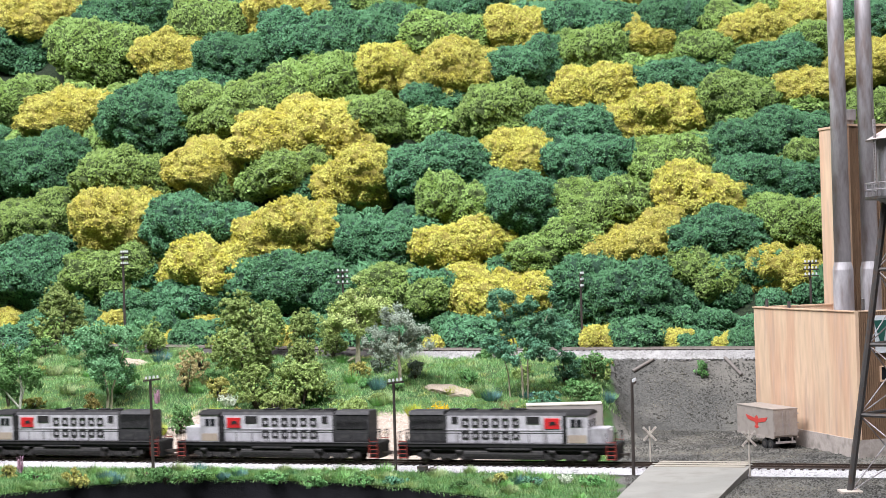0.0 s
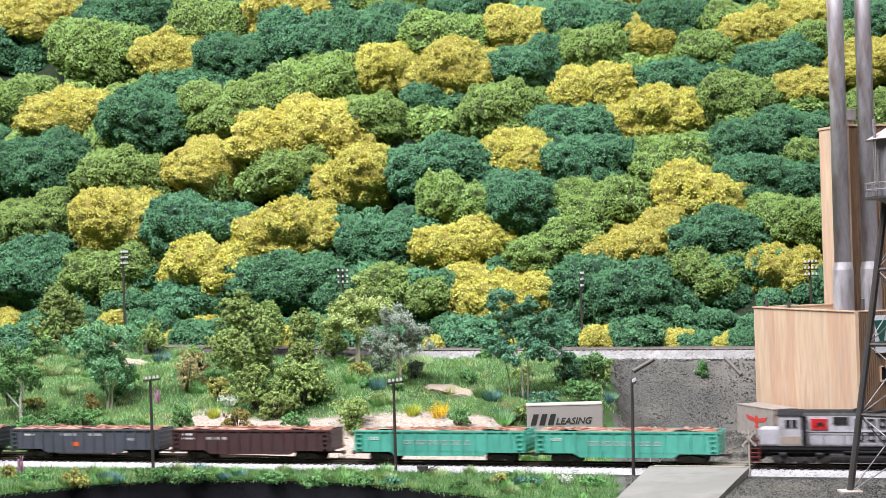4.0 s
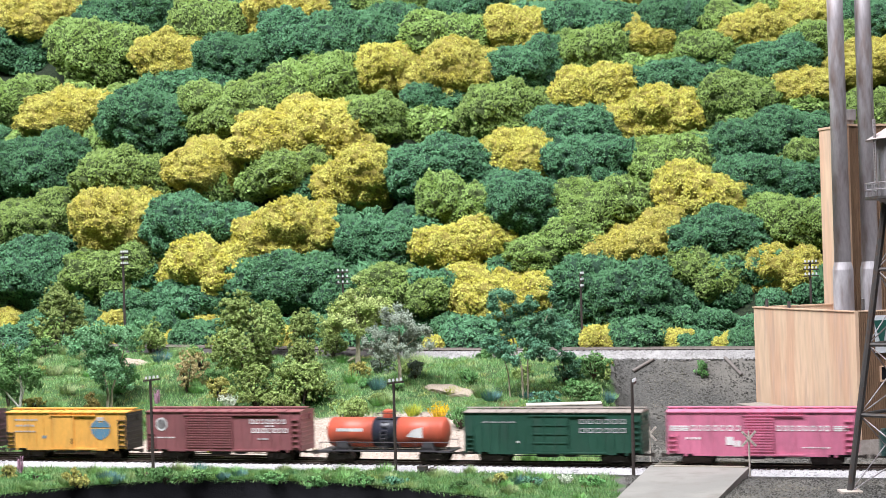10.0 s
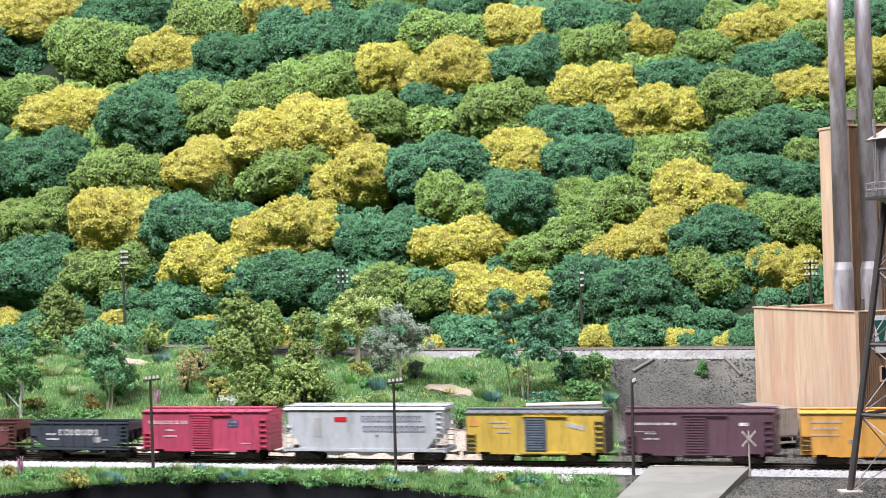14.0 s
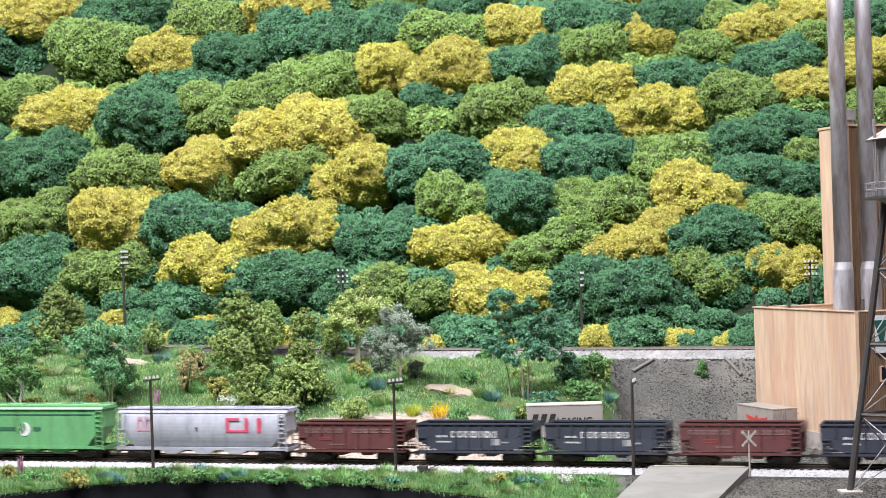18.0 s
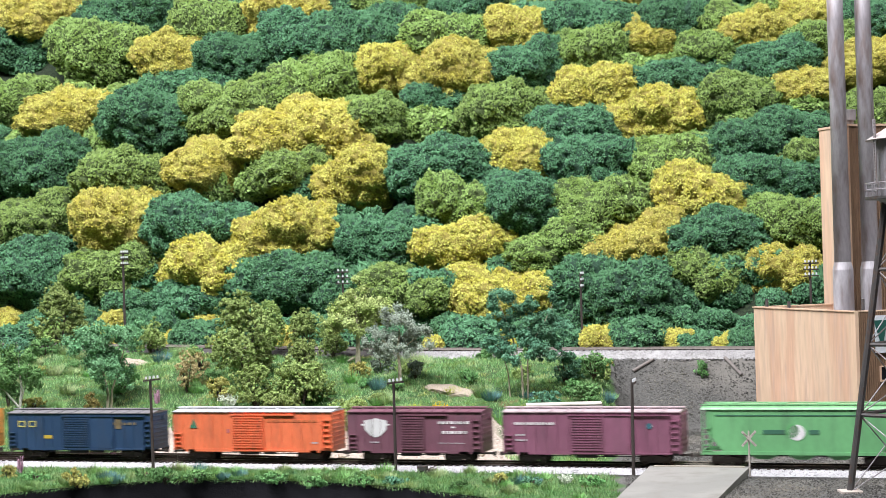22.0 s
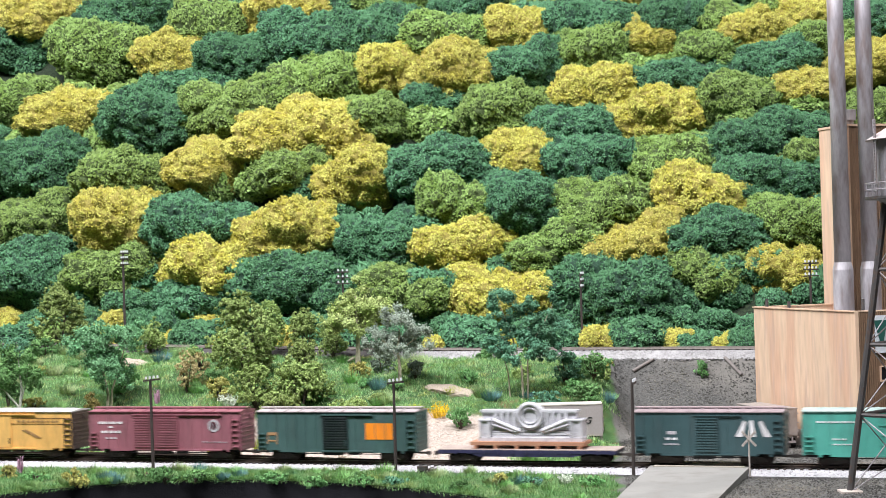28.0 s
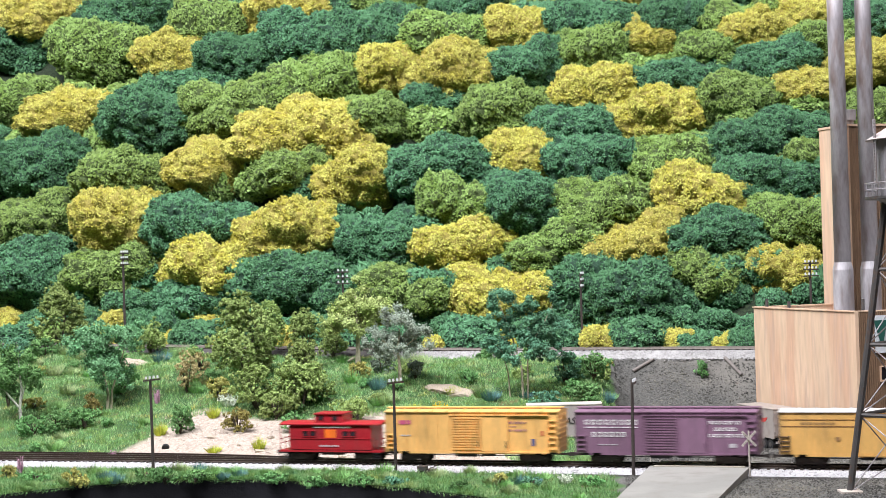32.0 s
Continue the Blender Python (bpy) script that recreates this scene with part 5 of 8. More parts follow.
def blade_mat(name, lo, hi):
    """Static grass: tufts of several greens, and every blade a little lighter or darker."""
    return patchy(leafy(island_mat(name, lo, hi), 0.30), 34.0, ((0.30, (0.55, 0.80, 0.95)), (0.42, (0.85, 0.85, 0.60)), (0.50, (0.80, 1.05, 0.95)), (0.60, (1.20, 1.15, 1.30)), (0.72, (1.60, 1.15, 0.80))))


def grass_field(name, n, region, hmin, hmax, lo, hi, label, droop=0.0):
    verts, faces = [], []
    made = 0
    while made < n:
        x, y = region()
        if bare(x, y):
            made += 0.2
            continue
        made += 1
        dens = 0.55 + 0.6 * noise.noise(Vector((x * 22, y * 22, 4)))
        if RNG.random() > dens + 0.35:
            continue
        z = ground_z(x, y)
        clump = noise.noise(Vector((x * 75, y * 75, 2)))
        h = RNG.uniform(hmin, hmax) * (0.75 + 0.5 * dens) * (1.0 + 1.0 * clump)
        a = RNG.uniform(0, 6.283)
        lean = RNG.uniform(0.25, 1.15) * h
        s = RNG.uniform(0.00020, 0.00042)
        k = len(verts)
        over = -droop * RNG.random() if droop else 0.0
        verts += [(x - s * math.sin(a), y + s * math.cos(a), z - 0.0005), (x + s * math.sin(a), y - s * math.cos(a), z - 0.0005), (x + lean * math.cos(a), y + lean * math.sin(a) + over, z + h + over * 0.6)]
        faces.append((k, k + 1, k + 2))
    me = bpy.data.meshes.new(name)
    me.from_pydata(verts, [], faces)
    me.materials.append(blade_mat(name + "_blades", lo, hi))
    return tagged(new(name, me), label, "grass", kind="stuff")


def slope_spot():
    x = RNG.uniform(-0.78, 0.24)
    return x, RNG.uniform(front_y(x) + 0.045, back_y(x) - 0.024)


def front_spot():
    x = RNG.uniform(-0.62, 0.17)
    lo = edge_y(x) + 0.001
    hi = front_y(x) - 0.026
    return x, lo + (hi - lo) * RNG.random() ** 1.1


def lip_spot():
    x = RNG.uniform(-0.62, 0.08)
    return x, edge_y(x) + 0.001 + 0.006 * RNG.random()


grass_field("grass", 150000, slope_spot, 0.0018, 0.0044, (0.12, 0.26, 0.08), (0.44, 0.60, 0.28), "bright green static grass on the slope")
grass_field("grass", 30000, slope_spot, 0.0022, 0.0052, (0.32, 0.44, 0.16), (0.60, 0.70, 0.34), "pale green static grass on the slope")
grass_field("grass", 75000, front_spot, 0.0018, 0.0050, (0.085, 0.19, 0.055), (0.29, 0.43, 0.18), "bright green static grass along the front edge")
grass_field("grass", 9000, lip_spot, 0.0025, 0.0060, (0.08, 0.18, 0.045), (0.28, 0.40, 0.17), "long grass hanging over the front edge", droop=0.010)

weeds(120, slope_spot, ("leaf", "olive", "leaf", "green", "green", "green", "sage", "sage"), 0.014, 0.030, "among the grass")
weeds(70, front_spot, ("green", "green", "green", "sage", "sage", "blue"), 0.010, 0.020, "at the front edge")


def bank_spots(n):
    out = []
    while len(out) < n:
        x = RNG.uniform(-0.34, 0.07)
        v = RNG.uniform(0.045, 0.205)
        y = 1.667 - 0.336 * x + v
        out.append((x, y, ground_z(x, y)))
    return out


pebble_sheet("sand_grit", bank_spots(5000), 0.0005, 0.0013, island_mat("sand_grit_stones", (0.30, 0.24, 0.19), (0.66, 0.57, 0.49)), "loose tan grit on the sandy bank", "gravel")
pebble_sheet("gravel", gravel_spots(350, 0.14, 0.50, 1.80, 2.08), 0.0012, 0.0022, M_GRIT, "larger grey stones on the embankment", "gravel")

# ---- rolling stock ----
CARS = []
HALF = 0.0175  # half the width of a wagon body


def paint(name, colour, rough=0.48, stain=None, vary=0.14):
    return mat(name, colour, rough, vary, 32, 600, 0.05, stain=stain or tuple(c * 0.62 + 0.022 for c in colour), stretch=(1, 1, 0.22))


def muted(colour):
    """A car colour pulled a little toward grey and raised slightly."""
    grey = 0.3 * colour[0] + 0.6 * colour[1] + 0.1 * colour[2]
    return tuple(0.92 * c + 0.08 * grey + d for c, d in zip(colour, (0.010, 0.010, 0.012)))


P_TRUCK = mat("grimy_truck", (0.060, 0.050, 0.044), 0.75, 0.3, 150, 1400, 0.3, stain=(0.07, 0.04, 0.03))
P_WHEEL = mat("wheel_steel", (0.06, 0.045, 0.04), 0.5, 0.2, 150, 1400, 0.2, metal=0.6)
P_BLACK = paint("black_frame", (0.018, 0.018, 0.021), 0.6)
P_WHITE = paint("white_lettering", (0.78, 0.76, 0.76), 0.6)
P_GREYW = paint("faded_lettering", (0.50, 0.48, 0.50), 0.6)
P_RUST = mat("rusty_scrap", (0.31, 0.125, 0.085), 0.85, 0.35, 90, 900, 0.5, second=(0.42, 0.26, 0.20), stain=(0.12, 0.05, 0.03))
P_DECK = mat("worn_plank_deck", (0.40, 0.32, 0.28), 0.85, 0.2, 60, 700, 0.2)
SHARED = {}


def shared(key, make, material):
    """One mesh for all alike pieces."""
    if key not in SHARED:
        SHARED[key] = mesh_of(key, make(), material)
    return SHARED[key]


def sideframe_mesh(base):
    def make():
        bm = bmesh.new()
        h = base / 2
        for y in (-0.0118, 0.0118):
            outline = [(-h - 0.003, 0.0065), (-h + 0.002, 0.0075), (-0.004, 0.0080), (0.004, 0.0080), (h - 0.002, 0.0075), (h + 0.003, 0.0065), (h + 0.003, 0.0040), (h - 0.003, 0.0040), (0.004, 0.0018), (-0.004, 0.0018), (-h + 0.003, 0.0040), (-h - 0.003, 0.0040)]
            slab(bm, outline, y - 0.0010, y + 0.0010)
            for x in (-h, h):
                box(bm, x - 0.0018, x + 0.0018, y - 0.0017, y + 0.0017, 0.0036, 0.0066)
            for x in (-0.0018, 0.0, 0.0018):
                rod(bm, (x, y - 0.0012 if y < 0 else y + 0.0012, 0.0028), (x, y - 0.0012 if y < 0 else y + 0.0012, 0.0066), 0.0007, n=6)
        box(bm, -0.0025, 0.0025, -0.0115, 0.0115, 0.0050, 0.0085)
        return bm
    return make


def wheelset_mesh(r):
    def make():
        bm = bmesh.new()
        rod(bm, (0, -0.0105, 0), (0, 0.0105, 0), 0.0010, n=8)
        for s in (-1, 1):
            rod(bm, (0, s * 0.0070, 0), (0, s * 0.0076, 0), r + 0.0006, n=20)
            rod(bm, (0, s * 0.0076, 0), (0, s * 0.0096, 0), r, r * 0.985, n=20)
        return bm
    return make


def add_truck(car, x, base=0.0198, wheels=2, r=0.0049):
    fr = part("truck", shared("truck_frame_%d" % round(base * 1e5), sideframe_mesh(base), P_TRUCK), None, car, m=pose(x, 0, 0))
    for i in range(wheels):
        wx = -base / 2 + base * i / (wheels - 1)
        part("wheelset", shared("wheelset_%d" % round(r * 1e5), wheelset_mesh(r), P_WHEEL), None, fr, m=pose(wx, 0, r))


def coupler_mesh():
    bm = bmesh.new()
    box(bm, -0.006, 0.003, -0.0010, 0.0010, 0.0068, 0.0088)
    box(bm, 0.003, 0.0062, -0.0022, 0.0016, 0.0060, 0.0096)
    rod(bm, (0.002, 0.001, 0.0075), (0.004, 0.0045, 0.0035), 0.0004, n=5)
    return bm


def add_couplers(car, half):
    me = shared("coupler_mesh", coupler_mesh, P_TRUCK)
    part("coupler", me, None, car, m=pose(half + 0.003, 0, 0))
    part("coupler", me, None, car, m=pose(-half - 0.003, 0, 0, 0, 0, 180))


def both_sides(bm, x0, x1, z0, z1, y, t=0.00025):
    """A thin raised patch on the near side, and its like on the far side."""
    box(bm, x0, x1, -y - t, -y + 0.0002, z0, z1)
    box(bm, -x1, -x0, y - 0.0002, y + t, z0, z1)


TURNED = pose(0, 0, 0, 0, 0, 180)


def near(bm, x0, x1, z0, z1, y, t=0.00025):
    """A thin raised patch on the near side alone."""
    return box(bm, x0, x1, -y - t, -y + 0.0002, z0, z1)


def on_both(name, bm, material, parent, kind=""):
    """The same part on both flanks, the far one turned about."""
    me = mesh_of(name, bm, material)
    return [tagged(part(name, me, None, parent, m=m), kind=kind) for m in (Matrix.Identity(4), TURNED)]


def flank(bm, x0, x1, z0, z1, y, t=0.00025):
    """A thin raised patch at the same place on both flanks."""
    box(bm, x0, x1, -y - t, -y + 0.0002, z0, z1)
    box(bm, x0, x1, y - 0.0002, y + t, z0, z1)


def hollow(bm, x0, x1, y, z0, z1, t):
    """A letter's place as an open frame of thin strokes on the flank at -y or +y."""
    k = min((x1 - x0) * 0.24, (z1 - z0) * 0.20)
    a, b = (y - t, y + 0.0002) if y < 0 else (y - 0.0002, y + t)
    box(bm, x0, x0 + k, a, b, z0, z1)
    box(bm, x1 - k, x1, a, b, z0, z1)
    box(bm, x0 + k, x1 - k, a, b, z0, z0 + k)
    box(bm, x0 + k, x1 - k, a, b, z1 - k, z1)


def word(bm, x0, x1, z0, z1, n, y, gap=0.30, t=0.00025):
    """A word as a row of upright bars."""
    w = (x1 - x0) / n
    for i in range(n):
        if z1 - z0 > 0.0028:
            hollow(bm, x0 + w * i, x0 + w * (i + 1 - gap), -y, z0, z1, t)
            hollow(bm, -x0 - w * (i + 1 - gap), -x0 - w * i, y, z0, z1, t)
        else:
            both_sides(bm, x0 + w * i, x0 + w * (i + 1 - gap), z0, z1, y, t)


def disc(bm, x, z, r, y, t=0.0003, n=28):
    rod(bm, (x, -y + 0.0002, z), (x, -y - t, z), r, n=n)
    rod(bm, (-x, y - 0.0002, z), (-x, y + t, z), r, n=n)


def shape(bm, outline, y, t=0.0003):
    slab(bm, outline, -y - t, -y + 0.0002)
    slab(bm, [(-x, z) for x, z in outline], y - 0.0002, y + t)


def letters(car, items, y, L):
    """items: (colour, kind, numbers...), x in halves of the length, z in metres."""
    groups = {}
    for colour, kind, *v in items:
        bm = groups.setdefault(colour, bmesh.new())
        h = L / 2
        if kind == "w":
            word(bm, v[0] * h, v[1] * h, v[2], v[3], v[4], y)
        elif kind == "b":
            both_sides(bm, v[0] * h, v[1] * h, v[2], v[3], y)
        elif kind == "d":
            disc(bm, v[0] * h, v[1], v[2], y)
        elif kind == "s":
            shape(bm, [(a * h, b) for a, b in zip(v[0::2], v[1::2])], y)
    for colour, bm in groups.items():
        tagged(part("lettering", bm, colour, car), kind="stuff")


def ladder(x, w, z0, z1, n, y, material, parent):
    bm = bmesh.new()
    for i in range(n):
        z = z0 + (z1 - z0) * i / (n - 1)
        near(bm, x - w / 2, x + w / 2, z - 0.0004, z + 0.0004, y, 0.0012)
    for s in (-1, 1):
        near(bm, x + s * w / 2 - 0.0003, x + s * w / 2 + 0.0003, z0 - 0.0012, z1 + 0.0012, y, 0.0012)
    on_both("ladder", bm, material, parent)


def end_ribs(bm, half, z0, z1, n, hw):
    for s in (-1, 1):
        for i in range(n):
            z = z0 + (z1 - z0) * (i + 0.5) / n
            h = (z1 - z0) / n * 0.28
            rod(bm, (s * half, -hw + 0.002, z), (s * half, hw - 0.002, z), h, n=6)


def register(car, c0, c1):
    CARS.append((car, (c0 + c1) / 2))
    return car


def boxcar(c0, c1, colour, label, roof=None, ends=None, doors=((-0.2, 0.2, "rib", None),), text=(), top=0.0535, sill=0.0092, panels=8, board=True, name="boxcar", smooth_side=False, tabs=6):
    L, half = c1 - c0, (c1 - c0) / 2
    car = thing(name, pose(0, 0, 0), label, "boxcar", "wagons of the freight train")
    main = paint("car_paint", muted(colour))
    roof_m = main if roof is None else paint("roof_paint", roof)
    end_m = main if ends is None else paint("end_paint", ends)
    eave = top - 0.0042
    bm = bmesh.new()
    box(bm, -half, half, -HALF, HALF, sill + 0.002, eave)
    part("body", bm, main, car)
    part("top_chord", boxes((-half, half, -HALF - 0.0004, HALF + 0.0004, eave - 0.0012, eave + 0.0003)), main, car)
    part("side_sill", boxes((-half + 0.024, half - 0.024, -HALF - 0.0002, HALF + 0.0002, sill, sill + 0.003)), main, car)
    bm = bmesh.new()
    for i in range(1, panels * 2):
        x = -half + L * i / (panels * 2)
        both_sides(bm, x - 0.0003, x + 0.0003, sill + 0.002, eave - 0.001, HALF, 0.0004 if not smooth_side else 0.00012)
    for i in range(tabs):
        x = -half + L * (i + 0.5) / tabs
        both_sides(bm, x - 0.0012, x + 0.0012, sill - 0.0004, sill + 0.0021, HALF, 0.0001)
    tagged(part("side_ribs", bm, main, car), kind="stuff")
    bm = bmesh.new()
    prism(bm, [(-HALF - 0.0010, eave), (-HALF - 0.0010, eave + 0.0008), (0, top - 0.0016), (HALF + 0.0010, eave + 0.0008), (HALF + 0.0010, eave)], -half - 0.0008, half + 0.0008)
    part("roof", bm, roof_m, car)
    bm = bmesh.new()
    for i in range(1, 11):
        x = -half + L * i / 11
        prism(bm, [(-HALF - 0.0011, eave + 0.0006), (-HALF - 0.0011, eave + 0.0014), (0, top - 0.0010), (HALF + 0.0011, eave + 0.0014), (HALF + 0.0011, eave + 0.0006)], x - 0.0005, x + 0.0005)
    tagged(part("roof_ribs", bm, roof_m, car), kind="stuff")
    if board:
        bm = boxes((-half - 0.002, half + 0.002, -0.0042, 0.0042, top - 0.0009, top - 0.0002))
        for i in range(12):
            x = -half + L * (i + 0.5) / 12
            box(bm, x - 0.0004, x + 0.0004, -0.004, 0.004, top - 0.0018, top - 0.0008)
        part("running_board", bm, roof_m, car)
    bm = bmesh.new()
    end_ribs(bm, half, sill + 0.004, eave - 0.001, 8, HALF)
    tagged(part("end_ribs", bm, end_m, car), kind="stuff")
    for s in (-1, 1):
        part("car_end", boxes((s * half - 0.0006, s * half + 0.0006, -HALF, HALF, sill + 0.001, eave)), end_m, car)
    for d0, d1, style, dcol in doors:
        dm = main if dcol is None else paint("door_paint", dcol)
        x0, x1 = d0 * half, d1 * half
        z0, z1 = sill + 0.0026, eave - 0.0032
        panels_ = on_both("door", near(bmesh.new(), x0, x1, z0, z1, HALF, 0.0009), dm, car)
        bm = bmesh.new()
        if style == "rib":
            k = 13
            for i in range(k):
                z = z0 + 0.001 + (z1 - z0 - 0.002) * (i + 0.5) / k
                near(bm, x0 + 0.0008, x1 - 0.0008, z - 0.00062, z + 0.00062, HALF, 0.0017)
        elif style == "plug":
            for z in (0.25, 0.5, 0.75):
                zz = z0 + (z1 - z0) * z
                near(bm, x0 + 0.0006, x1 - 0.0006, zz - 0.0005, zz + 0.0005, HALF, 0.0015)
            for q in (0.06, 0.35, 0.65, 0.94):
                xx = x0 + (x1 - x0) * q
                near(bm, xx - 0.0004, xx + 0.0004, z0, z1, HALF, 0.0016)
        else:
            near(bm, x0 + 0.0003, x0 + 0.0012, z0, z1, HALF, 0.0015)
            near(bm, x1 - 0.0012, x1 - 0.0003, z0, z1, HALF, 0.0015)
        ribs = mesh_of("door_ribbing", bm, dm)
        latch = mesh_of("latch", near(bmesh.new(), x1 - 0.0030, x1 - 0.0022, z0 + 0.004, z0 + 0.010, HALF, 0.0021), P_BLACK if sum(colour) > 1.1 else main)
        for dr in panels_:
            tagged(part("door_ribbing", ribs, None, dr), kind="stuff")
            part("latch", latch, None, dr)
    dmin = min(q[0] for q in doors) * half
    dmax = max(q[1] for q in doors) * half
    for za, zb in ((eave - 0.0032, eave - 0.0020), (sill + 0.0010, sill + 0.0022)):
        on_both("door_track", near(bmesh.new(), dmin - 0.002, min(half * 0.9, dmax + (dmax - dmin) * 0.95), za, zb, HALF, 0.0016), main, car)
    lm = end_m if ends is not None else main
    ladder(half - 0.0052, 0.0075, sill + 0.005, eave - 0.008, 6, HALF, lm, car)
    ladder(-half + 0.0052, 0.0075, sill + 0.005, sill + 0.018, 4, HALF, lm, car)
    bm = bmesh.new()
    rod(bm, (half + 0.0014, 0.006, eave - 0.006), (half + 0.0024, 0.006, eave - 0.006), 0.0034, n=14)
    part("brake_wheel", bm, end_m, car)
    bm = boxes((-half + 0.003, half - 0.003, -0.0035, 0.0035, 0.0074, 0.0112), (-0.016, 0.004, -0.012, -0.006, 0.0058, 0.0108), (0.010, 0.022, -0.010, -0.005, 0.0062, 0.0105))
    rod(bm, (-half * 0.6, -0.009, 0.0070), (half * 0.6, -0.009, 0.0070), 0.0005, n=5)
    part("underframe", bm, P_BLACK, car)
    add_truck(car, half - 0.0265)
    add_truck(car, -half + 0.0265)
    add_couplers(car, half)
    if text:
        letters(car, text, HALF + 0.0001, L)
    return register(car, c0, c1)


def gondola(c0, c1, colour, label, load=None, top=0.0312, text=(), ribs=15, cover=None, drop=True):
    L, half = c1 - c0, (c1 - c0) / 2
    car = thing("gondola", pose(0, 0, 0), label, "gondola", "wagons of the freight train")
    main = paint("car_paint", muted(colour))
    bm = bmesh.new()
    z0, w = 0.0105, HALF - 0.0005
    for s in (-1, 1):
        y = s * w
        box(bm, -half, half, y - 0.0006, y + 0.0006, z0, top)
        box(bm, -half - 0.0004, half + 0.0004, y - 0.0013, y + 0.0013, top - 0.0014, top + 0.0002)
        if drop:
            slab(bm, [(-half + 0.034, z0 + 0.001), (half - 0.034, z0 + 0.001), (half - 0.044, z0 - 0.0038), (-half + 0.044, z0 - 0.0038)], y - 0.0006, y + 0.0006)
        box(bm, s * half - 0.0006, s * half + 0.0006, -w, w, z0, top)
    for i in range(ribs):
        x = -half + 0.002 + (L - 0.004) * i / (ribs - 1)
        both_sides(bm, x - 0.0007, x + 0.0007, z0 - (0.0034 if drop and abs(x) < half - 0.044 else 0), top - 0.001, w + 0.0005, 0.0011)
    box(bm, -half, half, -w, w, z0, z0 + 0.001)
    if cover is not None:
        for i in range(8):
            z = z0 + 0.0015 + (top - z0 - 0.004) * i / 7
            both_sides(bm, -half * 0.70, half * 0.62, z, z + 0.0009, w + 0.0005, 0.0014)
    part("body", bm, main, car)
    bm = bmesh.new()
    end_ribs(bm, half, z0 + 0.001, top - 0.001, 4, w)
    tagged(part("end_ribs", bm, main, car), kind="stuff")
    ladder(half - 0.0045, 0.0065, z0 + 0.003, top - 0.004, 4, w + 0.0005, main, car)
    ladder(-half + 0.0045, 0.0065, z0 + 0.003, top - 0.004, 4, w + 0.0005, main, car)
    part("underframe", boxes((-half + 0.003, half - 0.003, -0.0035, 0.0035, 0.0070, 0.0112), (-0.015, 0.005, -0.010, -0.004, 0.0060, 0.0105)), P_BLACK, car)
    if load is not None:
        bm = bmesh.new()
        r = random.Random(round(-c0 * 1000))
        bmesh.ops.create_grid(bm, x_segments=60, y_segments=8, size=1.0, matrix=Matrix.LocRotScale((0, 0, top + 0.0002), None, (half - 0.002, w - 0.0015, 1)))
        for v in bm.verts:
            v.co.z += 0.0024 * noise.noise(Vector((v.co.x * 55, v.co.y * 90, c0))) + 0.0007 * noise.noise(v.co * 600)
        for _ in range(46):
            x, y = r.uniform(-half + 0.01, half - 0.01), r.uniform(-0.012, 0.012)
            q = r.uniform(0.002, 0.011)
            bmesh.ops.create_cube(bm, size=1, matrix=Matrix.LocRotScale((x, y, top + 0.0014), Euler((r.uniform(-0.3, 0.3), r.uniform(-0.25, 0.25), r.uniform(0, 3))), (q, r.uniform(0.001, 0.003), 0.0009)))
        part("scrap_load", bm, load, car, "rusty scrap heaped to the rim")
    if cover is not None:
        bm = bmesh.new()
        n = 14
        prism(bm, [(-0.0155 * math.cos(math.pi * i / n), top - 0.001 + 0.0062 * math.sin(math.pi * i / n) ** 0.7) for i in range(n + 1)], -half + 0.008, half - 0.010)
        part("load_cover", bm, cover, car, "dark rounded cover over the load", smooth=False)
    add_truck(car, half - 0.0270)
    add_truck(car, -half + 0.0270)
    add_couplers(car, half)
    if text:
        letters(car, text, w + 0.0006, L)
    return register(car, c0, c1)


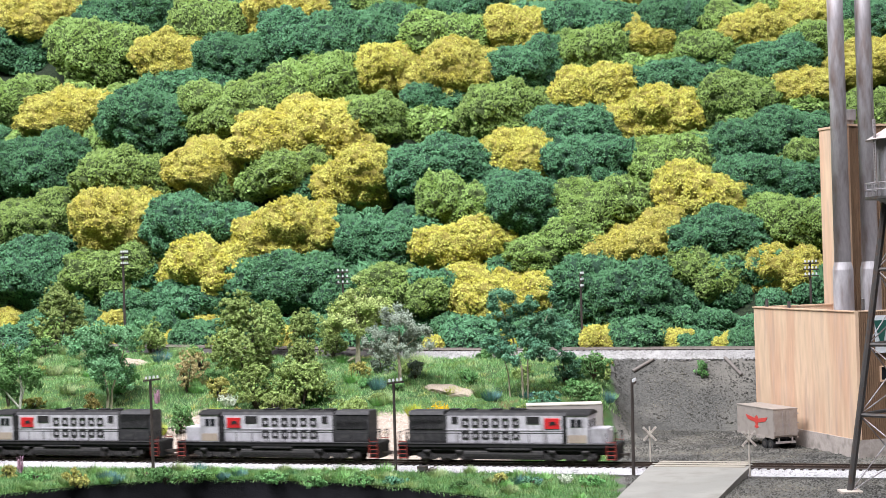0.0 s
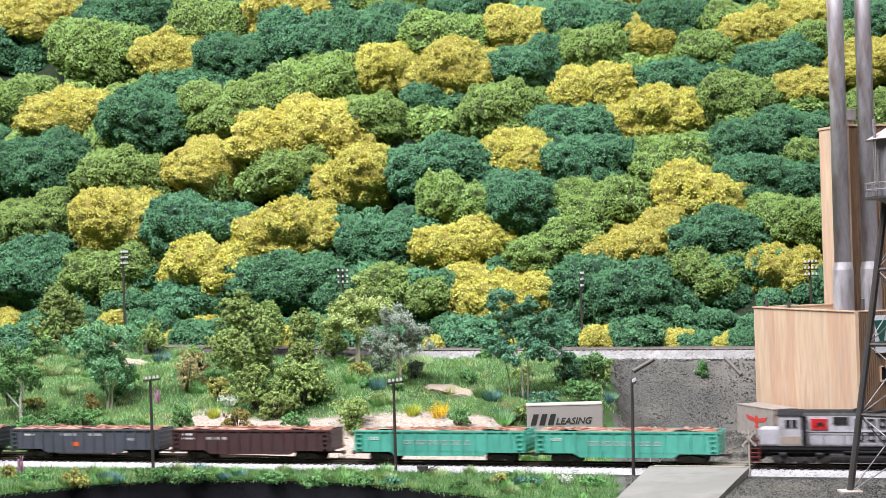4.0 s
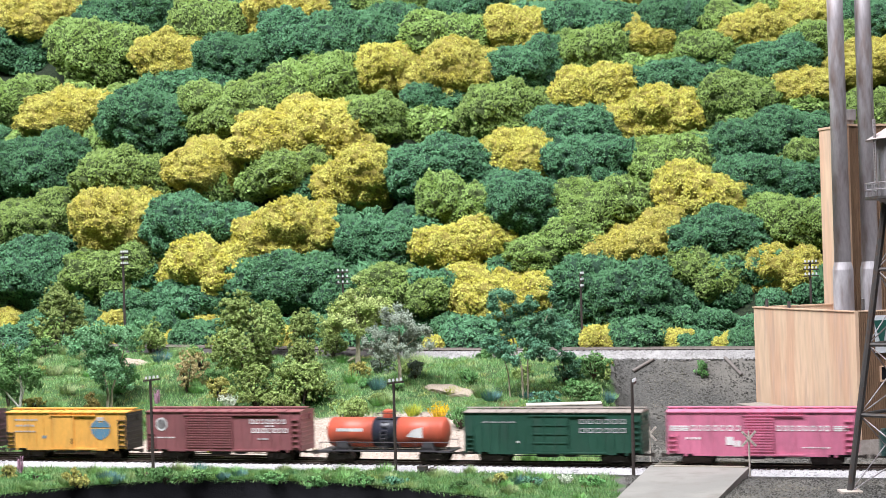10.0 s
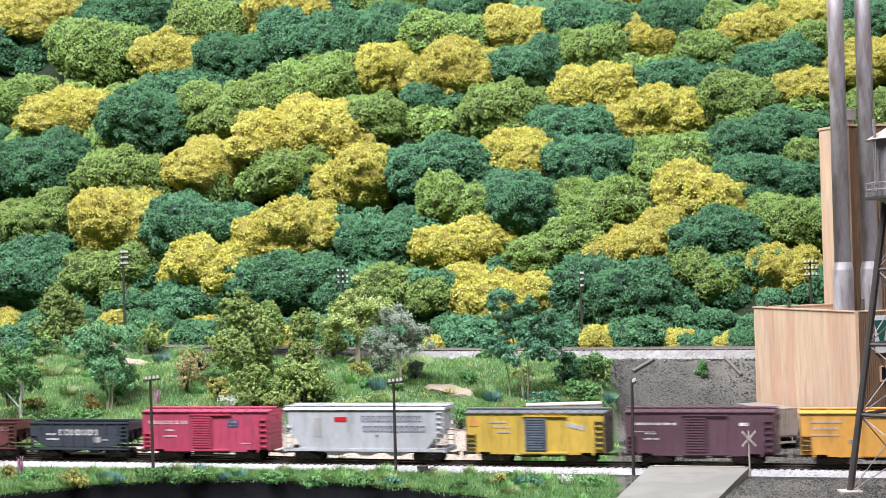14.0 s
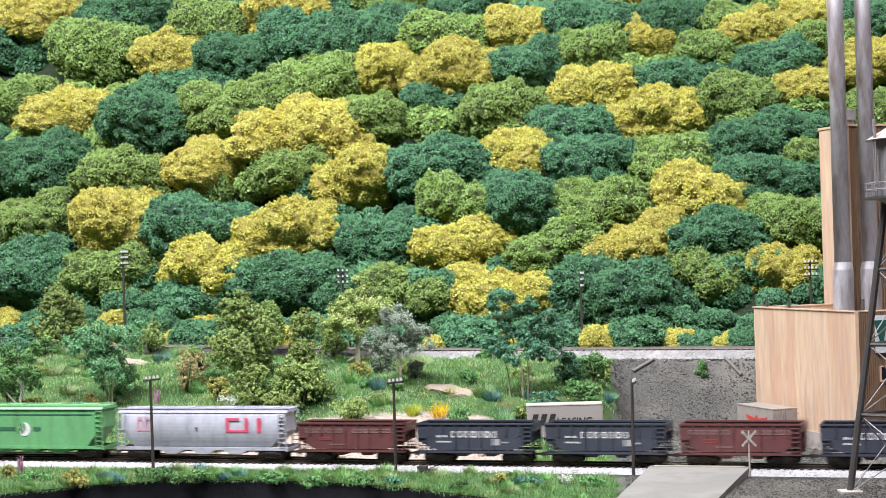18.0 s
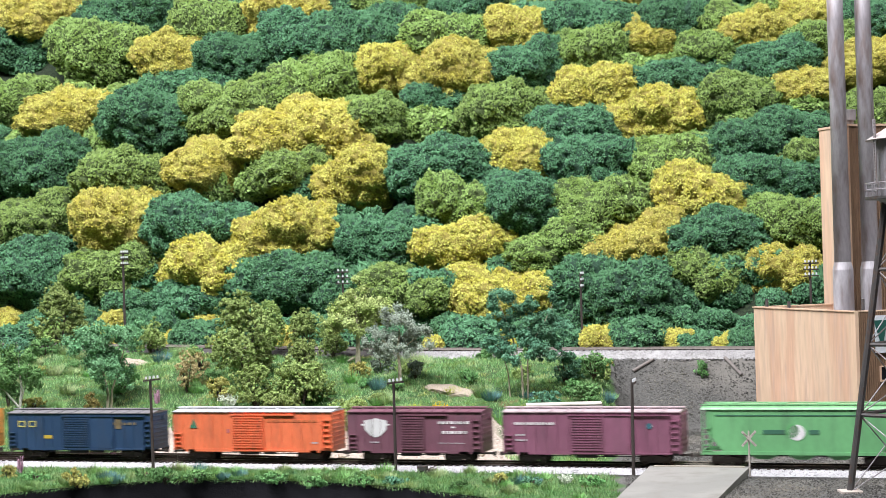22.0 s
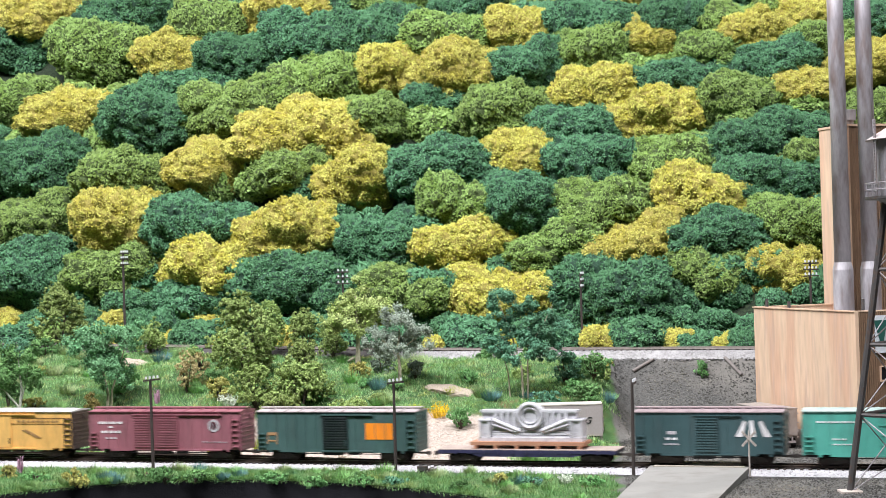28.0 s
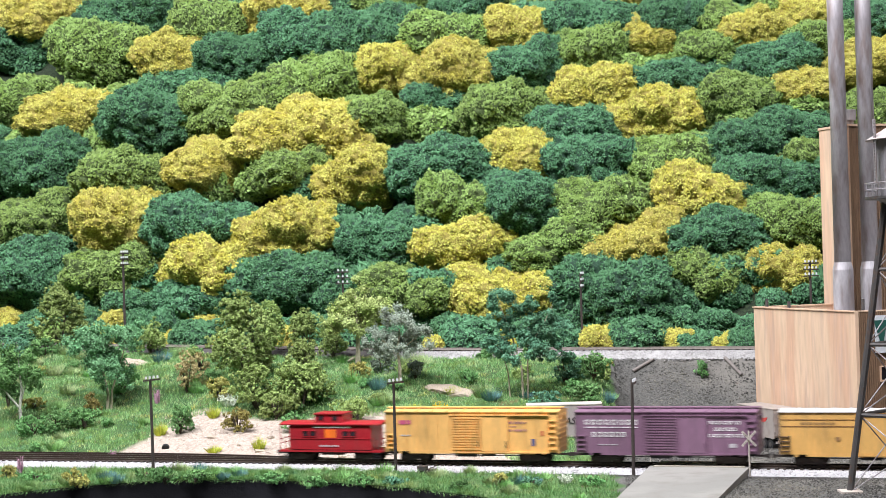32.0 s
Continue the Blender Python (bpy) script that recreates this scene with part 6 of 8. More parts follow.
def hopper(c0, c1, colour, label, text=(), top=0.0385, load=None):
    L, half = c1 - c0, (c1 - c0) / 2
    car = thing("hopper_car", pose(0, 0, 0), label, "hopper wagon", "wagons of the freight train")
    main = paint("car_paint", muted(colour))
    w = HALF - 0.0008
    mid = 0.016
    bm = bmesh.new()
    for s in (-1, 1):
        y = s * w
        slab(bm, [(-half, top), (half, top), (half, top - 0.0165), (half - 0.0150, mid - 0.0015), (half - 0.020, mid - 0.0030), (-half + 0.020, mid - 0.0030), (-half + 0.0150, mid - 0.0015), (-half, top - 0.0165)], y - 0.0005, y + 0.0005)
        box(bm, -half - 0.0005, half + 0.0005, y - 0.0014, y + 0.0014, top - 0.0012, top + 0.0004)
        box(bm, s * half - 0.0006, s * half + 0.0006, -w, w, top - 0.008, top + 0.0003)
        box(bm, -half, half, y - 0.0008, y + 0.0008, 0.0098, 0.0122)
        slab(bm, [(s * half, top - 0.008), (s * (half - 0.030), 0.012), (s * (half - 0.031), 0.012), (s * (half - 0.001), top - 0.008)], -w, w)
    for i in range(1, 9):
        x = -half + L * i / 9
        both_sides(bm, x - 0.0006, x + 0.0006, mid - 0.002 if abs(x) < half - 0.028 else top - 0.012, top - 0.001, w + 0.0004, 0.0010)
    part("body", bm, main, car)
    bm = bmesh.new()
    for s in (-1, 1):
        slab(bm, [(s * 0.002, mid), (s * 0.032, mid), (s * 0.019, 0.0062), (s * 0.010, 0.0062)], -0.0125, 0.0125)
    part("hopper_bay", bm, main, car)
    bm = bmesh.new()
    for s in (-1, 1):
        for y in (-w, w, -0.006, 0.006):
            rod(bm, (s * (half - 0.0012), y, 0.011), (s * (half - 0.0012), y, top - 0.006), 0.0007, n=6)
        rod(bm, (s * (half - 0.014), -w, 0.0115), (s * (half - 0.014), -w, mid + 0.010), 0.0006, n=6)
    part("end_frame", bm, main, car)
    ladder(half - 0.0050, 0.0075, 0.0135, top - 0.004, 6, w + 0.0004, main, car)
    ladder(-half + 0.0050, 0.0075, 0.0135, top - 0.014, 4, w + 0.0004, main, car)
    bm = bmesh.new()
    bmesh.ops.create_grid(bm, x_segments=20, y_segments=6, size=1.0, matrix=Matrix.LocRotScale((0, 0, top - 0.007), None, (half - 0.002, w - 0.001, 1)))
    part("hopper_floor", bm, P_BLACK, car)
    part("underframe", boxes((-half + 0.002, half - 0.002, -0.003, 0.003, 0.0076, 0.0105)), P_BLACK, car)
    add_truck(car, half - 0.0185)
    add_truck(car, -half + 0.0185)
    add_couplers(car, half)
    if text:
        letters(car, text, w + 0.0006, L)
    return register(car, c0, c1)


def covered_hopper(c0, c1, colour, label, text=(), top=0.0535, rounded=0.0, roof=None, ribs=0):
    """Side bulges are made by rounding the section; the slope sheets show at both ends."""
    L, half = c1 - c0, (c1 - c0) / 2
    car = thing("covered_hopper", pose(0, 0, 0), label, "covered hopper", "wagons of the freight train")
    main = paint("car_paint", muted(colour))
    roof_m = main if roof is None else paint("roof_paint", roof)
    sill = 0.0128
    ee = top - 0.0035
    body_half = half - 0.0105
    n = 10
    sect = []
    for i in range(n + 1):
        z = sill + (ee - sill) * i / n
        q = (2 * i / n - 1)
        sect.append((-(HALF - 0.0008 - rounded * q * q), z))
    sect += [(-y, z) for y, z in reversed(sect)]
    bm = bmesh.new()
    prism(bm, sect, -half + 0.004, half - 0.004)
    for s in (-1, 1):
        a, b = Vector((s * (half - 0.004), 0, ee - 0.020)), Vector((s * (half - 0.0195), 0, sill))
        out = bmesh.ops.bisect_plane(bm, geom=bm.verts[:] + bm.edges[:] + bm.faces[:], plane_co=a, plane_no=Vector((s * (a.z - b.z), 0, -abs(a.x - b.x))), clear_outer=True)
        bmesh.ops.holes_fill(bm, edges=[g for g in out["geom_cut"] if isinstance(g, bmesh.types.BMEdge)])
    bmesh.ops.recalc_face_normals(bm, faces=bm.faces[:])
    part("body", bm, main, car, smooth=False)
    bm = bmesh.new()
    prism(bm, [(-HALF - 0.0003 + rounded, ee - 0.0004), (-HALF + 0.0009 + rounded, ee + 0.0012), (-0.008, top - 0.0006), (0.008, top - 0.0006), (HALF - 0.0009 - rounded, ee + 0.0012), (HALF + 0.0003 - rounded, ee - 0.0004)], -half, half)
    part("roof", bm, roof_m, car)
    bm = boxes((-half - 0.001, half + 0.001, -0.0125, -0.0095, top - 0.0002, top + 0.0006), (-half - 0.001, half + 0.001, 0.0095, 0.0125, top - 0.0002, top + 0.0006))
    part("running_board", bm, roof_m, car)
    for k in range(4):
        x = -half + L * (k + 0.5) / 4
        part("hatch", boxes((x - 0.009, x + 0.009, -0.0045, 0.0045, top - 0.0008, top + 0.0008), bevel=0.0003), roof_m, car)
    bm = bmesh.new()
    for s in (-1, 1):
        y = s * (HALF - 0.0012)
        box(bm, -half, half, y - 0.0011, y + 0.0011, 0.0105, sill + 0.0006)
        box(bm, s * half - 0.0009, s * half + 0.0009, -HALF, HALF, 0.0098, 0.0135)
        for x in (half - 0.0008, half - 0.0085):
            rod(bm, (s * x, -HALF + 0.001, 0.011), (s * x, -HALF + 0.001, ee), 0.0007, n=6)
            rod(bm, (s * x, HALF - 0.001, 0.011), (s * x, HALF - 0.001, ee), 0.0007, n=6)
    for i in range(ribs):
        x = -body_half + 2 * body_half * (i + 0.5) / ribs
        both_sides(bm, x * 0.86 - 0.0004, x * 0.86 + 0.0004, sill, ee, HALF - 0.0008, 0.0010)
    part("side_sill", bm, main, car)
    ladder(half - 0.0046, 0.0075, 0.014, ee - 0.003, 8, HALF - 0.001, main, car)
    ladder(-half + 0.0046, 0.0075, 0.014, ee - 0.018, 5, HALF - 0.001, main, car)
    for k in (-1, 0, 1):
        x = k * L * 0.19
        part("discharge_gate", slab(bmesh.new(), [(x - 0.019, sill), (x + 0.019, sill), (x + 0.0055, 0.0058), (x - 0.0055, 0.0058)], -0.012, 0.012), main, car)
    part("underframe", boxes((-half + 0.002, half - 0.002, -0.003, 0.003, 0.0076, 0.0105)), P_BLACK, car)
    add_truck(car, half - 0.0215)
    add_truck(car, -half + 0.0215)
    add_couplers(car, half)
    if text:
        letters(car, text, HALF - 0.0007, L)
    return register(car, c0, c1)


def tank_car(c0, c1, label, bands, r=0.0150, zc=0.0300, half_tank=None, text=(), frame_m=None, straps=True, dome=None):
    """bands: (from, to, material) along the tank."""
    L, half = c1 - c0, (c1 - c0) / 2
    ht = half_tank or half - 0.004
    car = thing("tank_car", pose(0, 0, 0), label, "tank wagon", "wagons of the freight train")
    for a, b, m_ in bands:
        bm = bmesh.new()
        rod(bm, (a * ht, 0, zc), (b * ht, 0, zc), r, n=36)
        for s, q in ((-1, a), (1, b)):
            if abs(q) > 0.99:
                g = bmesh.ops.create_uvsphere(bm, u_segments=36, v_segments=14, radius=1.0, matrix=Matrix.LocRotScale((s * ht, 0, zc), Euler((0, math.pi / 2, 0)), (r, r, 0.0055)))
        part("tank_shell", bm, m_, car, smooth=True)
    fm = frame_m or P_BLACK
    bm = boxes((-half + 0.002, half - 0.002, -0.0035, 0.0035, 0.0085, 0.0115), (-half, -half + 0.012, -HALF, HALF, 0.0098, 0.0114), (half - 0.012, half, -HALF, HALF, 0.0098, 0.0114))
    if straps:
        for s in (-1, 1):
            box(bm, -half + 0.004, half - 0.004, s * (HALF - 0.002) - 0.0014, s * (HALF - 0.002) + 0.0014, 0.0104, 0.0114)
    for s in (-1, 1):
        slab(bm, [(s * (ht - 0.020), 0.011), (s * (ht - 0.006), 0.011), (s * (ht - 0.008), zc - r * 0.55), (s * (ht - 0.018), zc - r * 0.55)], -r * 0.92, r * 0.92)
    part("frame", bm, fm, car)
    bm = bmesh.new()
    for y in (-HALF + 0.001, HALF - 0.001):
        rod(bm, (-half + 0.002, y, 0.0195), (half - 0.002, y, 0.0195), 0.00045, n=5)
        for i in range(9):
            x = -half + 0.002 + (L - 0.004) * i / 8
            rod(bm, (x, y, 0.0105), (x, y, 0.0195), 0.00045, n=5)
    if straps:
        part("handrail", bm, fm, car)
    else:
        bm.free()
    bm = bmesh.new()
    if dome:
        rod(bm, (0, 0, zc + r - 0.002), (0, 0, zc + r + 0.0062), 0.0052, n=20)
        rod(bm, (0, 0, zc + r + 0.0062), (0, 0, zc + r + 0.0080), 0.0046, 0.002, n=20)
        part("dome", bm, dome, car)
    else:
        rod(bm, (0, 0, zc + r - 0.001), (0, 0, zc + r + 0.0038), 0.0042, n=16)
        part("dome", bm, fm, car)
    bm = boxes((-0.0095, 0.0095, -0.0080, -0.0055, zc + r * 0.93, zc + r * 0.93 + 0.0007), (-0.0095, 0.0095, 0.0055, 0.0080, zc + r * 0.93, zc + r * 0.93 + 0.0007))
    for x in (-0.009, 0.009):
        for y in (-0.0075, 0.0075):
            rod(bm, (x, y, zc + r * 0.93), (x, y, zc + r + 0.0045), 0.0004, n=5)
    for y in (-0.0075, 0.0075):
        rod(bm, (-0.009, y, zc + r + 0.0045), (0.009, y, zc + r + 0.0045), 0.0004, n=5)
    part("walkway", bm, fm, car)
    bm = bmesh.new()
    for k in range(9):
        z = 0.011 + (zc + r - 0.011) * k / 8
        yy = -math.sqrt(max(0.0, r * r - (z - zc) ** 2)) - 0.0012 if z > zc else -r - 0.0012
        box(bm, -0.0030, 0.0030, yy - 0.0004, yy + 0.0004, z - 0.0004, z + 0.0004)
        box(bm, -0.0030, 0.0030, -yy - 0.0004, -yy + 0.0004, z - 0.0004, z + 0.0004)
    for x in (-0.003, 0.003):
        for s in (-1, 1):
            rod(bm, (x, s * (r + 0.0012), 0.011), (x, s * (r + 0.0012), zc), 0.0004, n=5)
            rod(bm, (x, s * (r + 0.0012), zc), (x, s * r * 0.5, zc + r * 0.93), 0.0004, n=5)
    part("ladder", bm, fm, car)
    add_truck(car, half - 0.0210)
    add_truck(car, -half + 0.0210)
    add_couplers(car, half)
    if text:
        letters(car, text, r - 0.0002, L)
    return register(car, c0, c1)




def flat_car(c0, c1, label):
    L, half = c1 - c0, (c1 - c0) / 2
    car = thing("flat_car", pose(0, 0, 0), label, "flat wagon", "wagons of the freight train")
    blue = paint("flat_car_blue", (0.035, 0.035, 0.085))
    bm = boxes((-half, half, -HALF, HALF, 0.0098, 0.0128))
    for s in (-1, 1):
        slab(bm, [(-half + 0.03, 0.010), (half - 0.03, 0.010), (half - 0.042, 0.0066), (-half + 0.042, 0.0066)], s * (HALF - 0.001) - 0.0006, s * (HALF - 0.001) + 0.0006)
    for i in range(13):
        x = -half + 0.004 + (L - 0.008) * i / 12
        both_sides(bm, x - 0.0010, x + 0.0010, 0.0092, 0.0126, HALF, 0.0012)
    part("body", bm, blue, car)
    board = mesh_of("deck_board", boxes((0.0002, L / 44, -HALF, HALF, 0.0129, 0.0137)), P_DECK)
    for i in range(44):
        part("plank", board, None, car, m=pose(-half + L * i / 44, 0, RNG.uniform(-0.00015, 0.00015)))
    pal = mat("pallet_timber", (0.40, 0.20, 0.12), 0.85, 0.2, 60, 700, 0.2)
    bm = boxes((-0.057, 0.057, -0.0140, 0.0140, 0.0172, 0.0205))
    for i in range(6):
        x = -0.052 + 0.0208 * i
        box(bm, x - 0.0015, x + 0.0015, -0.0140, 0.0140, 0.0138, 0.0173)
    part("pallet", bm, pal, car, "reddish timber pallet under the load")
    stone = mat("silver_casting", (0.58, 0.57, 0.60), 0.55, 0.15, 60, 700, 0.1, metal=0.1, stain=(0.38, 0.37, 0.42))
    zb = 0.0205
    bm = boxes((-0.0520, 0.0525, -0.0095, 0.0095, zb, zb + 0.0040), (-0.0490, 0.0450, -0.0050, 0.0050, zb + 0.0040, zb + 0.0276), (-0.0505, 0.0465, -0.0068, 0.0068, zb + 0.0275, zb + 0.0300), bevel=0.0003)
    for x0, x1 in ((-0.0520, -0.0390), (0.0390, 0.0525)):
        box(bm, x0 + 0.0010, x1 - 0.0010, -0.0088, 0.0088, zb + 0.0040, zb + 0.0196)
        box(bm, x0, x1, -0.0100, 0.0100, zb + 0.0195, zb + 0.0213, bevel=0.0003)
        for x in (x0 + 0.0022, x1 - 0.0022):
            box(bm, x - 0.0011, x + 0.0011, -0.0098, 0.0098, zb + 0.0040, zb + 0.0196)
    for k in range(3):
        box(bm, -0.0385, 0.0385, -0.0086 + 0.0008 * k, 0.0070, zb + 0.0040 + 0.0022 * k, zb + 0.0056 + 0.0022 * k)
    for s in (-1, 1):
        for x in (0.0165, 0.0225, 0.0290, 0.0350):
            box(bm, s * x - 0.0016, s * x + 0.0016, -0.0070, 0.0060, zb + 0.0110, zb + 0.0276)
        for x0, z0, x1, z1, q in ((0.0110, 0.0100, 0.0370, 0.0205, 0.0019), (0.0140, 0.0088, 0.0385, 0.0165, 0.0012)):
            rod(bm, (s * x0, -0.0080, zb + z0), (s * x1, -0.0080, zb + z1), q, n=8)
    for radius, tube in ((0.0114, 0.0023), (0.0076, 0.0013)):
        for i in range(24):
            a, b = 6.2832 * i / 24, 6.2832 * (i + 1) / 24
            rod(bm, (radius * math.cos(a), -0.0078, zb + 0.0245 + radius * math.sin(a)), (radius * math.cos(b), -0.0078, zb + 0.0245 + radius * math.sin(b)), tube, n=8)
    rod(bm, (0, -0.0070, zb + 0.0245), (0, 0.0062, zb + 0.0245), 0.0118, n=28)
    bmesh.ops.translate(bm, verts=bm.verts[:], vec=(0.0025, 0, 0))
    part("clock_pediment", bm, stone, car, "silver ornamental pediment with a round boss and scrolls")
    part("underframe", boxes((-half + 0.002, half - 0.002, -0.003, 0.003, 0.0072, 0.0099)), P_BLACK, car)
    add_truck(car, half - 0.0230)
    add_truck(car, -half + 0.0230)
    add_couplers(car, half)
    return register(car, c0, c1)


def caboose(c0, c1, label):
    L, half = c1 - c0, (c1 - c0) / 2
    car = thing("caboose", pose(0, 0, 0), label, "caboose", "wagons of the freight train")
    red = paint("caboose_red", (0.38, 0.018, 0.028), 0.4)
    dark = paint("caboose_window", (0.03, 0.02, 0.025), 0.25)
    bh = half - 0.0115
    w = HALF - 0.001
    bm = boxes((-bh, bh, -w, w, 0.0120, 0.0370))
    both_sides(bm, -bh, bh, 0.0225, 0.0233, w, 0.0004)
    for i in range(22):
        x = -bh + 2 * bh * i / 21
        both_sides(bm, x - 0.0002, x + 0.0002, 0.0125, 0.0365, w, 0.0002)
    part("body", bm, red, car)
    bm = bmesh.new()
    prism(bm, [(-w - 0.0015, 0.0365), (-w - 0.0015, 0.0374), (-0.009, 0.0392), (0.009, 0.0392), (w + 0.0015, 0.0374), (w + 0.0015, 0.0365)], -half + 0.001, half - 0.001)
    part("roof", bm, red, car)
    bm = boxes((-0.0175, 0.0125, -0.0125, 0.0125, 0.0385, 0.0465), (-0.0185, 0.0135, -0.0135, 0.0135, 0.0465, 0.0478), bevel=0.0003)
    cup = part("cupola", bm, red, car)
    for x in (-0.011, 0.004):
        bm = bmesh.new()
        both_sides(bm, x - 0.0028, x + 0.0028, 0.0408, 0.0448, 0.0125, 0.0004)
        part("window", bm, dark, cup)
    for x in (-0.0265, -0.0185, 0.0165, 0.0245):
        bm = bmesh.new()
        both_sides(bm, x - 0.0027, x + 0.0027, 0.0255, 0.0303, w, 0.0005)
        wd = part("window", bm, dark, car)
        bm = bmesh.new()
        both_sides(bm, x - 0.0033, x + 0.0033, 0.0303, 0.0309, w, 0.0008)
        both_sides(bm, x - 0.0033, x + 0.0033, 0.0249, 0.0255, w, 0.0008)
        part("window_frame", bm, red, wd)
    bm = boxes((-half, half, -w, w, 0.0095, 0.0112))
    for s in (-1, 1):
        for y in (-w + 0.001, w - 0.001):
            rod(bm, (s * (half - 0.001), y, 0.011), (s * (half - 0.001), y, 0.037), 0.0005, n=5)
            rod(bm, (s * (half - 0.006), y, 0.011), (s * (half - 0.006), y, 0.022), 0.0004, n=5)
        for z in (0.018, 0.0225):
            rod(bm, (s * (half - 0.001), -w + 0.001, z), (s * (half - 0.001), w - 0.001, z), 0.0005, n=5)
    part("platform", bm, red, car)
    bm = bmesh.new()
    for s in (-1, 1):
        for k in range(3):
            box(bm, s * (half - 0.0060) - 0.004, s * (half - 0.0060) + 0.004, -w - 0.0005, -w + 0.004, 0.0035 + 0.0022 * k, 0.0041 + 0.0022 * k)
            box(bm, s * (half - 0.0060) - 0.004, s * (half - 0.0060) + 0.004, w - 0.004, w + 0.0005, 0.0035 + 0.0022 * k, 0.0041 + 0.0022 * k)
    part("steps", bm, P_BLACK, car)
    rodm = bmesh.new()
    rod(rodm, (0.022, 0.004, 0.038), (0.022, 0.004, 0.0455), 0.0012, n=8)
    part("stovepipe", rodm, P_BLACK, car)
    part("underframe", boxes((-half + 0.002, half - 0.002, -0.004, 0.004, 0.0070, 0.0096), (-0.012, 0.012, -0.011, -0.004, 0.0062, 0.0118)), P_BLACK, car)
    add_truck(car, half - 0.0190, 0.018)
    add_truck(car, -half + 0.0190, 0.018)
    add_couplers(car, half)
    orange = paint("orange_panel", (0.85, 0.17, 0.02))
    letters(car, [(orange, "b", -0.10, 0.12, 0.0240, 0.0320), (P_WHITE, "w", -0.32, 0.42, 0.0336, 0.0352, 12), (P_GREYW, "w", -0.20, 0.18, 0.0150, 0.0164, 6)], w + 0.0002, L)
    return register(car, c0, c1)


L_GREY = mat("weathered_white_hood", (0.52, 0.50, 0.54), 0.6, 0.22, 55, 700, 0.05, stain=(0.20, 0.18, 0.185), stretch=(1, 1, 0.3))
L_DARK = mat("sooty_grille", (0.030, 0.029, 0.032), 0.75, 0.25, 60, 700, 0.1, stain=(0.075, 0.070, 0.070))
L_BLACK = mat("sooty_black", (0.009, 0.0085, 0.010), 0.85, 0.25, 60, 800, 0.1, stain=(0.030, 0.026, 0.024))
L_RED = paint("flag_red", (0.62, 0.02, 0.025))
L_RAILS = paint("safety_red_rail", (0.28, 0.035, 0.025))
L_TRUCK = mat("dusty_truck_casting", (0.028, 0.026, 0.027), 0.8, 0.3, 120, 900, 0.2, stain=(0.075, 0.066, 0.060))
L_GLASS = mat("cab_glass", (0.02, 0.022, 0.025), 0.12, 0.05, 30, 400, 0.0)
L_TAN = paint("dusty_cab_side", (0.42, 0.34, 0.28))


def pair(name, patch, y, t, material, parent):
    """The same raised patch on both flanks, each a part of its own."""
    x0, x1, z0, z1 = patch
    part(name, boxes((x0, x1, -y - t, -y + 0.0002, z0, z1)), material, parent)
    part(name, boxes((x0, x1, y - 0.0002, y + t, z0, z1)), material, parent)


def six_wheel_truck():
    """Side frames with three journal boxes, springs and brake cylinders."""
    bm = bmesh.new()
    for s in (-1, 1):
        y = s * 0.0132
        o = [(-0.0270, 0.0088), (-0.0255, 0.0104), (-0.0130, 0.0104), (-0.0105, 0.0086), (0.0105, 0.0086), (0.0130, 0.0104), (0.0255, 0.0104), (0.0270, 0.0088), (0.0270, 0.0058), (0.0240, 0.0050), (0.0165, 0.0050), (0.0130, 0.0032), (0.0080, 0.0032), (0.0045, 0.0050), (-0.0045, 0.0050), (-0.0080, 0.0032), (-0.0130, 0.0032), (-0.0165, 0.0050), (-0.0240, 0.0050), (-0.0270, 0.0058)]
        slab(bm, o, y - 0.0010, y + 0.0010)
        for x in (-0.0205, 0.0, 0.0205):
            box(bm, x - 0.0026, x + 0.0026, y - 0.0020, y + 0.0020, 0.0034, 0.0078)
            rod(bm, (x, y - 0.0026, 0.0055), (x, y + 0.0026, 0.0055), 0.0014, n=10)
        for x in (-0.0118, -0.0088, 0.0088, 0.0118):
            rod(bm, (x, y + s * 0.0014, 0.0038), (x, y + s * 0.0014, 0.0082), 0.0011, n=8)
        for x in (-0.0165, 0.0165):
            rod(bm, (x - 0.003, y + s * 0.0016, 0.0112), (x + 0.003, y + s * 0.0016, 0.0112), 0.0017, n=10)
    box(bm, -0.0260, 0.0260, -0.0125, 0.0125, 0.0068, 0.0092)
    return bm


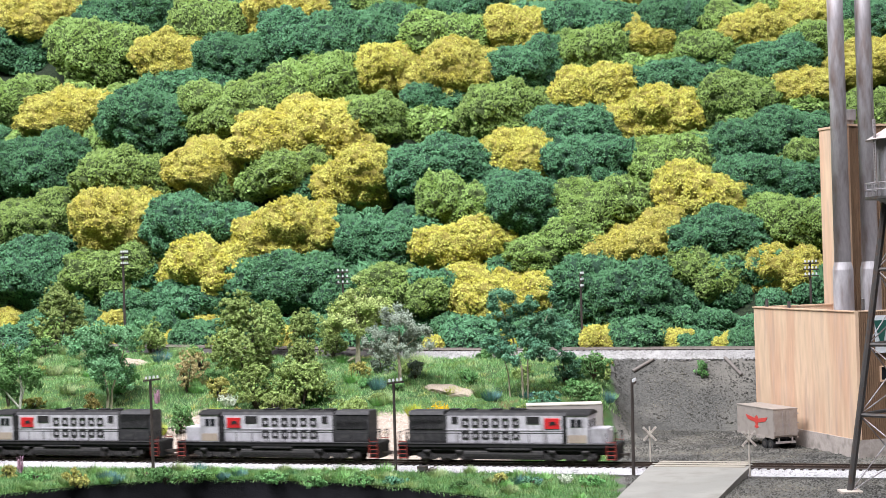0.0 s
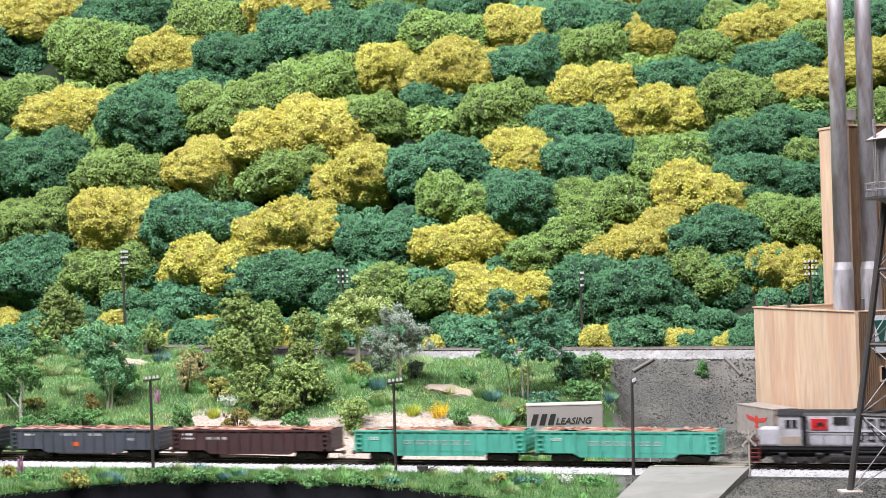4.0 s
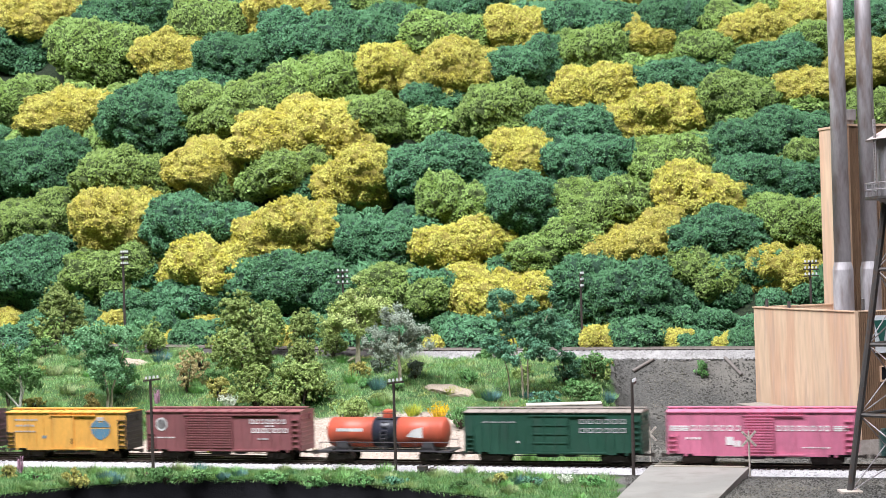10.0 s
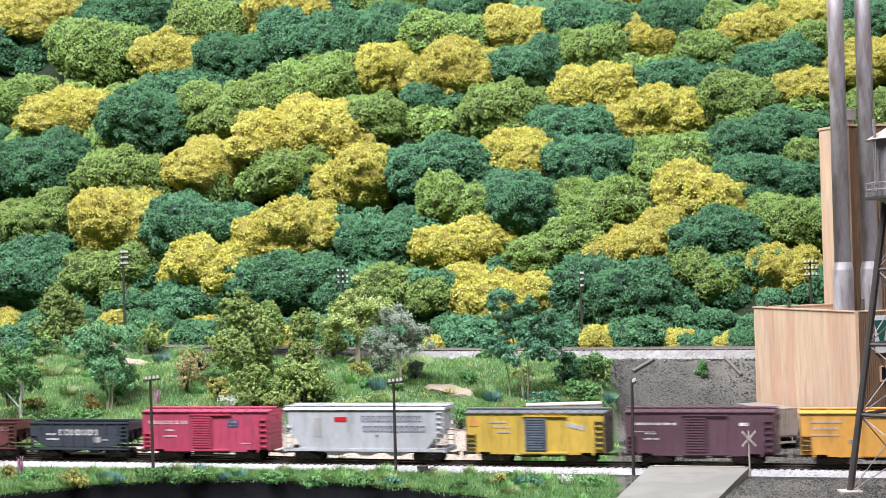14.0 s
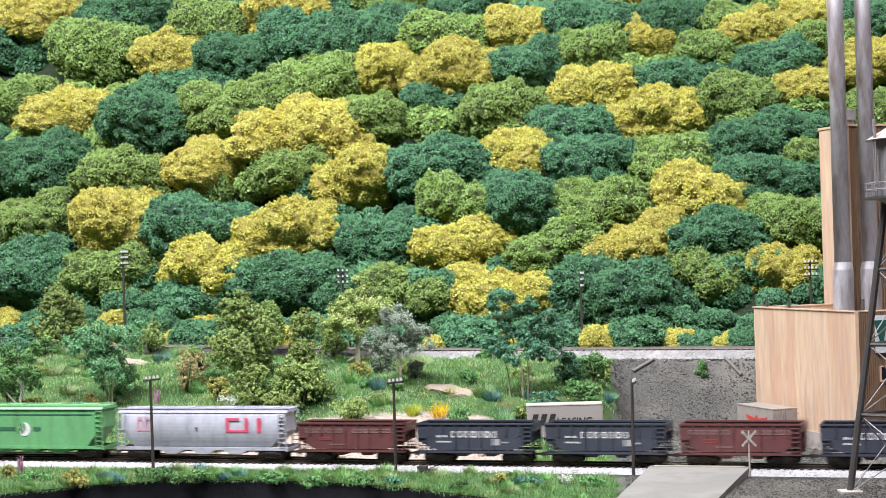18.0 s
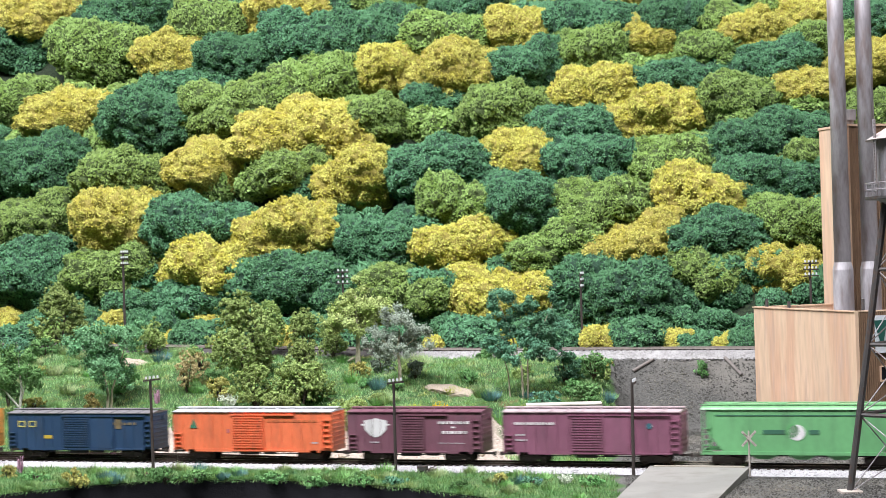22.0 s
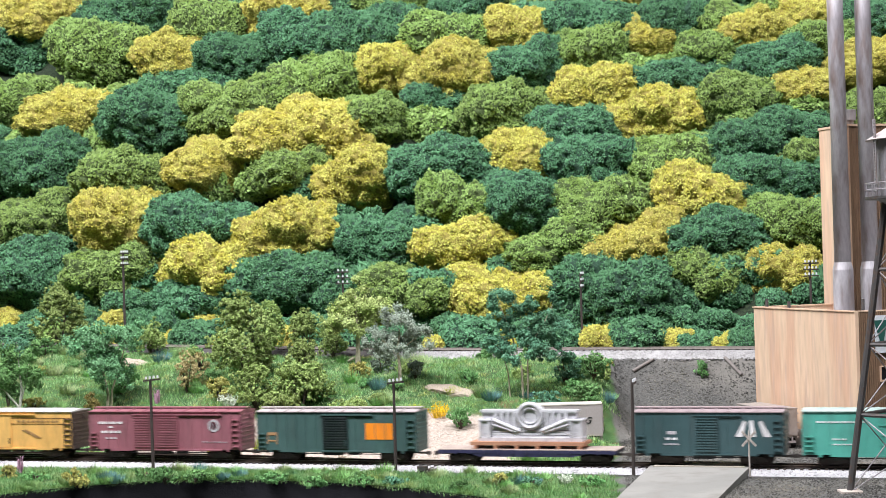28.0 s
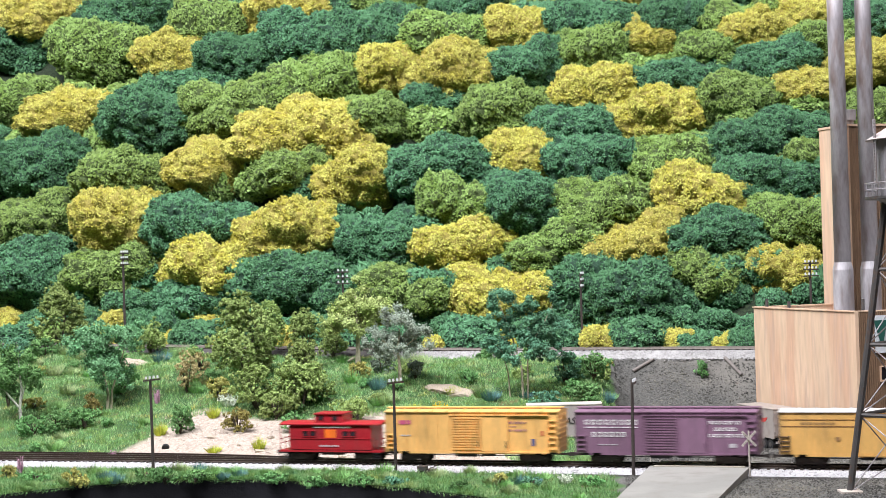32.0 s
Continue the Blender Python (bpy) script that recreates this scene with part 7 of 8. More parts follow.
def locomotive(c0, c1, label, flip):
    """A six-axle hood unit; its cab faces +x before it is turned."""
    L, half = c1 - c0, (c1 - c0) / 2
    car = thing("diesel_locomotive", pose(0, 0, 0), label, "locomotive", "locomotives of the freight train")
    deck, hw, top = 0.0185, 0.0115, 0.0495
    back, front = -half + 0.011, half - 0.048
    # hood
    bm = boxes((back + 0.039, front, -hw, hw, deck, top - 0.004))
    part("hood_top", prism(bmesh.new(), [(-hw, top - 0.004), (-hw + 0.003, top - 0.0006), (hw - 0.003, top - 0.0006), (hw, top - 0.004)], back + 0.039, front), L_DARK, car)
    for i in range(13):
        x = back + 0.045 + (front - back - 0.049) * i / 12
        flank(bm, x - 0.0002, x + 0.0002, deck + 0.001, deck + 0.013, hw, 0.0003)
    flank(bm, back + 0.039, front, deck + 0.0128, deck + 0.0134, hw, 0.0005)
    part("hood", bm, L_GREY, car)
    bm = boxes((back, back + 0.039, -hw - 0.0004, hw + 0.0004, deck, top - 0.003))
    prism(bm, [(-hw - 0.0012, top - 0.003), (-hw + 0.002, top + 0.0006), (hw - 0.002, top + 0.0006), (hw + 0.0012, top - 0.003)], back, back + 0.036)
    rad = part("radiator_section", bm, L_DARK, car, "sooty dark radiator section with grilles")
    bm = bmesh.new()
    for i in range(12):
        z = deck + 0.014 + 0.0011 * i
        flank(bm, back + 0.003, back + 0.035, z, z + 0.0006, hw + 0.0004, 0.0006)
    tagged(part("grille_slats", bm, L_DARK, rad), kind="stuff")
    bm = bmesh.new()
    prism(bm, [(-hw + 0.0025, top - 0.0010), (-hw + 0.0035, top + 0.0004), (hw - 0.0035, top + 0.0004), (hw - 0.0025, top - 0.0010)], back + 0.041, front + 0.002)
    for x in (-0.055, -0.038, -0.012, 0.012):
        box(bm, x - 0.005, x + 0.005, -0.005, 0.005, top, top + 0.0018)
    part("roof", bm, L_BLACK, car)
    bm = boxes((0.002, 0.006, -0.0035, 0.0035, top, top + 0.0030))
    part("exhaust_stack", bm, L_BLACK, car)
    for x, wide in ((back + 0.0475, 0.0030), (front - 0.0345, 0.0066)):
        pair("intake_grille", (x - wide, x + wide, deck + 0.0195, deck + 0.0262), hw, 0.0005, L_BLACK, car)
    # cab and nose
    cw = 0.0160
    cab = part("cab", boxes((front, front + 0.021, -cw, cw, deck, top - 0.003), bevel=0.0006), L_GREY, car)
    bm = bmesh.new()
    prism(bm, [(-cw - 0.0006, top - 0.0034), (-cw - 0.0002, top - 0.0022), (-0.007, top + 0.0008), (0.007, top + 0.0008), (cw + 0.0002, top - 0.0022), (cw + 0.0006, top - 0.0034)], front - 0.001, front + 0.0225)
    part("cab_roof", bm, L_BLACK, cab)
    for x0, x1 in ((front + 0.0040, front + 0.0085), (front + 0.0098, front + 0.0145)):
        pair("cab_window", (x0, x1, deck + 0.0165, deck + 0.0240), cw, 0.0003, L_GLASS, cab)
    part("rear_bulkhead", boxes((front - 0.0045, front - 0.0002, -cw + 0.0010, cw - 0.0010, deck, top - 0.0040)), L_BLACK, cab)
    pair("side_panel", (front + 0.001, front + 0.019, deck + 0.0015, deck + 0.0090), cw, 0.0003, L_TAN, cab)
    bm = boxes((front + 0.0209, front + 0.0213, -0.012, -0.003, deck + 0.016, deck + 0.023), (front + 0.0209, front + 0.0213, 0.003, 0.012, deck + 0.016, deck + 0.023))
    part("windshield", bm, L_GLASS, cab)
    nose = part("nose", boxes((front + 0.0208, half - 0.009, -hw, hw, deck, deck + 0.0155), bevel=0.0012), L_GREY, car)
    for y in (-0.0022, 0.0022):
        part("headlight", rod(bmesh.new(), (half - 0.0092, y, deck + 0.0125), (half - 0.0084, y, deck + 0.0125), 0.0014, n=12), P_WHITE, nose)
    # deck, frame, pilots
    bm = boxes((-half, half, -HALF + 0.001, HALF - 0.001, deck - 0.0030, deck), (-half + 0.012, half - 0.012, -0.0125, 0.0125, deck - 0.0100, deck - 0.0030), (-half + 0.012, half - 0.012, -HALF + 0.0022, HALF - 0.0022, deck - 0.0062, deck - 0.0030))
    part("frame", bm, L_BLACK, car)
    part("walkway", boxes((-half + 0.001, half - 0.001, -HALF + 0.0006, HALF - 0.0006, deck, deck + 0.0005)), L_DARK, car)
    for s in (-1, 1):
        x = s * (half - 0.0008)
        bm = boxes((min(x, x - s * 0.002), max(x, x - s * 0.002), -0.0150, 0.0150, 0.0030, deck), (min(x, x - s * 0.010), max(x, x - s * 0.010), -0.0050, 0.0050, 0.0050, 0.0120))
        part("pilot", bm, L_BLACK, car)
    bm = bmesh.new()
    for y in (-1, 1):
        rod(bm, (-0.042, y * 0.0105, 0.0088), (0.038, y * 0.0105, 0.0088), 0.0058, n=16)
    box(bm, -0.042, 0.038, -0.0105, 0.0105, 0.0030, 0.0140)
    part("fuel_tank", bm, L_TRUCK, car)
    for s in (-1, 1):
        part("air_reservoir", rod(bmesh.new(), (-0.018, s * 0.0160, 0.0135), (0.026, s * 0.0160, 0.0135), 0.0013, n=8), L_BLACK, car)
    # step wells with ladders at the four corners
    for s in (-1, 1):
        for y in (-1, 1):
            bm = bmesh.new()
            for x in (half - 0.0012, half - 0.0095):
                rod(bm, (s * x, y * 0.0163, 0.0036), (s * x, y * 0.0163, deck + 0.0060), 0.00045, n=6)
            for k in range(5):
                rod(bm, (s * (half - 0.0012), y * 0.0163, 0.0045 + 0.0040 * k), (s * (half - 0.0095), y * 0.0163, 0.0045 + 0.0040 * k), 0.0004, n=6)
            part("corner_ladder", bm, L_RAILS, car, "weathered red corner ladder")
            bm = boxes((min(s * (half - 0.0105), s * half), max(s * (half - 0.0105), s * half), min(y * 0.0110, y * 0.0150), max(y * 0.0110, y * 0.0150), 0.0036, deck - 0.0030))
            part("step_well", bm, L_BLACK, car)
        bm = bmesh.new()
        for y in (-1, 1):
            for x in (half - 0.0012, half - 0.0095):
                rod(bm, (s * x, y * 0.0163, deck), (s * x, y * 0.0163, deck + 0.0110), 0.00045, n=6)
            rod(bm, (s * (half - 0.0012), y * 0.0163, deck + 0.0110), (s * (half - 0.0012), y * 0.0030, deck + 0.0110), 0.00045, n=6)
            rod(bm, (s * (half - 0.0012), y * 0.0090, deck), (s * (half - 0.0012), y * 0.0090, deck + 0.0110), 0.00045, n=6)
        part("end_handrail", bm, L_BLACK, car)
    for y in (-1, 1):
        bm = bmesh.new()
        rod(bm, (-half + 0.011, y * 0.0163, deck + 0.0105), (front - 0.002, y * 0.0163, deck + 0.0105), 0.00042, n=5)
        for i in range(10):
            x = -half + 0.011 + (front - 0.002 + half - 0.011) * i / 9
            rod(bm, (x, y * 0.0163, deck), (x, y * 0.0163, deck + 0.0105), 0.00042, n=5)
        part("side_handrail", bm, L_BLACK, car)
    for x in (half - 0.047, -half + 0.047):
        tr = part("truck", shared("six_wheel_truck", six_wheel_truck, L_TRUCK), None, car, m=pose(x, 0, 0))
        for wx in (-0.0205, 0.0, 0.0205):
            part("wheelset", shared("wheelset_550", wheelset_mesh(0.0055), P_WHEEL), None, tr, m=pose(wx, 0, 0.0055))
    add_couplers(car, half)
    # lettering on both flanks, read from left to right on each
    m0, m1 = back + 0.054, front - 0.046
    for s in (-1, 1):
        bm = bmesh.new()
        a, b = (m0, m1) if s < 0 else (-m1, -m0)
        y = -hw
        for z0, z1, n in ((deck + 0.0165, deck + 0.0245, 6), (deck + 0.0045, deck + 0.0120, 6)):
            wd = (b - a) / n
            for i in range(n):
                x = a + wd * (i + 0.10)
                hollow(bm, x, x + wd * 0.66, y, z0, z1, 0.0006)
        tagged(part("lettering", bm, L_BLACK, car, m=Matrix.Identity(4) if s < 0 else TURNED), kind="stuff")
        bm = bmesh.new()
        fx = front - 0.0155
        fx = fx if s < 0 else -fx
        slab(bm, [(fx - 0.0075, deck + 0.0145), (fx + 0.0080, deck + 0.0145), (fx + 0.0068, deck + 0.0195), (fx + 0.0080, deck + 0.0245), (fx - 0.0075, deck + 0.0245)], y - 0.0009, y)
        part("flag", bm, L_RED, car, "red flag emblem", m=Matrix.Identity(4) if s < 0 else pose(0, 0, 0, 0, 0, 180))
        bm = bmesh.new()
        slab(bm, [(fx - 0.003, deck + 0.0170), (fx + 0.001, deck + 0.0188), (fx + 0.0045, deck + 0.0180), (fx + 0.003, deck + 0.0215), (fx - 0.002, deck + 0.0212)], y - 0.0012, y - 0.0008)
        part("emblem", bm, L_BLACK, car, m=Matrix.Identity(4) if s < 0 else pose(0, 0, 0, 0, 0, 180))
    car["turned"] = 1 if flip else 0
    return register(car, c0, c1)


# ---- the train, from the head ----
locomotive(-0.048, 0.172, "grey and black six-axle diesel locomotive leading the train", False)
locomotive(-0.290, -0.068, "grey and black diesel locomotive with its cab trailing", True)
locomotive(-0.532, -0.310, "grey and black diesel locomotive with its cab trailing", True)
TEAL = (0.075, 0.46, 0.35)
gondola(-0.7346, -0.5597, TEAL, "turquoise steel gondola with a full load of scrap", P_RUST, text=[(P_WHITE, "w", -0.85, -0.70, 0.022, 0.025, 4), (P_GREYW, "w", -0.40, 0.4, 0.018, 0.022, 9)])
gondola(-0.9205, -0.7456, TEAL, "turquoise steel gondola with a full load of scrap", P_RUST, text=[(P_WHITE, "w", -0.85, -0.70, 0.022, 0.025, 4), (P_GREYW, "w", -0.40, 0.4, 0.018, 0.022, 9)])
gondola(-1.1225, -0.947, (0.075, 0.030, 0.032), "dark brown gondola heaped with rusty scrap", P_RUST, text=[(P_WHITE, "w", -0.86, -0.72, 0.0255, 0.0275, 3), (P_WHITE, "w", -0.86, -0.68, 0.0215, 0.0232, 4), (P_GREYW, "w", -0.55, -0.25, 0.0215, 0.0240, 3)])
gondola(-1.3136, -1.1387, (0.075, 0.080, 0.105), "grey gondola with rusty scrap and an orange panel", P_RUST, text=[(P_WHITE, "w", -0.80, -0.66, 0.0245, 0.0265, 3), (P_GREYW, "w", -0.30, -0.08, 0.0245, 0.0270, 5), (P_GREYW, "w", 0.08, 0.26, 0.0245, 0.0270, 4), (paint("orange_patch", (0.75, 0.13, 0.03)), "b", -0.16, -0.06, 0.0135, 0.0180), (P_GREYW, "w", 0.60, 0.72, 0.020, 0.0225, 3)])
gondola(-1.505, -1.330, (0.020, 0.022, 0.032), "black gondola heaped with rusty scrap", P_RUST, text=[(P_WHITE, "w", -0.80, -0.64, 0.0255, 0.0275, 5), (P_WHITE, "w", -0.80, -0.66, 0.0215, 0.0232, 4), (P_GREYW, "w", -0.58, -0.30, 0.0205, 0.0245, 3), (P_GREYW, "d", 0.62, 0.0235, 0.0042)])
P_DULLMARK = paint("dull_grey_panel", (0.16, 0.17, 0.18))
gondola(-1.7025, -1.5215, (0.035, 0.110, 0.100), "weathered dark green gondola with a rounded cover", None, text=[(P_DULLMARK, "b", -0.86, -0.74, 0.020, 0.0265), (P_DULLMARK, "b", 0.68, 0.78, 0.020, 0.0265)], ribs=11, cover=paint("cover_grey", (0.040, 0.040, 0.043), 0.6), top=0.0315)
WM = P_WHITE
boxcar(-1.8953, -1.7245, (0.64, 0.165, 0.285), "pink boxcar with white lettering and a louvred door", doors=((-0.16, 0.16, "rib", None),), text=[(WM, "w", -0.74, -0.18, 0.0325, 0.0375, 7), (WM, "w", 0.18, 0.76, 0.0325, 0.0375, 8), (WM, "b", -1.0 + 0.03, -0.76, 0.0360, 0.0372), (WM, "b", -0.97, -0.76, 0.0342, 0.0354), (WM, "b", -0.97, -0.76, 0.0325, 0.0336), (WM, "b", 0.78, 0.93, 0.0360, 0.0372), (WM, "b", 0.78, 0.93, 0.0342, 0.0354), (WM, "b", 0.78, 0.93, 0.0325, 0.0336), (WM, "w", -0.80, -0.62, 0.0245, 0.0265, 4), (WM, "b", -0.36, -0.28, 0.0195, 0.0270), (WM, "b", -0.28, -0.20, 0.0180, 0.0235), (WM, "w", 0.45, 0.75, 0.0170, 0.0180, 6)], tabs=5)
boxcar(-2.0935, -1.920, (0.010, 0.075, 0.045), "dark green boxcar with a tan-dusted roof and red flag", roof=(0.34, 0.29, 0.26), doors=((-0.24, 0.20, "plug", None),), text=[(L_RED, "b", -0.14, 0.02, 0.0380, 0.0435), (P_GREYW, "w", 0.32, 0.86, 0.0385, 0.0430, 6), (P_GREYW, "w", 0.32, 0.86, 0.0300, 0.0345, 6), (P_WHITE, "b", -0.40, -0.37, 0.0200, 0.0220), (P_GREYW, "w", -0.80, -0.40, 0.0395, 0.0405, 9)], top=0.0530, panels=10)
T_OR = paint("tank_orange", (0.55, 0.105, 0.06), 0.5)
T_BL = paint("tank_black_band", (0.022, 0.024, 0.040), 0.4)
tank_car(-2.248, -2.109, "orange and black tank car with a centre dome", [(-1, -0.22, T_OR), (-0.22, 0.22, T_BL), (0.22, 1, T_OR)], r=0.0148, zc=0.0282, half_tank=0.058, text=[(P_WHITE, "b", -0.72, -0.32, 0.0300, 0.0330), (P_WHITE, "s", 0.34, 0.0250, 0.58, 0.0235, 0.58, 0.0345, 0.44, 0.0320)], frame_m=paint("tank_frame_grey", (0.075, 0.070, 0.080)), dome=T_OR)
boxcar(-2.439, -2.2668, (0.280, 0.090, 0.098), "oxide red double-door boxcar with a round white emblem", doors=((-0.48, -0.14, "rib", None), (-0.14, 0.14, "rib", None)), text=[(WM, "d", -0.80, 0.0370, 0.0068), (P_GREYW, "d", -0.80, 0.0370, 0.0052), (WM, "w", 0.36, 0.84, 0.0375, 0.0420, 7), (WM, "w", 0.56, 0.68, 0.0345, 0.0360, 3), (WM, "w", 0.38, 0.86, 0.0285, 0.0330, 7), (WM, "w", -0.90, -0.62, 0.0225, 0.0240, 6), (P_GREYW, "w", 0.46, 0.60, 0.0215, 0.0230, 4)])
BLUE = paint("faded_blue_emblem", (0.12, 0.25, 0.36))
boxcar(-2.606, -2.463, (0.82, 0.40, 0.05), "yellow-orange boxcar with black ends and a blue shield", ends=(0.03, 0.028, 0.03), doors=((-0.24, 0.14, "flat", None),), text=[(P_GREYW, "w", -0.86, -0.46, 0.0400, 0.0420, 6), (P_GREYW, "w", -0.84, -0.52, 0.0340, 0.0360, 5), (P_GREYW, "w", -0.86, -0.50, 0.0280, 0.0295, 6), (BLUE, "s", 0.42, 0.0320, 0.74, 0.0320, 0.72, 0.0270, 0.66, 0.0225, 0.58, 0.0200, 0.50, 0.0225, 0.44, 0.0270), (BLUE, "s", 0.44, 0.0370, 0.50, 0.0410, 0.58, 0.0380, 0.66, 0.0410, 0.72, 0.0370, 0.74, 0.0335, 0.42, 0.0335), (P_GREYW, "b", 0.52, 0.64, 0.0400, 0.0440), (BLUE, "b", -0.40, -0.33, 0.0215, 0.0245)], top=0.0525)
boxcar(-2.7671, -2.6295, (0.125, 0.055, 0.080), "dull purple-brown boxcar with small white lettering", doors=((-0.20, 0.10, "rib", None),), text=[(WM, "w", -0.90, -0.30, 0.0375, 0.0398, 12), (WM, "w", -0.74, -0.58, 0.0290, 0.0305, 3), (WM, "w", -0.76, -0.54, 0.0240, 0.0255, 5), (P_WHITE, "b", 0.54, 0.66, 0.0370, 0.0400), (WM, "b", -0.90, -0.60, 0.0310, 0.0314)], top=0.0535)
boxcar(-2.925, -2.788, (0.72, 0.46, 0.045), "bright yellow boxcar with a grey door and grey roof", roof=(0.17, 0.18, 0.20), ends=(0.05, 0.05, 0.055), doors=((-0.14, 0.17, "rib", (0.16, 0.19, 0.25)),), text=[(P_GREYW, "w", -0.66, -0.40, 0.0390, 0.0405, 6), (P_GREYW, "w", -0.58, -0.34, 0.0345, 0.0360, 4), (P_GREYW, "w", -0.54, -0.34, 0.0295, 0.0310, 4), (P_GREYW, "s", 0.46, 0.0360, 0.70, 0.0320, 0.72, 0.0360, 0.48, 0.0400), (paint("pale_orange_patch", (0.78, 0.36, 0.10)), "b", -0.96, -0.82, 0.0360, 0.0420)], top=0.0525)
covered_hopper(-3.1171, -2.9475, (0.55, 0.55, 0.60), "streaked white covered hopper with black lettering", top=0.0555, ribs=0, text=[(L_RED, "b", -0.36, -0.20, 0.0400, 0.0445), (P_GREYW, "b", -0.62, -0.54, 0.0250, 0.0440), (paint("grey_blue_lettering", (0.17, 0.19, 0.26)), "w", -0.02, 0.74, 0.0400, 0.0460, 12), (paint("grey_blue_lettering", (0.17, 0.19, 0.26)), "w", 0.0, 0.78, 0.0300, 0.0360, 12), (L_BLACK, "b", 0.16, 0.18, 0.0250, 0.0270)])
boxcar(-3.2763, -3.1351, (0.56, 0.055, 0.135), "bright red boxcar with a white script name", doors=((-0.20, 0.12, "rib", None),), text=[(WM, "w", -0.90, -0.26, 0.0370, 0.0405, 10), (WM, "w", -0.64, -0.48, 0.0300, 0.0315, 4), (WM, "w", -0.66, -0.44, 0.0240, 0.0255, 4), (paint("navy_panel", (0.06, 0.08, 0.16)), "b", 0.36, 0.54, 0.0345, 0.0415), (WM, "b", 0.38, 0.52, 0.0385, 0.0408), (WM, "b", 0.38, 0.52, 0.0352, 0.0362), (P_GREYW, "w", 0.56, 0.74, 0.0170, 0.0180, 5)])
P_DIM = paint("worn_lettering", (0.30, 0.20, 0.20))
HOP = [(P_WHITE, "w", -0.40, 0.42, 0.0250, 0.0310, 7), (P_WHITE, "w", -0.66, -0.46, 0.0250, 0.0270, 4), (P_WHITE, "w", -0.66, -0.40, 0.0200, 0.0215, 6), (P_GREYW, "b", 0.30, 0.44, 0.0175, 0.0235), (P_GREYW, "w", 0.48, 0.60, 0.0195, 0.0210, 3)]
HOPB = [(P_DIM, "w", -0.86, -0.14, 0.0290, 0.0330, 7), (P_DIM, "w", 0.02, 0.86, 0.0290, 0.0330, 8), (paint("dull_red_lettering", (0.36, 0.07, 0.07)), "w", -0.60, -0.36, 0.0215, 0.0245, 3), (P_DIM, "w", -0.40, -0.10, 0.0170, 0.0180, 5)]
BLK, OXB = (0.050, 0.056, 0.084), (0.150, 0.042, 0.040)
hopper(-3.411, -3.294, BLK, "black open hopper with white lettering", HOP)
hopper(-3.5393, -3.4285, OXB, "oxide brown open hopper with faded lettering", HOPB)
hopper(-3.669, -3.5527, BLK, "black open hopper with white lettering", HOP)
hopper(-3.7985, -3.682, BLK, "black open hopper with white lettering", HOP)
hopper(-3.925, -3.8115, OXB, "oxide brown open hopper with faded lettering", HOPB)
PINK = paint("bright_pink_red", (0.82, 0.09, 0.19))
PALEPINK = paint("pale_pink_block", (0.72, 0.36, 0.46))
covered_hopper(-4.1297, -3.938, (0.45, 0.45, 0.52), "pale grey round-sided covered hopper with a red emblem", rounded=0.0035, top=0.0525, text=[(PALEPINK, "w", -0.76, -0.56, 0.0300, 0.0440, 2), (PINK, "b", 0.30, 0.34, 0.0310, 0.0410), (PINK, "b", 0.30, 0.46, 0.0410, 0.0432), (PINK, "b", 0.30, 0.52, 0.0288, 0.0310), (PINK, "b", 0.52, 0.56, 0.0288, 0.0432), (PINK, "b", 0.66, 0.71, 0.0288, 0.0432), (L_BLACK, "b", -0.06, -0.04, 0.0300, 0.0340)])
covered_hopper(-4.3279, -4.147, (0.135, 0.42, 0.155), "green covered hopper with a white crescent emblem", top=0.0560, roof=(0.21, 0.46, 0.22), text=[(P_WHITE, "d", -0.04, 0.0310, 0.0072), (paint("hopper_green", (0.135, 0.42, 0.155)), "d", -0.085, 0.0325, 0.0062), (paint("dark_green_bar", (0.05, 0.16, 0.10)), "b", -0.38, -0.16, 0.0295, 0.0335), (paint("dark_green_bar", (0.05, 0.16, 0.10)), "b", 0.08, 0.18, 0.0295, 0.0335), (paint("dark_green_bar", (0.05, 0.16, 0.10)), "b", -0.86, 0.86, 0.0462, 0.0472)])
boxcar(-4.5194, -4.3482, (0.255, 0.085, 0.145), "dusty mauve boxcar with a pale streaked roof", roof=(0.46, 0.36, 0.38), doors=((-0.22, 0.14, "rib", None), (0.14, 0.46, "flat", None)), text=[(WM, "w", -0.88, -0.40, 0.0375, 0.0398, 12), (P_GREYW, "w", -0.86, -0.74, 0.0270, 0.0285, 3), (P_GREYW, "w", -0.86, -0.72, 0.0220, 0.0235, 4), (paint("teal_roundel", (0.05, 0.16, 0.20)), "d", 0.66, 0.0365, 0.0028), (WM, "b", 0.62, 0.70, 0.0360, 0.0370)])
boxcar(-4.680, -4.5415, (0.195, 0.072, 0.105), "maroon boxcar with a white shield", doors=((-0.20, 0.16, "rib", None),), text=[(WM, "s", -0.76, 0.0410, -0.58, 0.0435, -0.40, 0.0410, -0.42, 0.0320, -0.50, 0.0265, -0.58, 0.0245, -0.66, 0.0265, -0.74, 0.0320), (paint("maroon_band", (0.195, 0.072, 0.105)), "b", -0.70, -0.46, 0.0345, 0.0360), (WM, "b", -0.80, -0.36, 0.0362, 0.0378), (WM, "w", 0.36, 0.84, 0.0380, 0.0405, 8), (WM, "w", 0.56, 0.64, 0.0340, 0.0355, 1), (WM, "w", 0.42, 0.80, 0.0285, 0.0312, 6), (P_GREYW, "w", 0.36, 0.76, 0.0190, 0.0198, 9), (P_GREYW, "w", -0.66, -0.52, 0.0190, 0.0205, 3)])
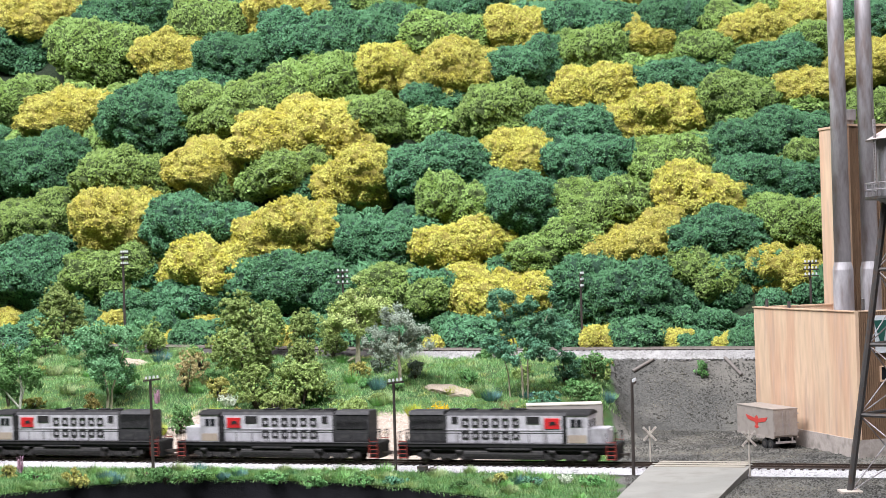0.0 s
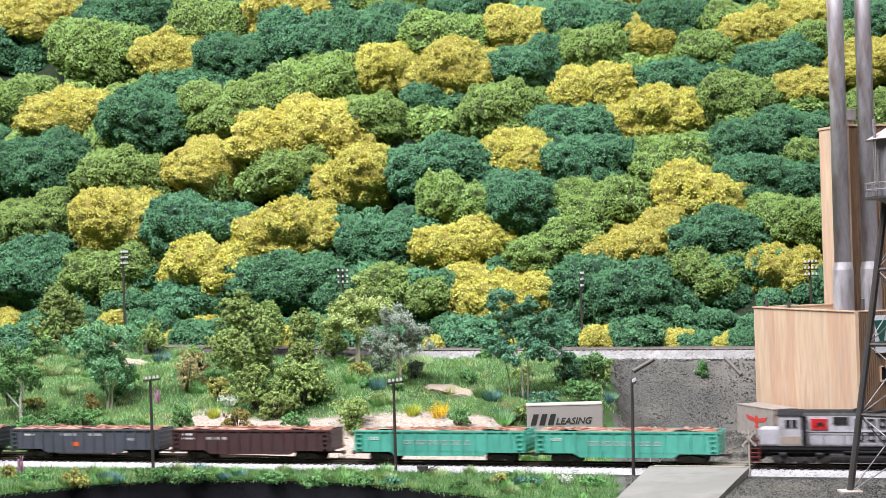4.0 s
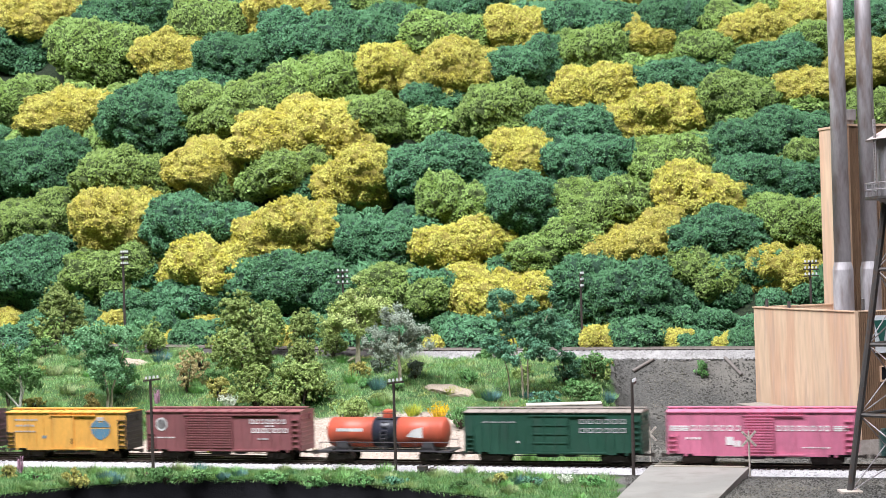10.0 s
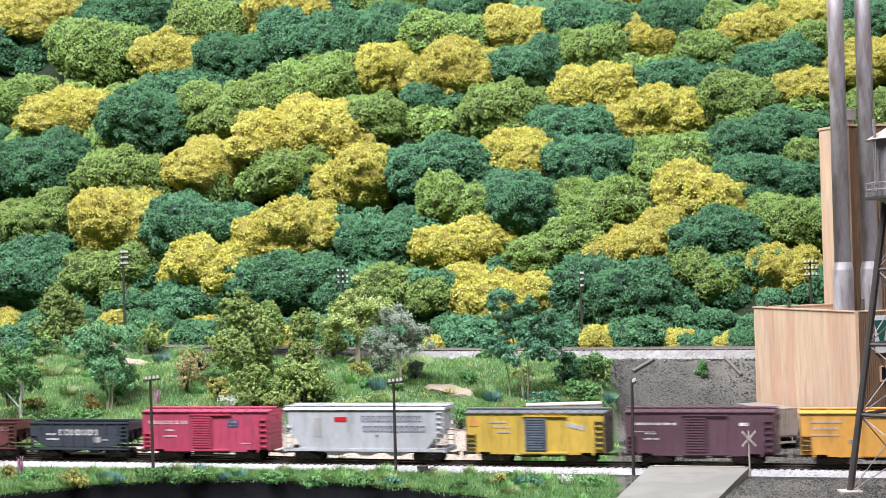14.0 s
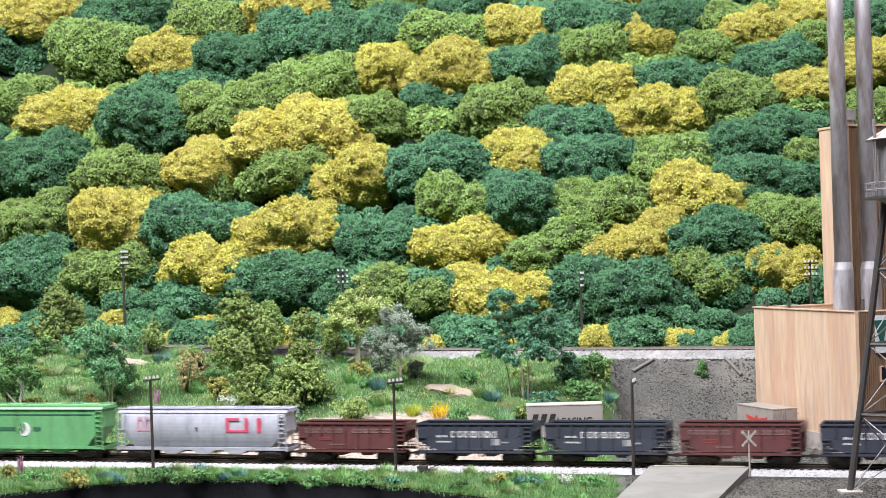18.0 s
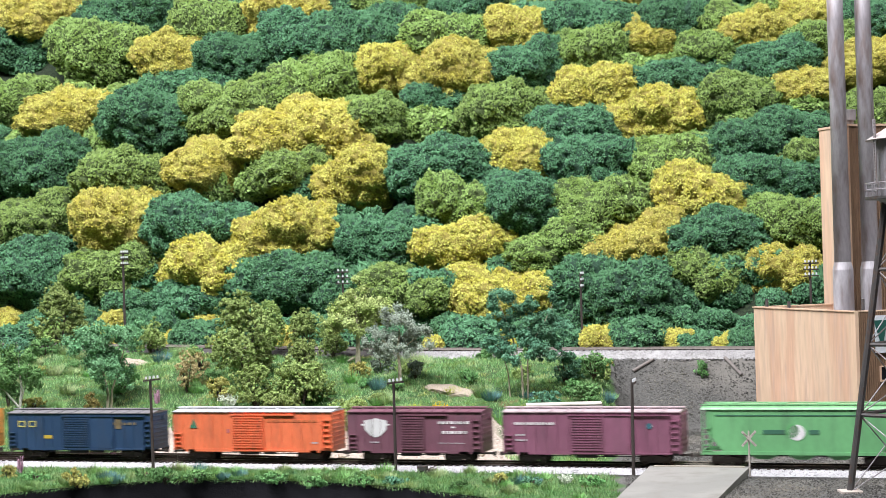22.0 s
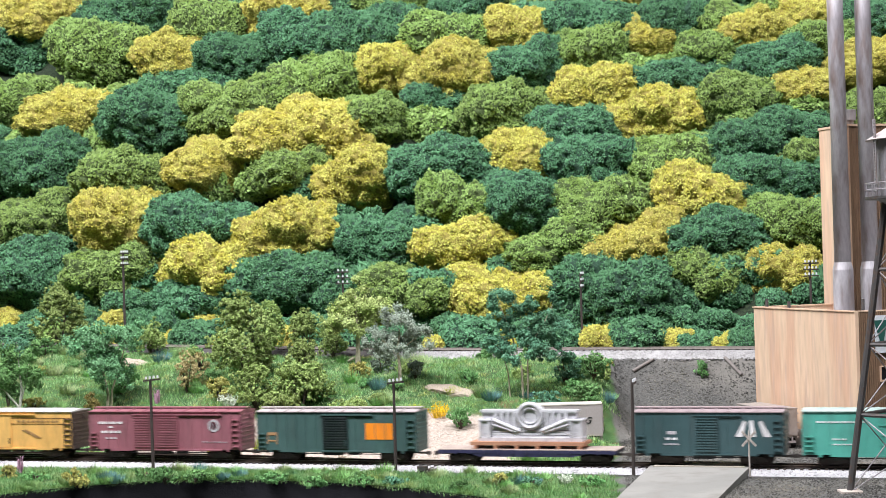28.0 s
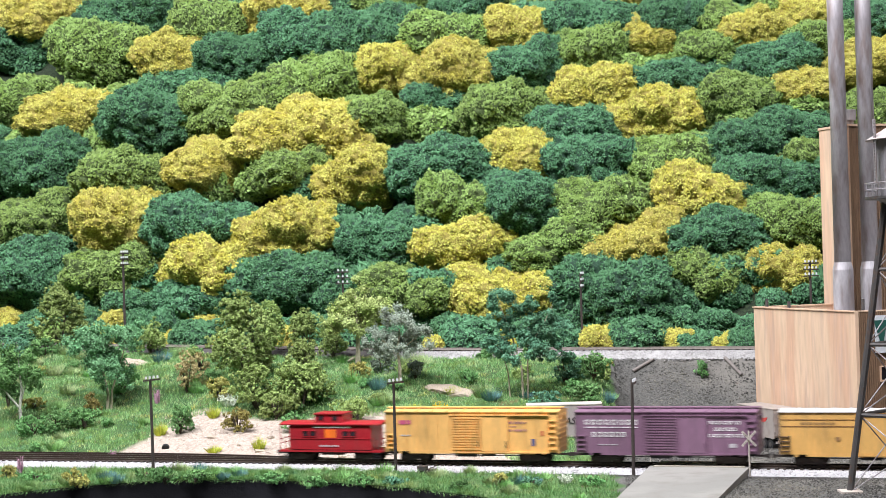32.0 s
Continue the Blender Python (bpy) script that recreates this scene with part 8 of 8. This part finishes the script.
boxcar(-4.8729, -4.6979, (0.84, 0.165, 0.045), "bright orange boxcar with a pale grey roof", roof=(0.56, 0.56, 0.58), doors=((-0.24, 0.16, "rib", None),), text=[(paint("green_tree_mark", (0.05, 0.22, 0.13)), "s", -0.79, 0.0330, -0.69, 0.0330, -0.74, 0.0425), (paint("dull_orange_lettering", (0.55, 0.16, 0.06)), "w", 0.20, 0.84, 0.0395, 0.0415, 10), (P_GREYW, "w", 0.74, 0.84, 0.0180, 0.0195, 3), (paint("purple_patch", (0.45, 0.14, 0.16)), "b", -0.31, -0.28, 0.0285, 0.0320)])
boxcar(-5.069, -4.898, (0.012, 0.047, 0.115), "dark blue boxcar with gold letters", roof=(0.20, 0.19, 0.20), doors=((-0.22, 0.14, "rib", None), (0.14, 0.48, "flat", None)), text=[(paint("gold_lettering", (0.52, 0.46, 0.14)), "w", -0.86, -0.56, 0.0335, 0.0400, 2), (paint("gold_lettering", (0.60, 0.42, 0.06)), "b", -0.50, -0.38, 0.0215, 0.0250), (paint("dull_gold", (0.20, 0.15, 0.08)), "w", 0.28, 0.80, 0.0360, 0.0385, 8), (paint("dull_gold", (0.20, 0.15, 0.08)), "b", 0.50, 0.58, 0.0320, 0.0420)], top=0.0520)
boxcar(-5.2745, -5.098, (0.86, 0.36, 0.045), "yellow-orange smooth-sided boxcar with a blue shield", doors=((-0.20, 0.18, "plug", None),), smooth_side=True, board=False, text=[(P_GREYW, "w", -0.80, -0.44, 0.0400, 0.0415, 8), (P_GREYW, "w", -0.74, -0.52, 0.0330, 0.0350, 4), (P_GREYW, "w", -0.74, -0.50, 0.0250, 0.0262, 5), (P_WHITE, "b", -0.08, 0.08, 0.0320, 0.0345), (BLUE, "s", 0.36, 0.0330, 0.62, 0.0330, 0.58, 0.0270, 0.49, 0.0225, 0.40, 0.0270), (BLUE, "s", 0.38, 0.0350, 0.43, 0.0400, 0.49, 0.0365, 0.55, 0.0400, 0.60, 0.0350), (BLUE, "b", 0.72, 0.75, 0.0180, 0.0280)])
T_GR = paint("tank_slate", (0.075, 0.092, 0.145), 0.38)
tank_car(-5.470, -5.294, "slate blue-grey tank car with small white and red placards", [(-1, 1, T_GR)], r=0.0158, zc=0.0285, half_tank=0.080, text=[(P_WHITE, "b", -0.76, -0.64, 0.0295, 0.0340), (L_RED, "b", -0.74, -0.66, 0.0342, 0.0372), (P_WHITE, "b", 0.62, 0.74, 0.0295, 0.0340), (L_RED, "b", 0.64, 0.72, 0.0342, 0.0372), (P_GREYW, "w", -0.82, -0.56, 0.0250, 0.0265, 7)], straps=False)
boxcar(-5.6746, -5.4975, (0.065, 0.40, 0.31), "turquoise boxcar with a white panel and plug door", roof=(0.40, 0.52, 0.48), doors=((-0.26, 0.18, "plug", None),), board=False, text=[(WM, "w", -0.86, -0.36, 0.0400, 0.0415, 12), (P_WHITE, "s", 0.38, 0.0300, 0.68, 0.0300, 0.72, 0.0425, 0.42, 0.0425), (paint("teal_stripe", (0.065, 0.40, 0.31)), "b", 0.46, 0.64, 0.0355, 0.0368), (P_WHITE, "w", -0.70, -0.56, 0.0245, 0.0260, 4), (P_WHITE, "w", -0.70, -0.44, 0.0200, 0.0212, 5)], top=0.0540)
boxcar(-5.8297, -5.6923, (0.032, 0.085, 0.090), "dark blue-green boxcar with a pale chevron emblem", roof=(0.36, 0.28, 0.29), doors=((-0.18, 0.14, "rib", None),), text=[(P_WHITE, "s", 0.36, 0.0270, 0.46, 0.0270, 0.52, 0.0405, 0.48, 0.0420), (P_WHITE, "s", 0.56, 0.0270, 0.64, 0.0270, 0.60, 0.0420, 0.56, 0.0420), (P_WHITE, "s", 0.74, 0.0270, 0.84, 0.0270, 0.72, 0.0420, 0.68, 0.0405), (P_WHITE, "w", -0.58, -0.40, 0.0240, 0.0260, 2), (P_GREYW, "w", -0.60, -0.38, 0.0190, 0.0205, 4), (P_GREYW, "b", -0.56, -0.44, 0.0290, 0.0320)])
flat_car(-6.0255, -5.848, "blue flat car carrying a silver ornamental pediment")
boxcar(-6.2176, -6.048, (0.043, 0.105, 0.095), "grey-green boxcar with a black door and orange square", roof=(0.44, 0.38, 0.38), doors=((-0.16, 0.16, "rib", (0.02, 0.03, 0.03)),), text=[(paint("orange_square", (0.86, 0.26, 0.02)), "b", 0.38, 0.72, 0.0225, 0.0385), (paint("dull_orange_box", (0.42, 0.24, 0.12)), "b", -0.88, -0.86, 0.0170, 0.0290), (paint("dull_orange_box", (0.42, 0.24, 0.12)), "b", -0.76, -0.74, 0.0170, 0.0290), (paint("dull_orange_box", (0.42, 0.24, 0.12)), "b", -0.88, -0.74, 0.0262, 0.0290), (paint("dull_orange_box", (0.42, 0.24, 0.12)), "b", -0.88, -0.74, 0.0200, 0.0215)])
boxcar(-6.410, -6.237, (0.300, 0.095, 0.122), "maroon double-door boxcar with a round pale emblem", doors=((-0.40, -0.10, "rib", None), (-0.10, 0.20, "rib", None)), text=[(WM, "w", -0.88, -0.54, 0.0370, 0.0395, 7), (WM, "w", -0.74, -0.66, 0.0330, 0.0345, 1), (WM, "w", -0.84, -0.56, 0.0275, 0.0300, 5), (P_GREYW, "w", -0.78, -0.62, 0.0215, 0.0230, 3), (P_GREYW, "d", 0.66, 0.0355, 0.0064), (paint("maroon_core", (0.250, 0.075, 0.100)), "d", 0.66, 0.0355, 0.0042), (WM, "b", 0.63, 0.69, 0.0325, 0.0390), (P_GREYW, "w", 0.50, 0.84, 0.0185, 0.0193, 9)])
boxcar(-6.6047, -6.4312, (0.76, 0.42, 0.09), "yellow wood-sheathed boxcar with a white roof and dark stripes", roof=(0.62, 0.60, 0.58), ends=(0.07, 0.045, 0.035), doors=((-0.20, 0.16, "flat", None),), board=False, panels=14, text=[(paint("brown_stripe", (0.16, 0.07, 0.03)), "b", -0.98, 0.98, 0.0425, 0.0431), (paint("brown_stripe", (0.16, 0.07, 0.03)), "b", -0.98, 0.98, 0.0365, 0.0371), (paint("brown_lettering", (0.28, 0.16, 0.07)), "w", -0.78, -0.42, 0.0385, 0.0405, 8), (paint("brown_lettering", (0.28, 0.16, 0.07)), "w", 0.24, 0.84, 0.0385, 0.0405, 9), (paint("brown_lettering", (0.28, 0.16, 0.07)), "d", -0.40, 0.0255, 0.0022), (paint("brown_lettering", (0.28, 0.16, 0.07)), "s", 0.30, 0.0300, 0.36, 0.0310, 0.58, 0.0220, 0.50, 0.0220)])
boxcar(-6.7958, -6.6252, (0.215, 0.105, 0.175), "dusty purple boxcar with bold white lettering", doors=((-0.22, 0.14, "rib", None), (0.14, 0.46, "flat", None)), text=[(WM, "w", -0.90, -0.28, 0.0380, 0.0425, 8), (WM, "b", -0.90, -0.30, 0.0350, 0.0358), (WM, "w", -0.82, -0.42, 0.0265, 0.0310, 6), (P_GREYW, "w", -0.74, -0.52, 0.0185, 0.0195, 5), (WM, "w", 0.48, 0.84, 0.0385, 0.0415, 8), (WM, "w", 0.54, 0.80, 0.0325, 0.0355, 6), (WM, "w", 0.48, 0.88, 0.0265, 0.0295, 8), (P_GREYW, "b", 0.70, 0.78, 0.0170, 0.0205)])
boxcar(-6.9881, -6.8136, (0.86, 0.46, 0.11), "butter yellow boxcar with small purple lettering", doors=((-0.22, 0.12, "rib", None), (0.12, 0.44, "flat", None)), text=[(paint("magenta_patch", (0.58, 0.10, 0.22)), "b", -0.84, -0.70, 0.0375, 0.0415), (paint("purple_lettering", (0.34, 0.15, 0.18)), "w", 0.32, 0.66, 0.0385, 0.0405, 8), (paint("purple_lettering", (0.34, 0.15, 0.18)), "w", 0.46, 0.54, 0.0350, 0.0362, 2), (paint("purple_lettering", (0.34, 0.15, 0.18)), "w", 0.36, 0.66, 0.0310, 0.0330, 7), (paint("navy_mark", (0.10, 0.10, 0.22)), "b", 0.70, 0.75, 0.0175, 0.0240), (paint("red_mark", (0.55, 0.12, 0.06)), "b", 0.81, 0.84, 0.0270, 0.0315), (P_GREYW, "w", -0.82, -0.70, 0.0260, 0.0275, 4)])
caboose(-7.1033, -6.993, "red wooden caboose with a centre cupola")

RUN = [(0, 0.000), (1, 0.203), (2, 0.407), (3, 0.614), (4, 0.828), (5, 1.046), (6, 1.264), (7, 1.477), (8, 1.693), (9, 1.902), (10, 2.116), (11, 2.327), (12, 2.538), (13, 2.740), (14, 2.949), (15, 3.159), (16, 3.364), (17, 3.573), (18, 3.772), (19, 3.968), (20, 4.164), (21, 4.373), (22, 4.581), (23, 4.810), (24, 5.052), (25, 5.300), (26, 5.541), (27, 5.782), (28, 6.020), (29, 6.242), (30, 6.472), (31, 6.699), (32, 6.929)]


def motions():
    """The whole train rolls along the near track."""
    for car, at in CARS:
        rows = []
        for t, s in RUN:
            p, h = on_track(s + at)
            rows.append((t, Matrix.Translation(p) @ Matrix.Rotation(h + (math.pi if car.get("turned") else 0.0), 4, "Z")))
        walk(car, rows)


motions()
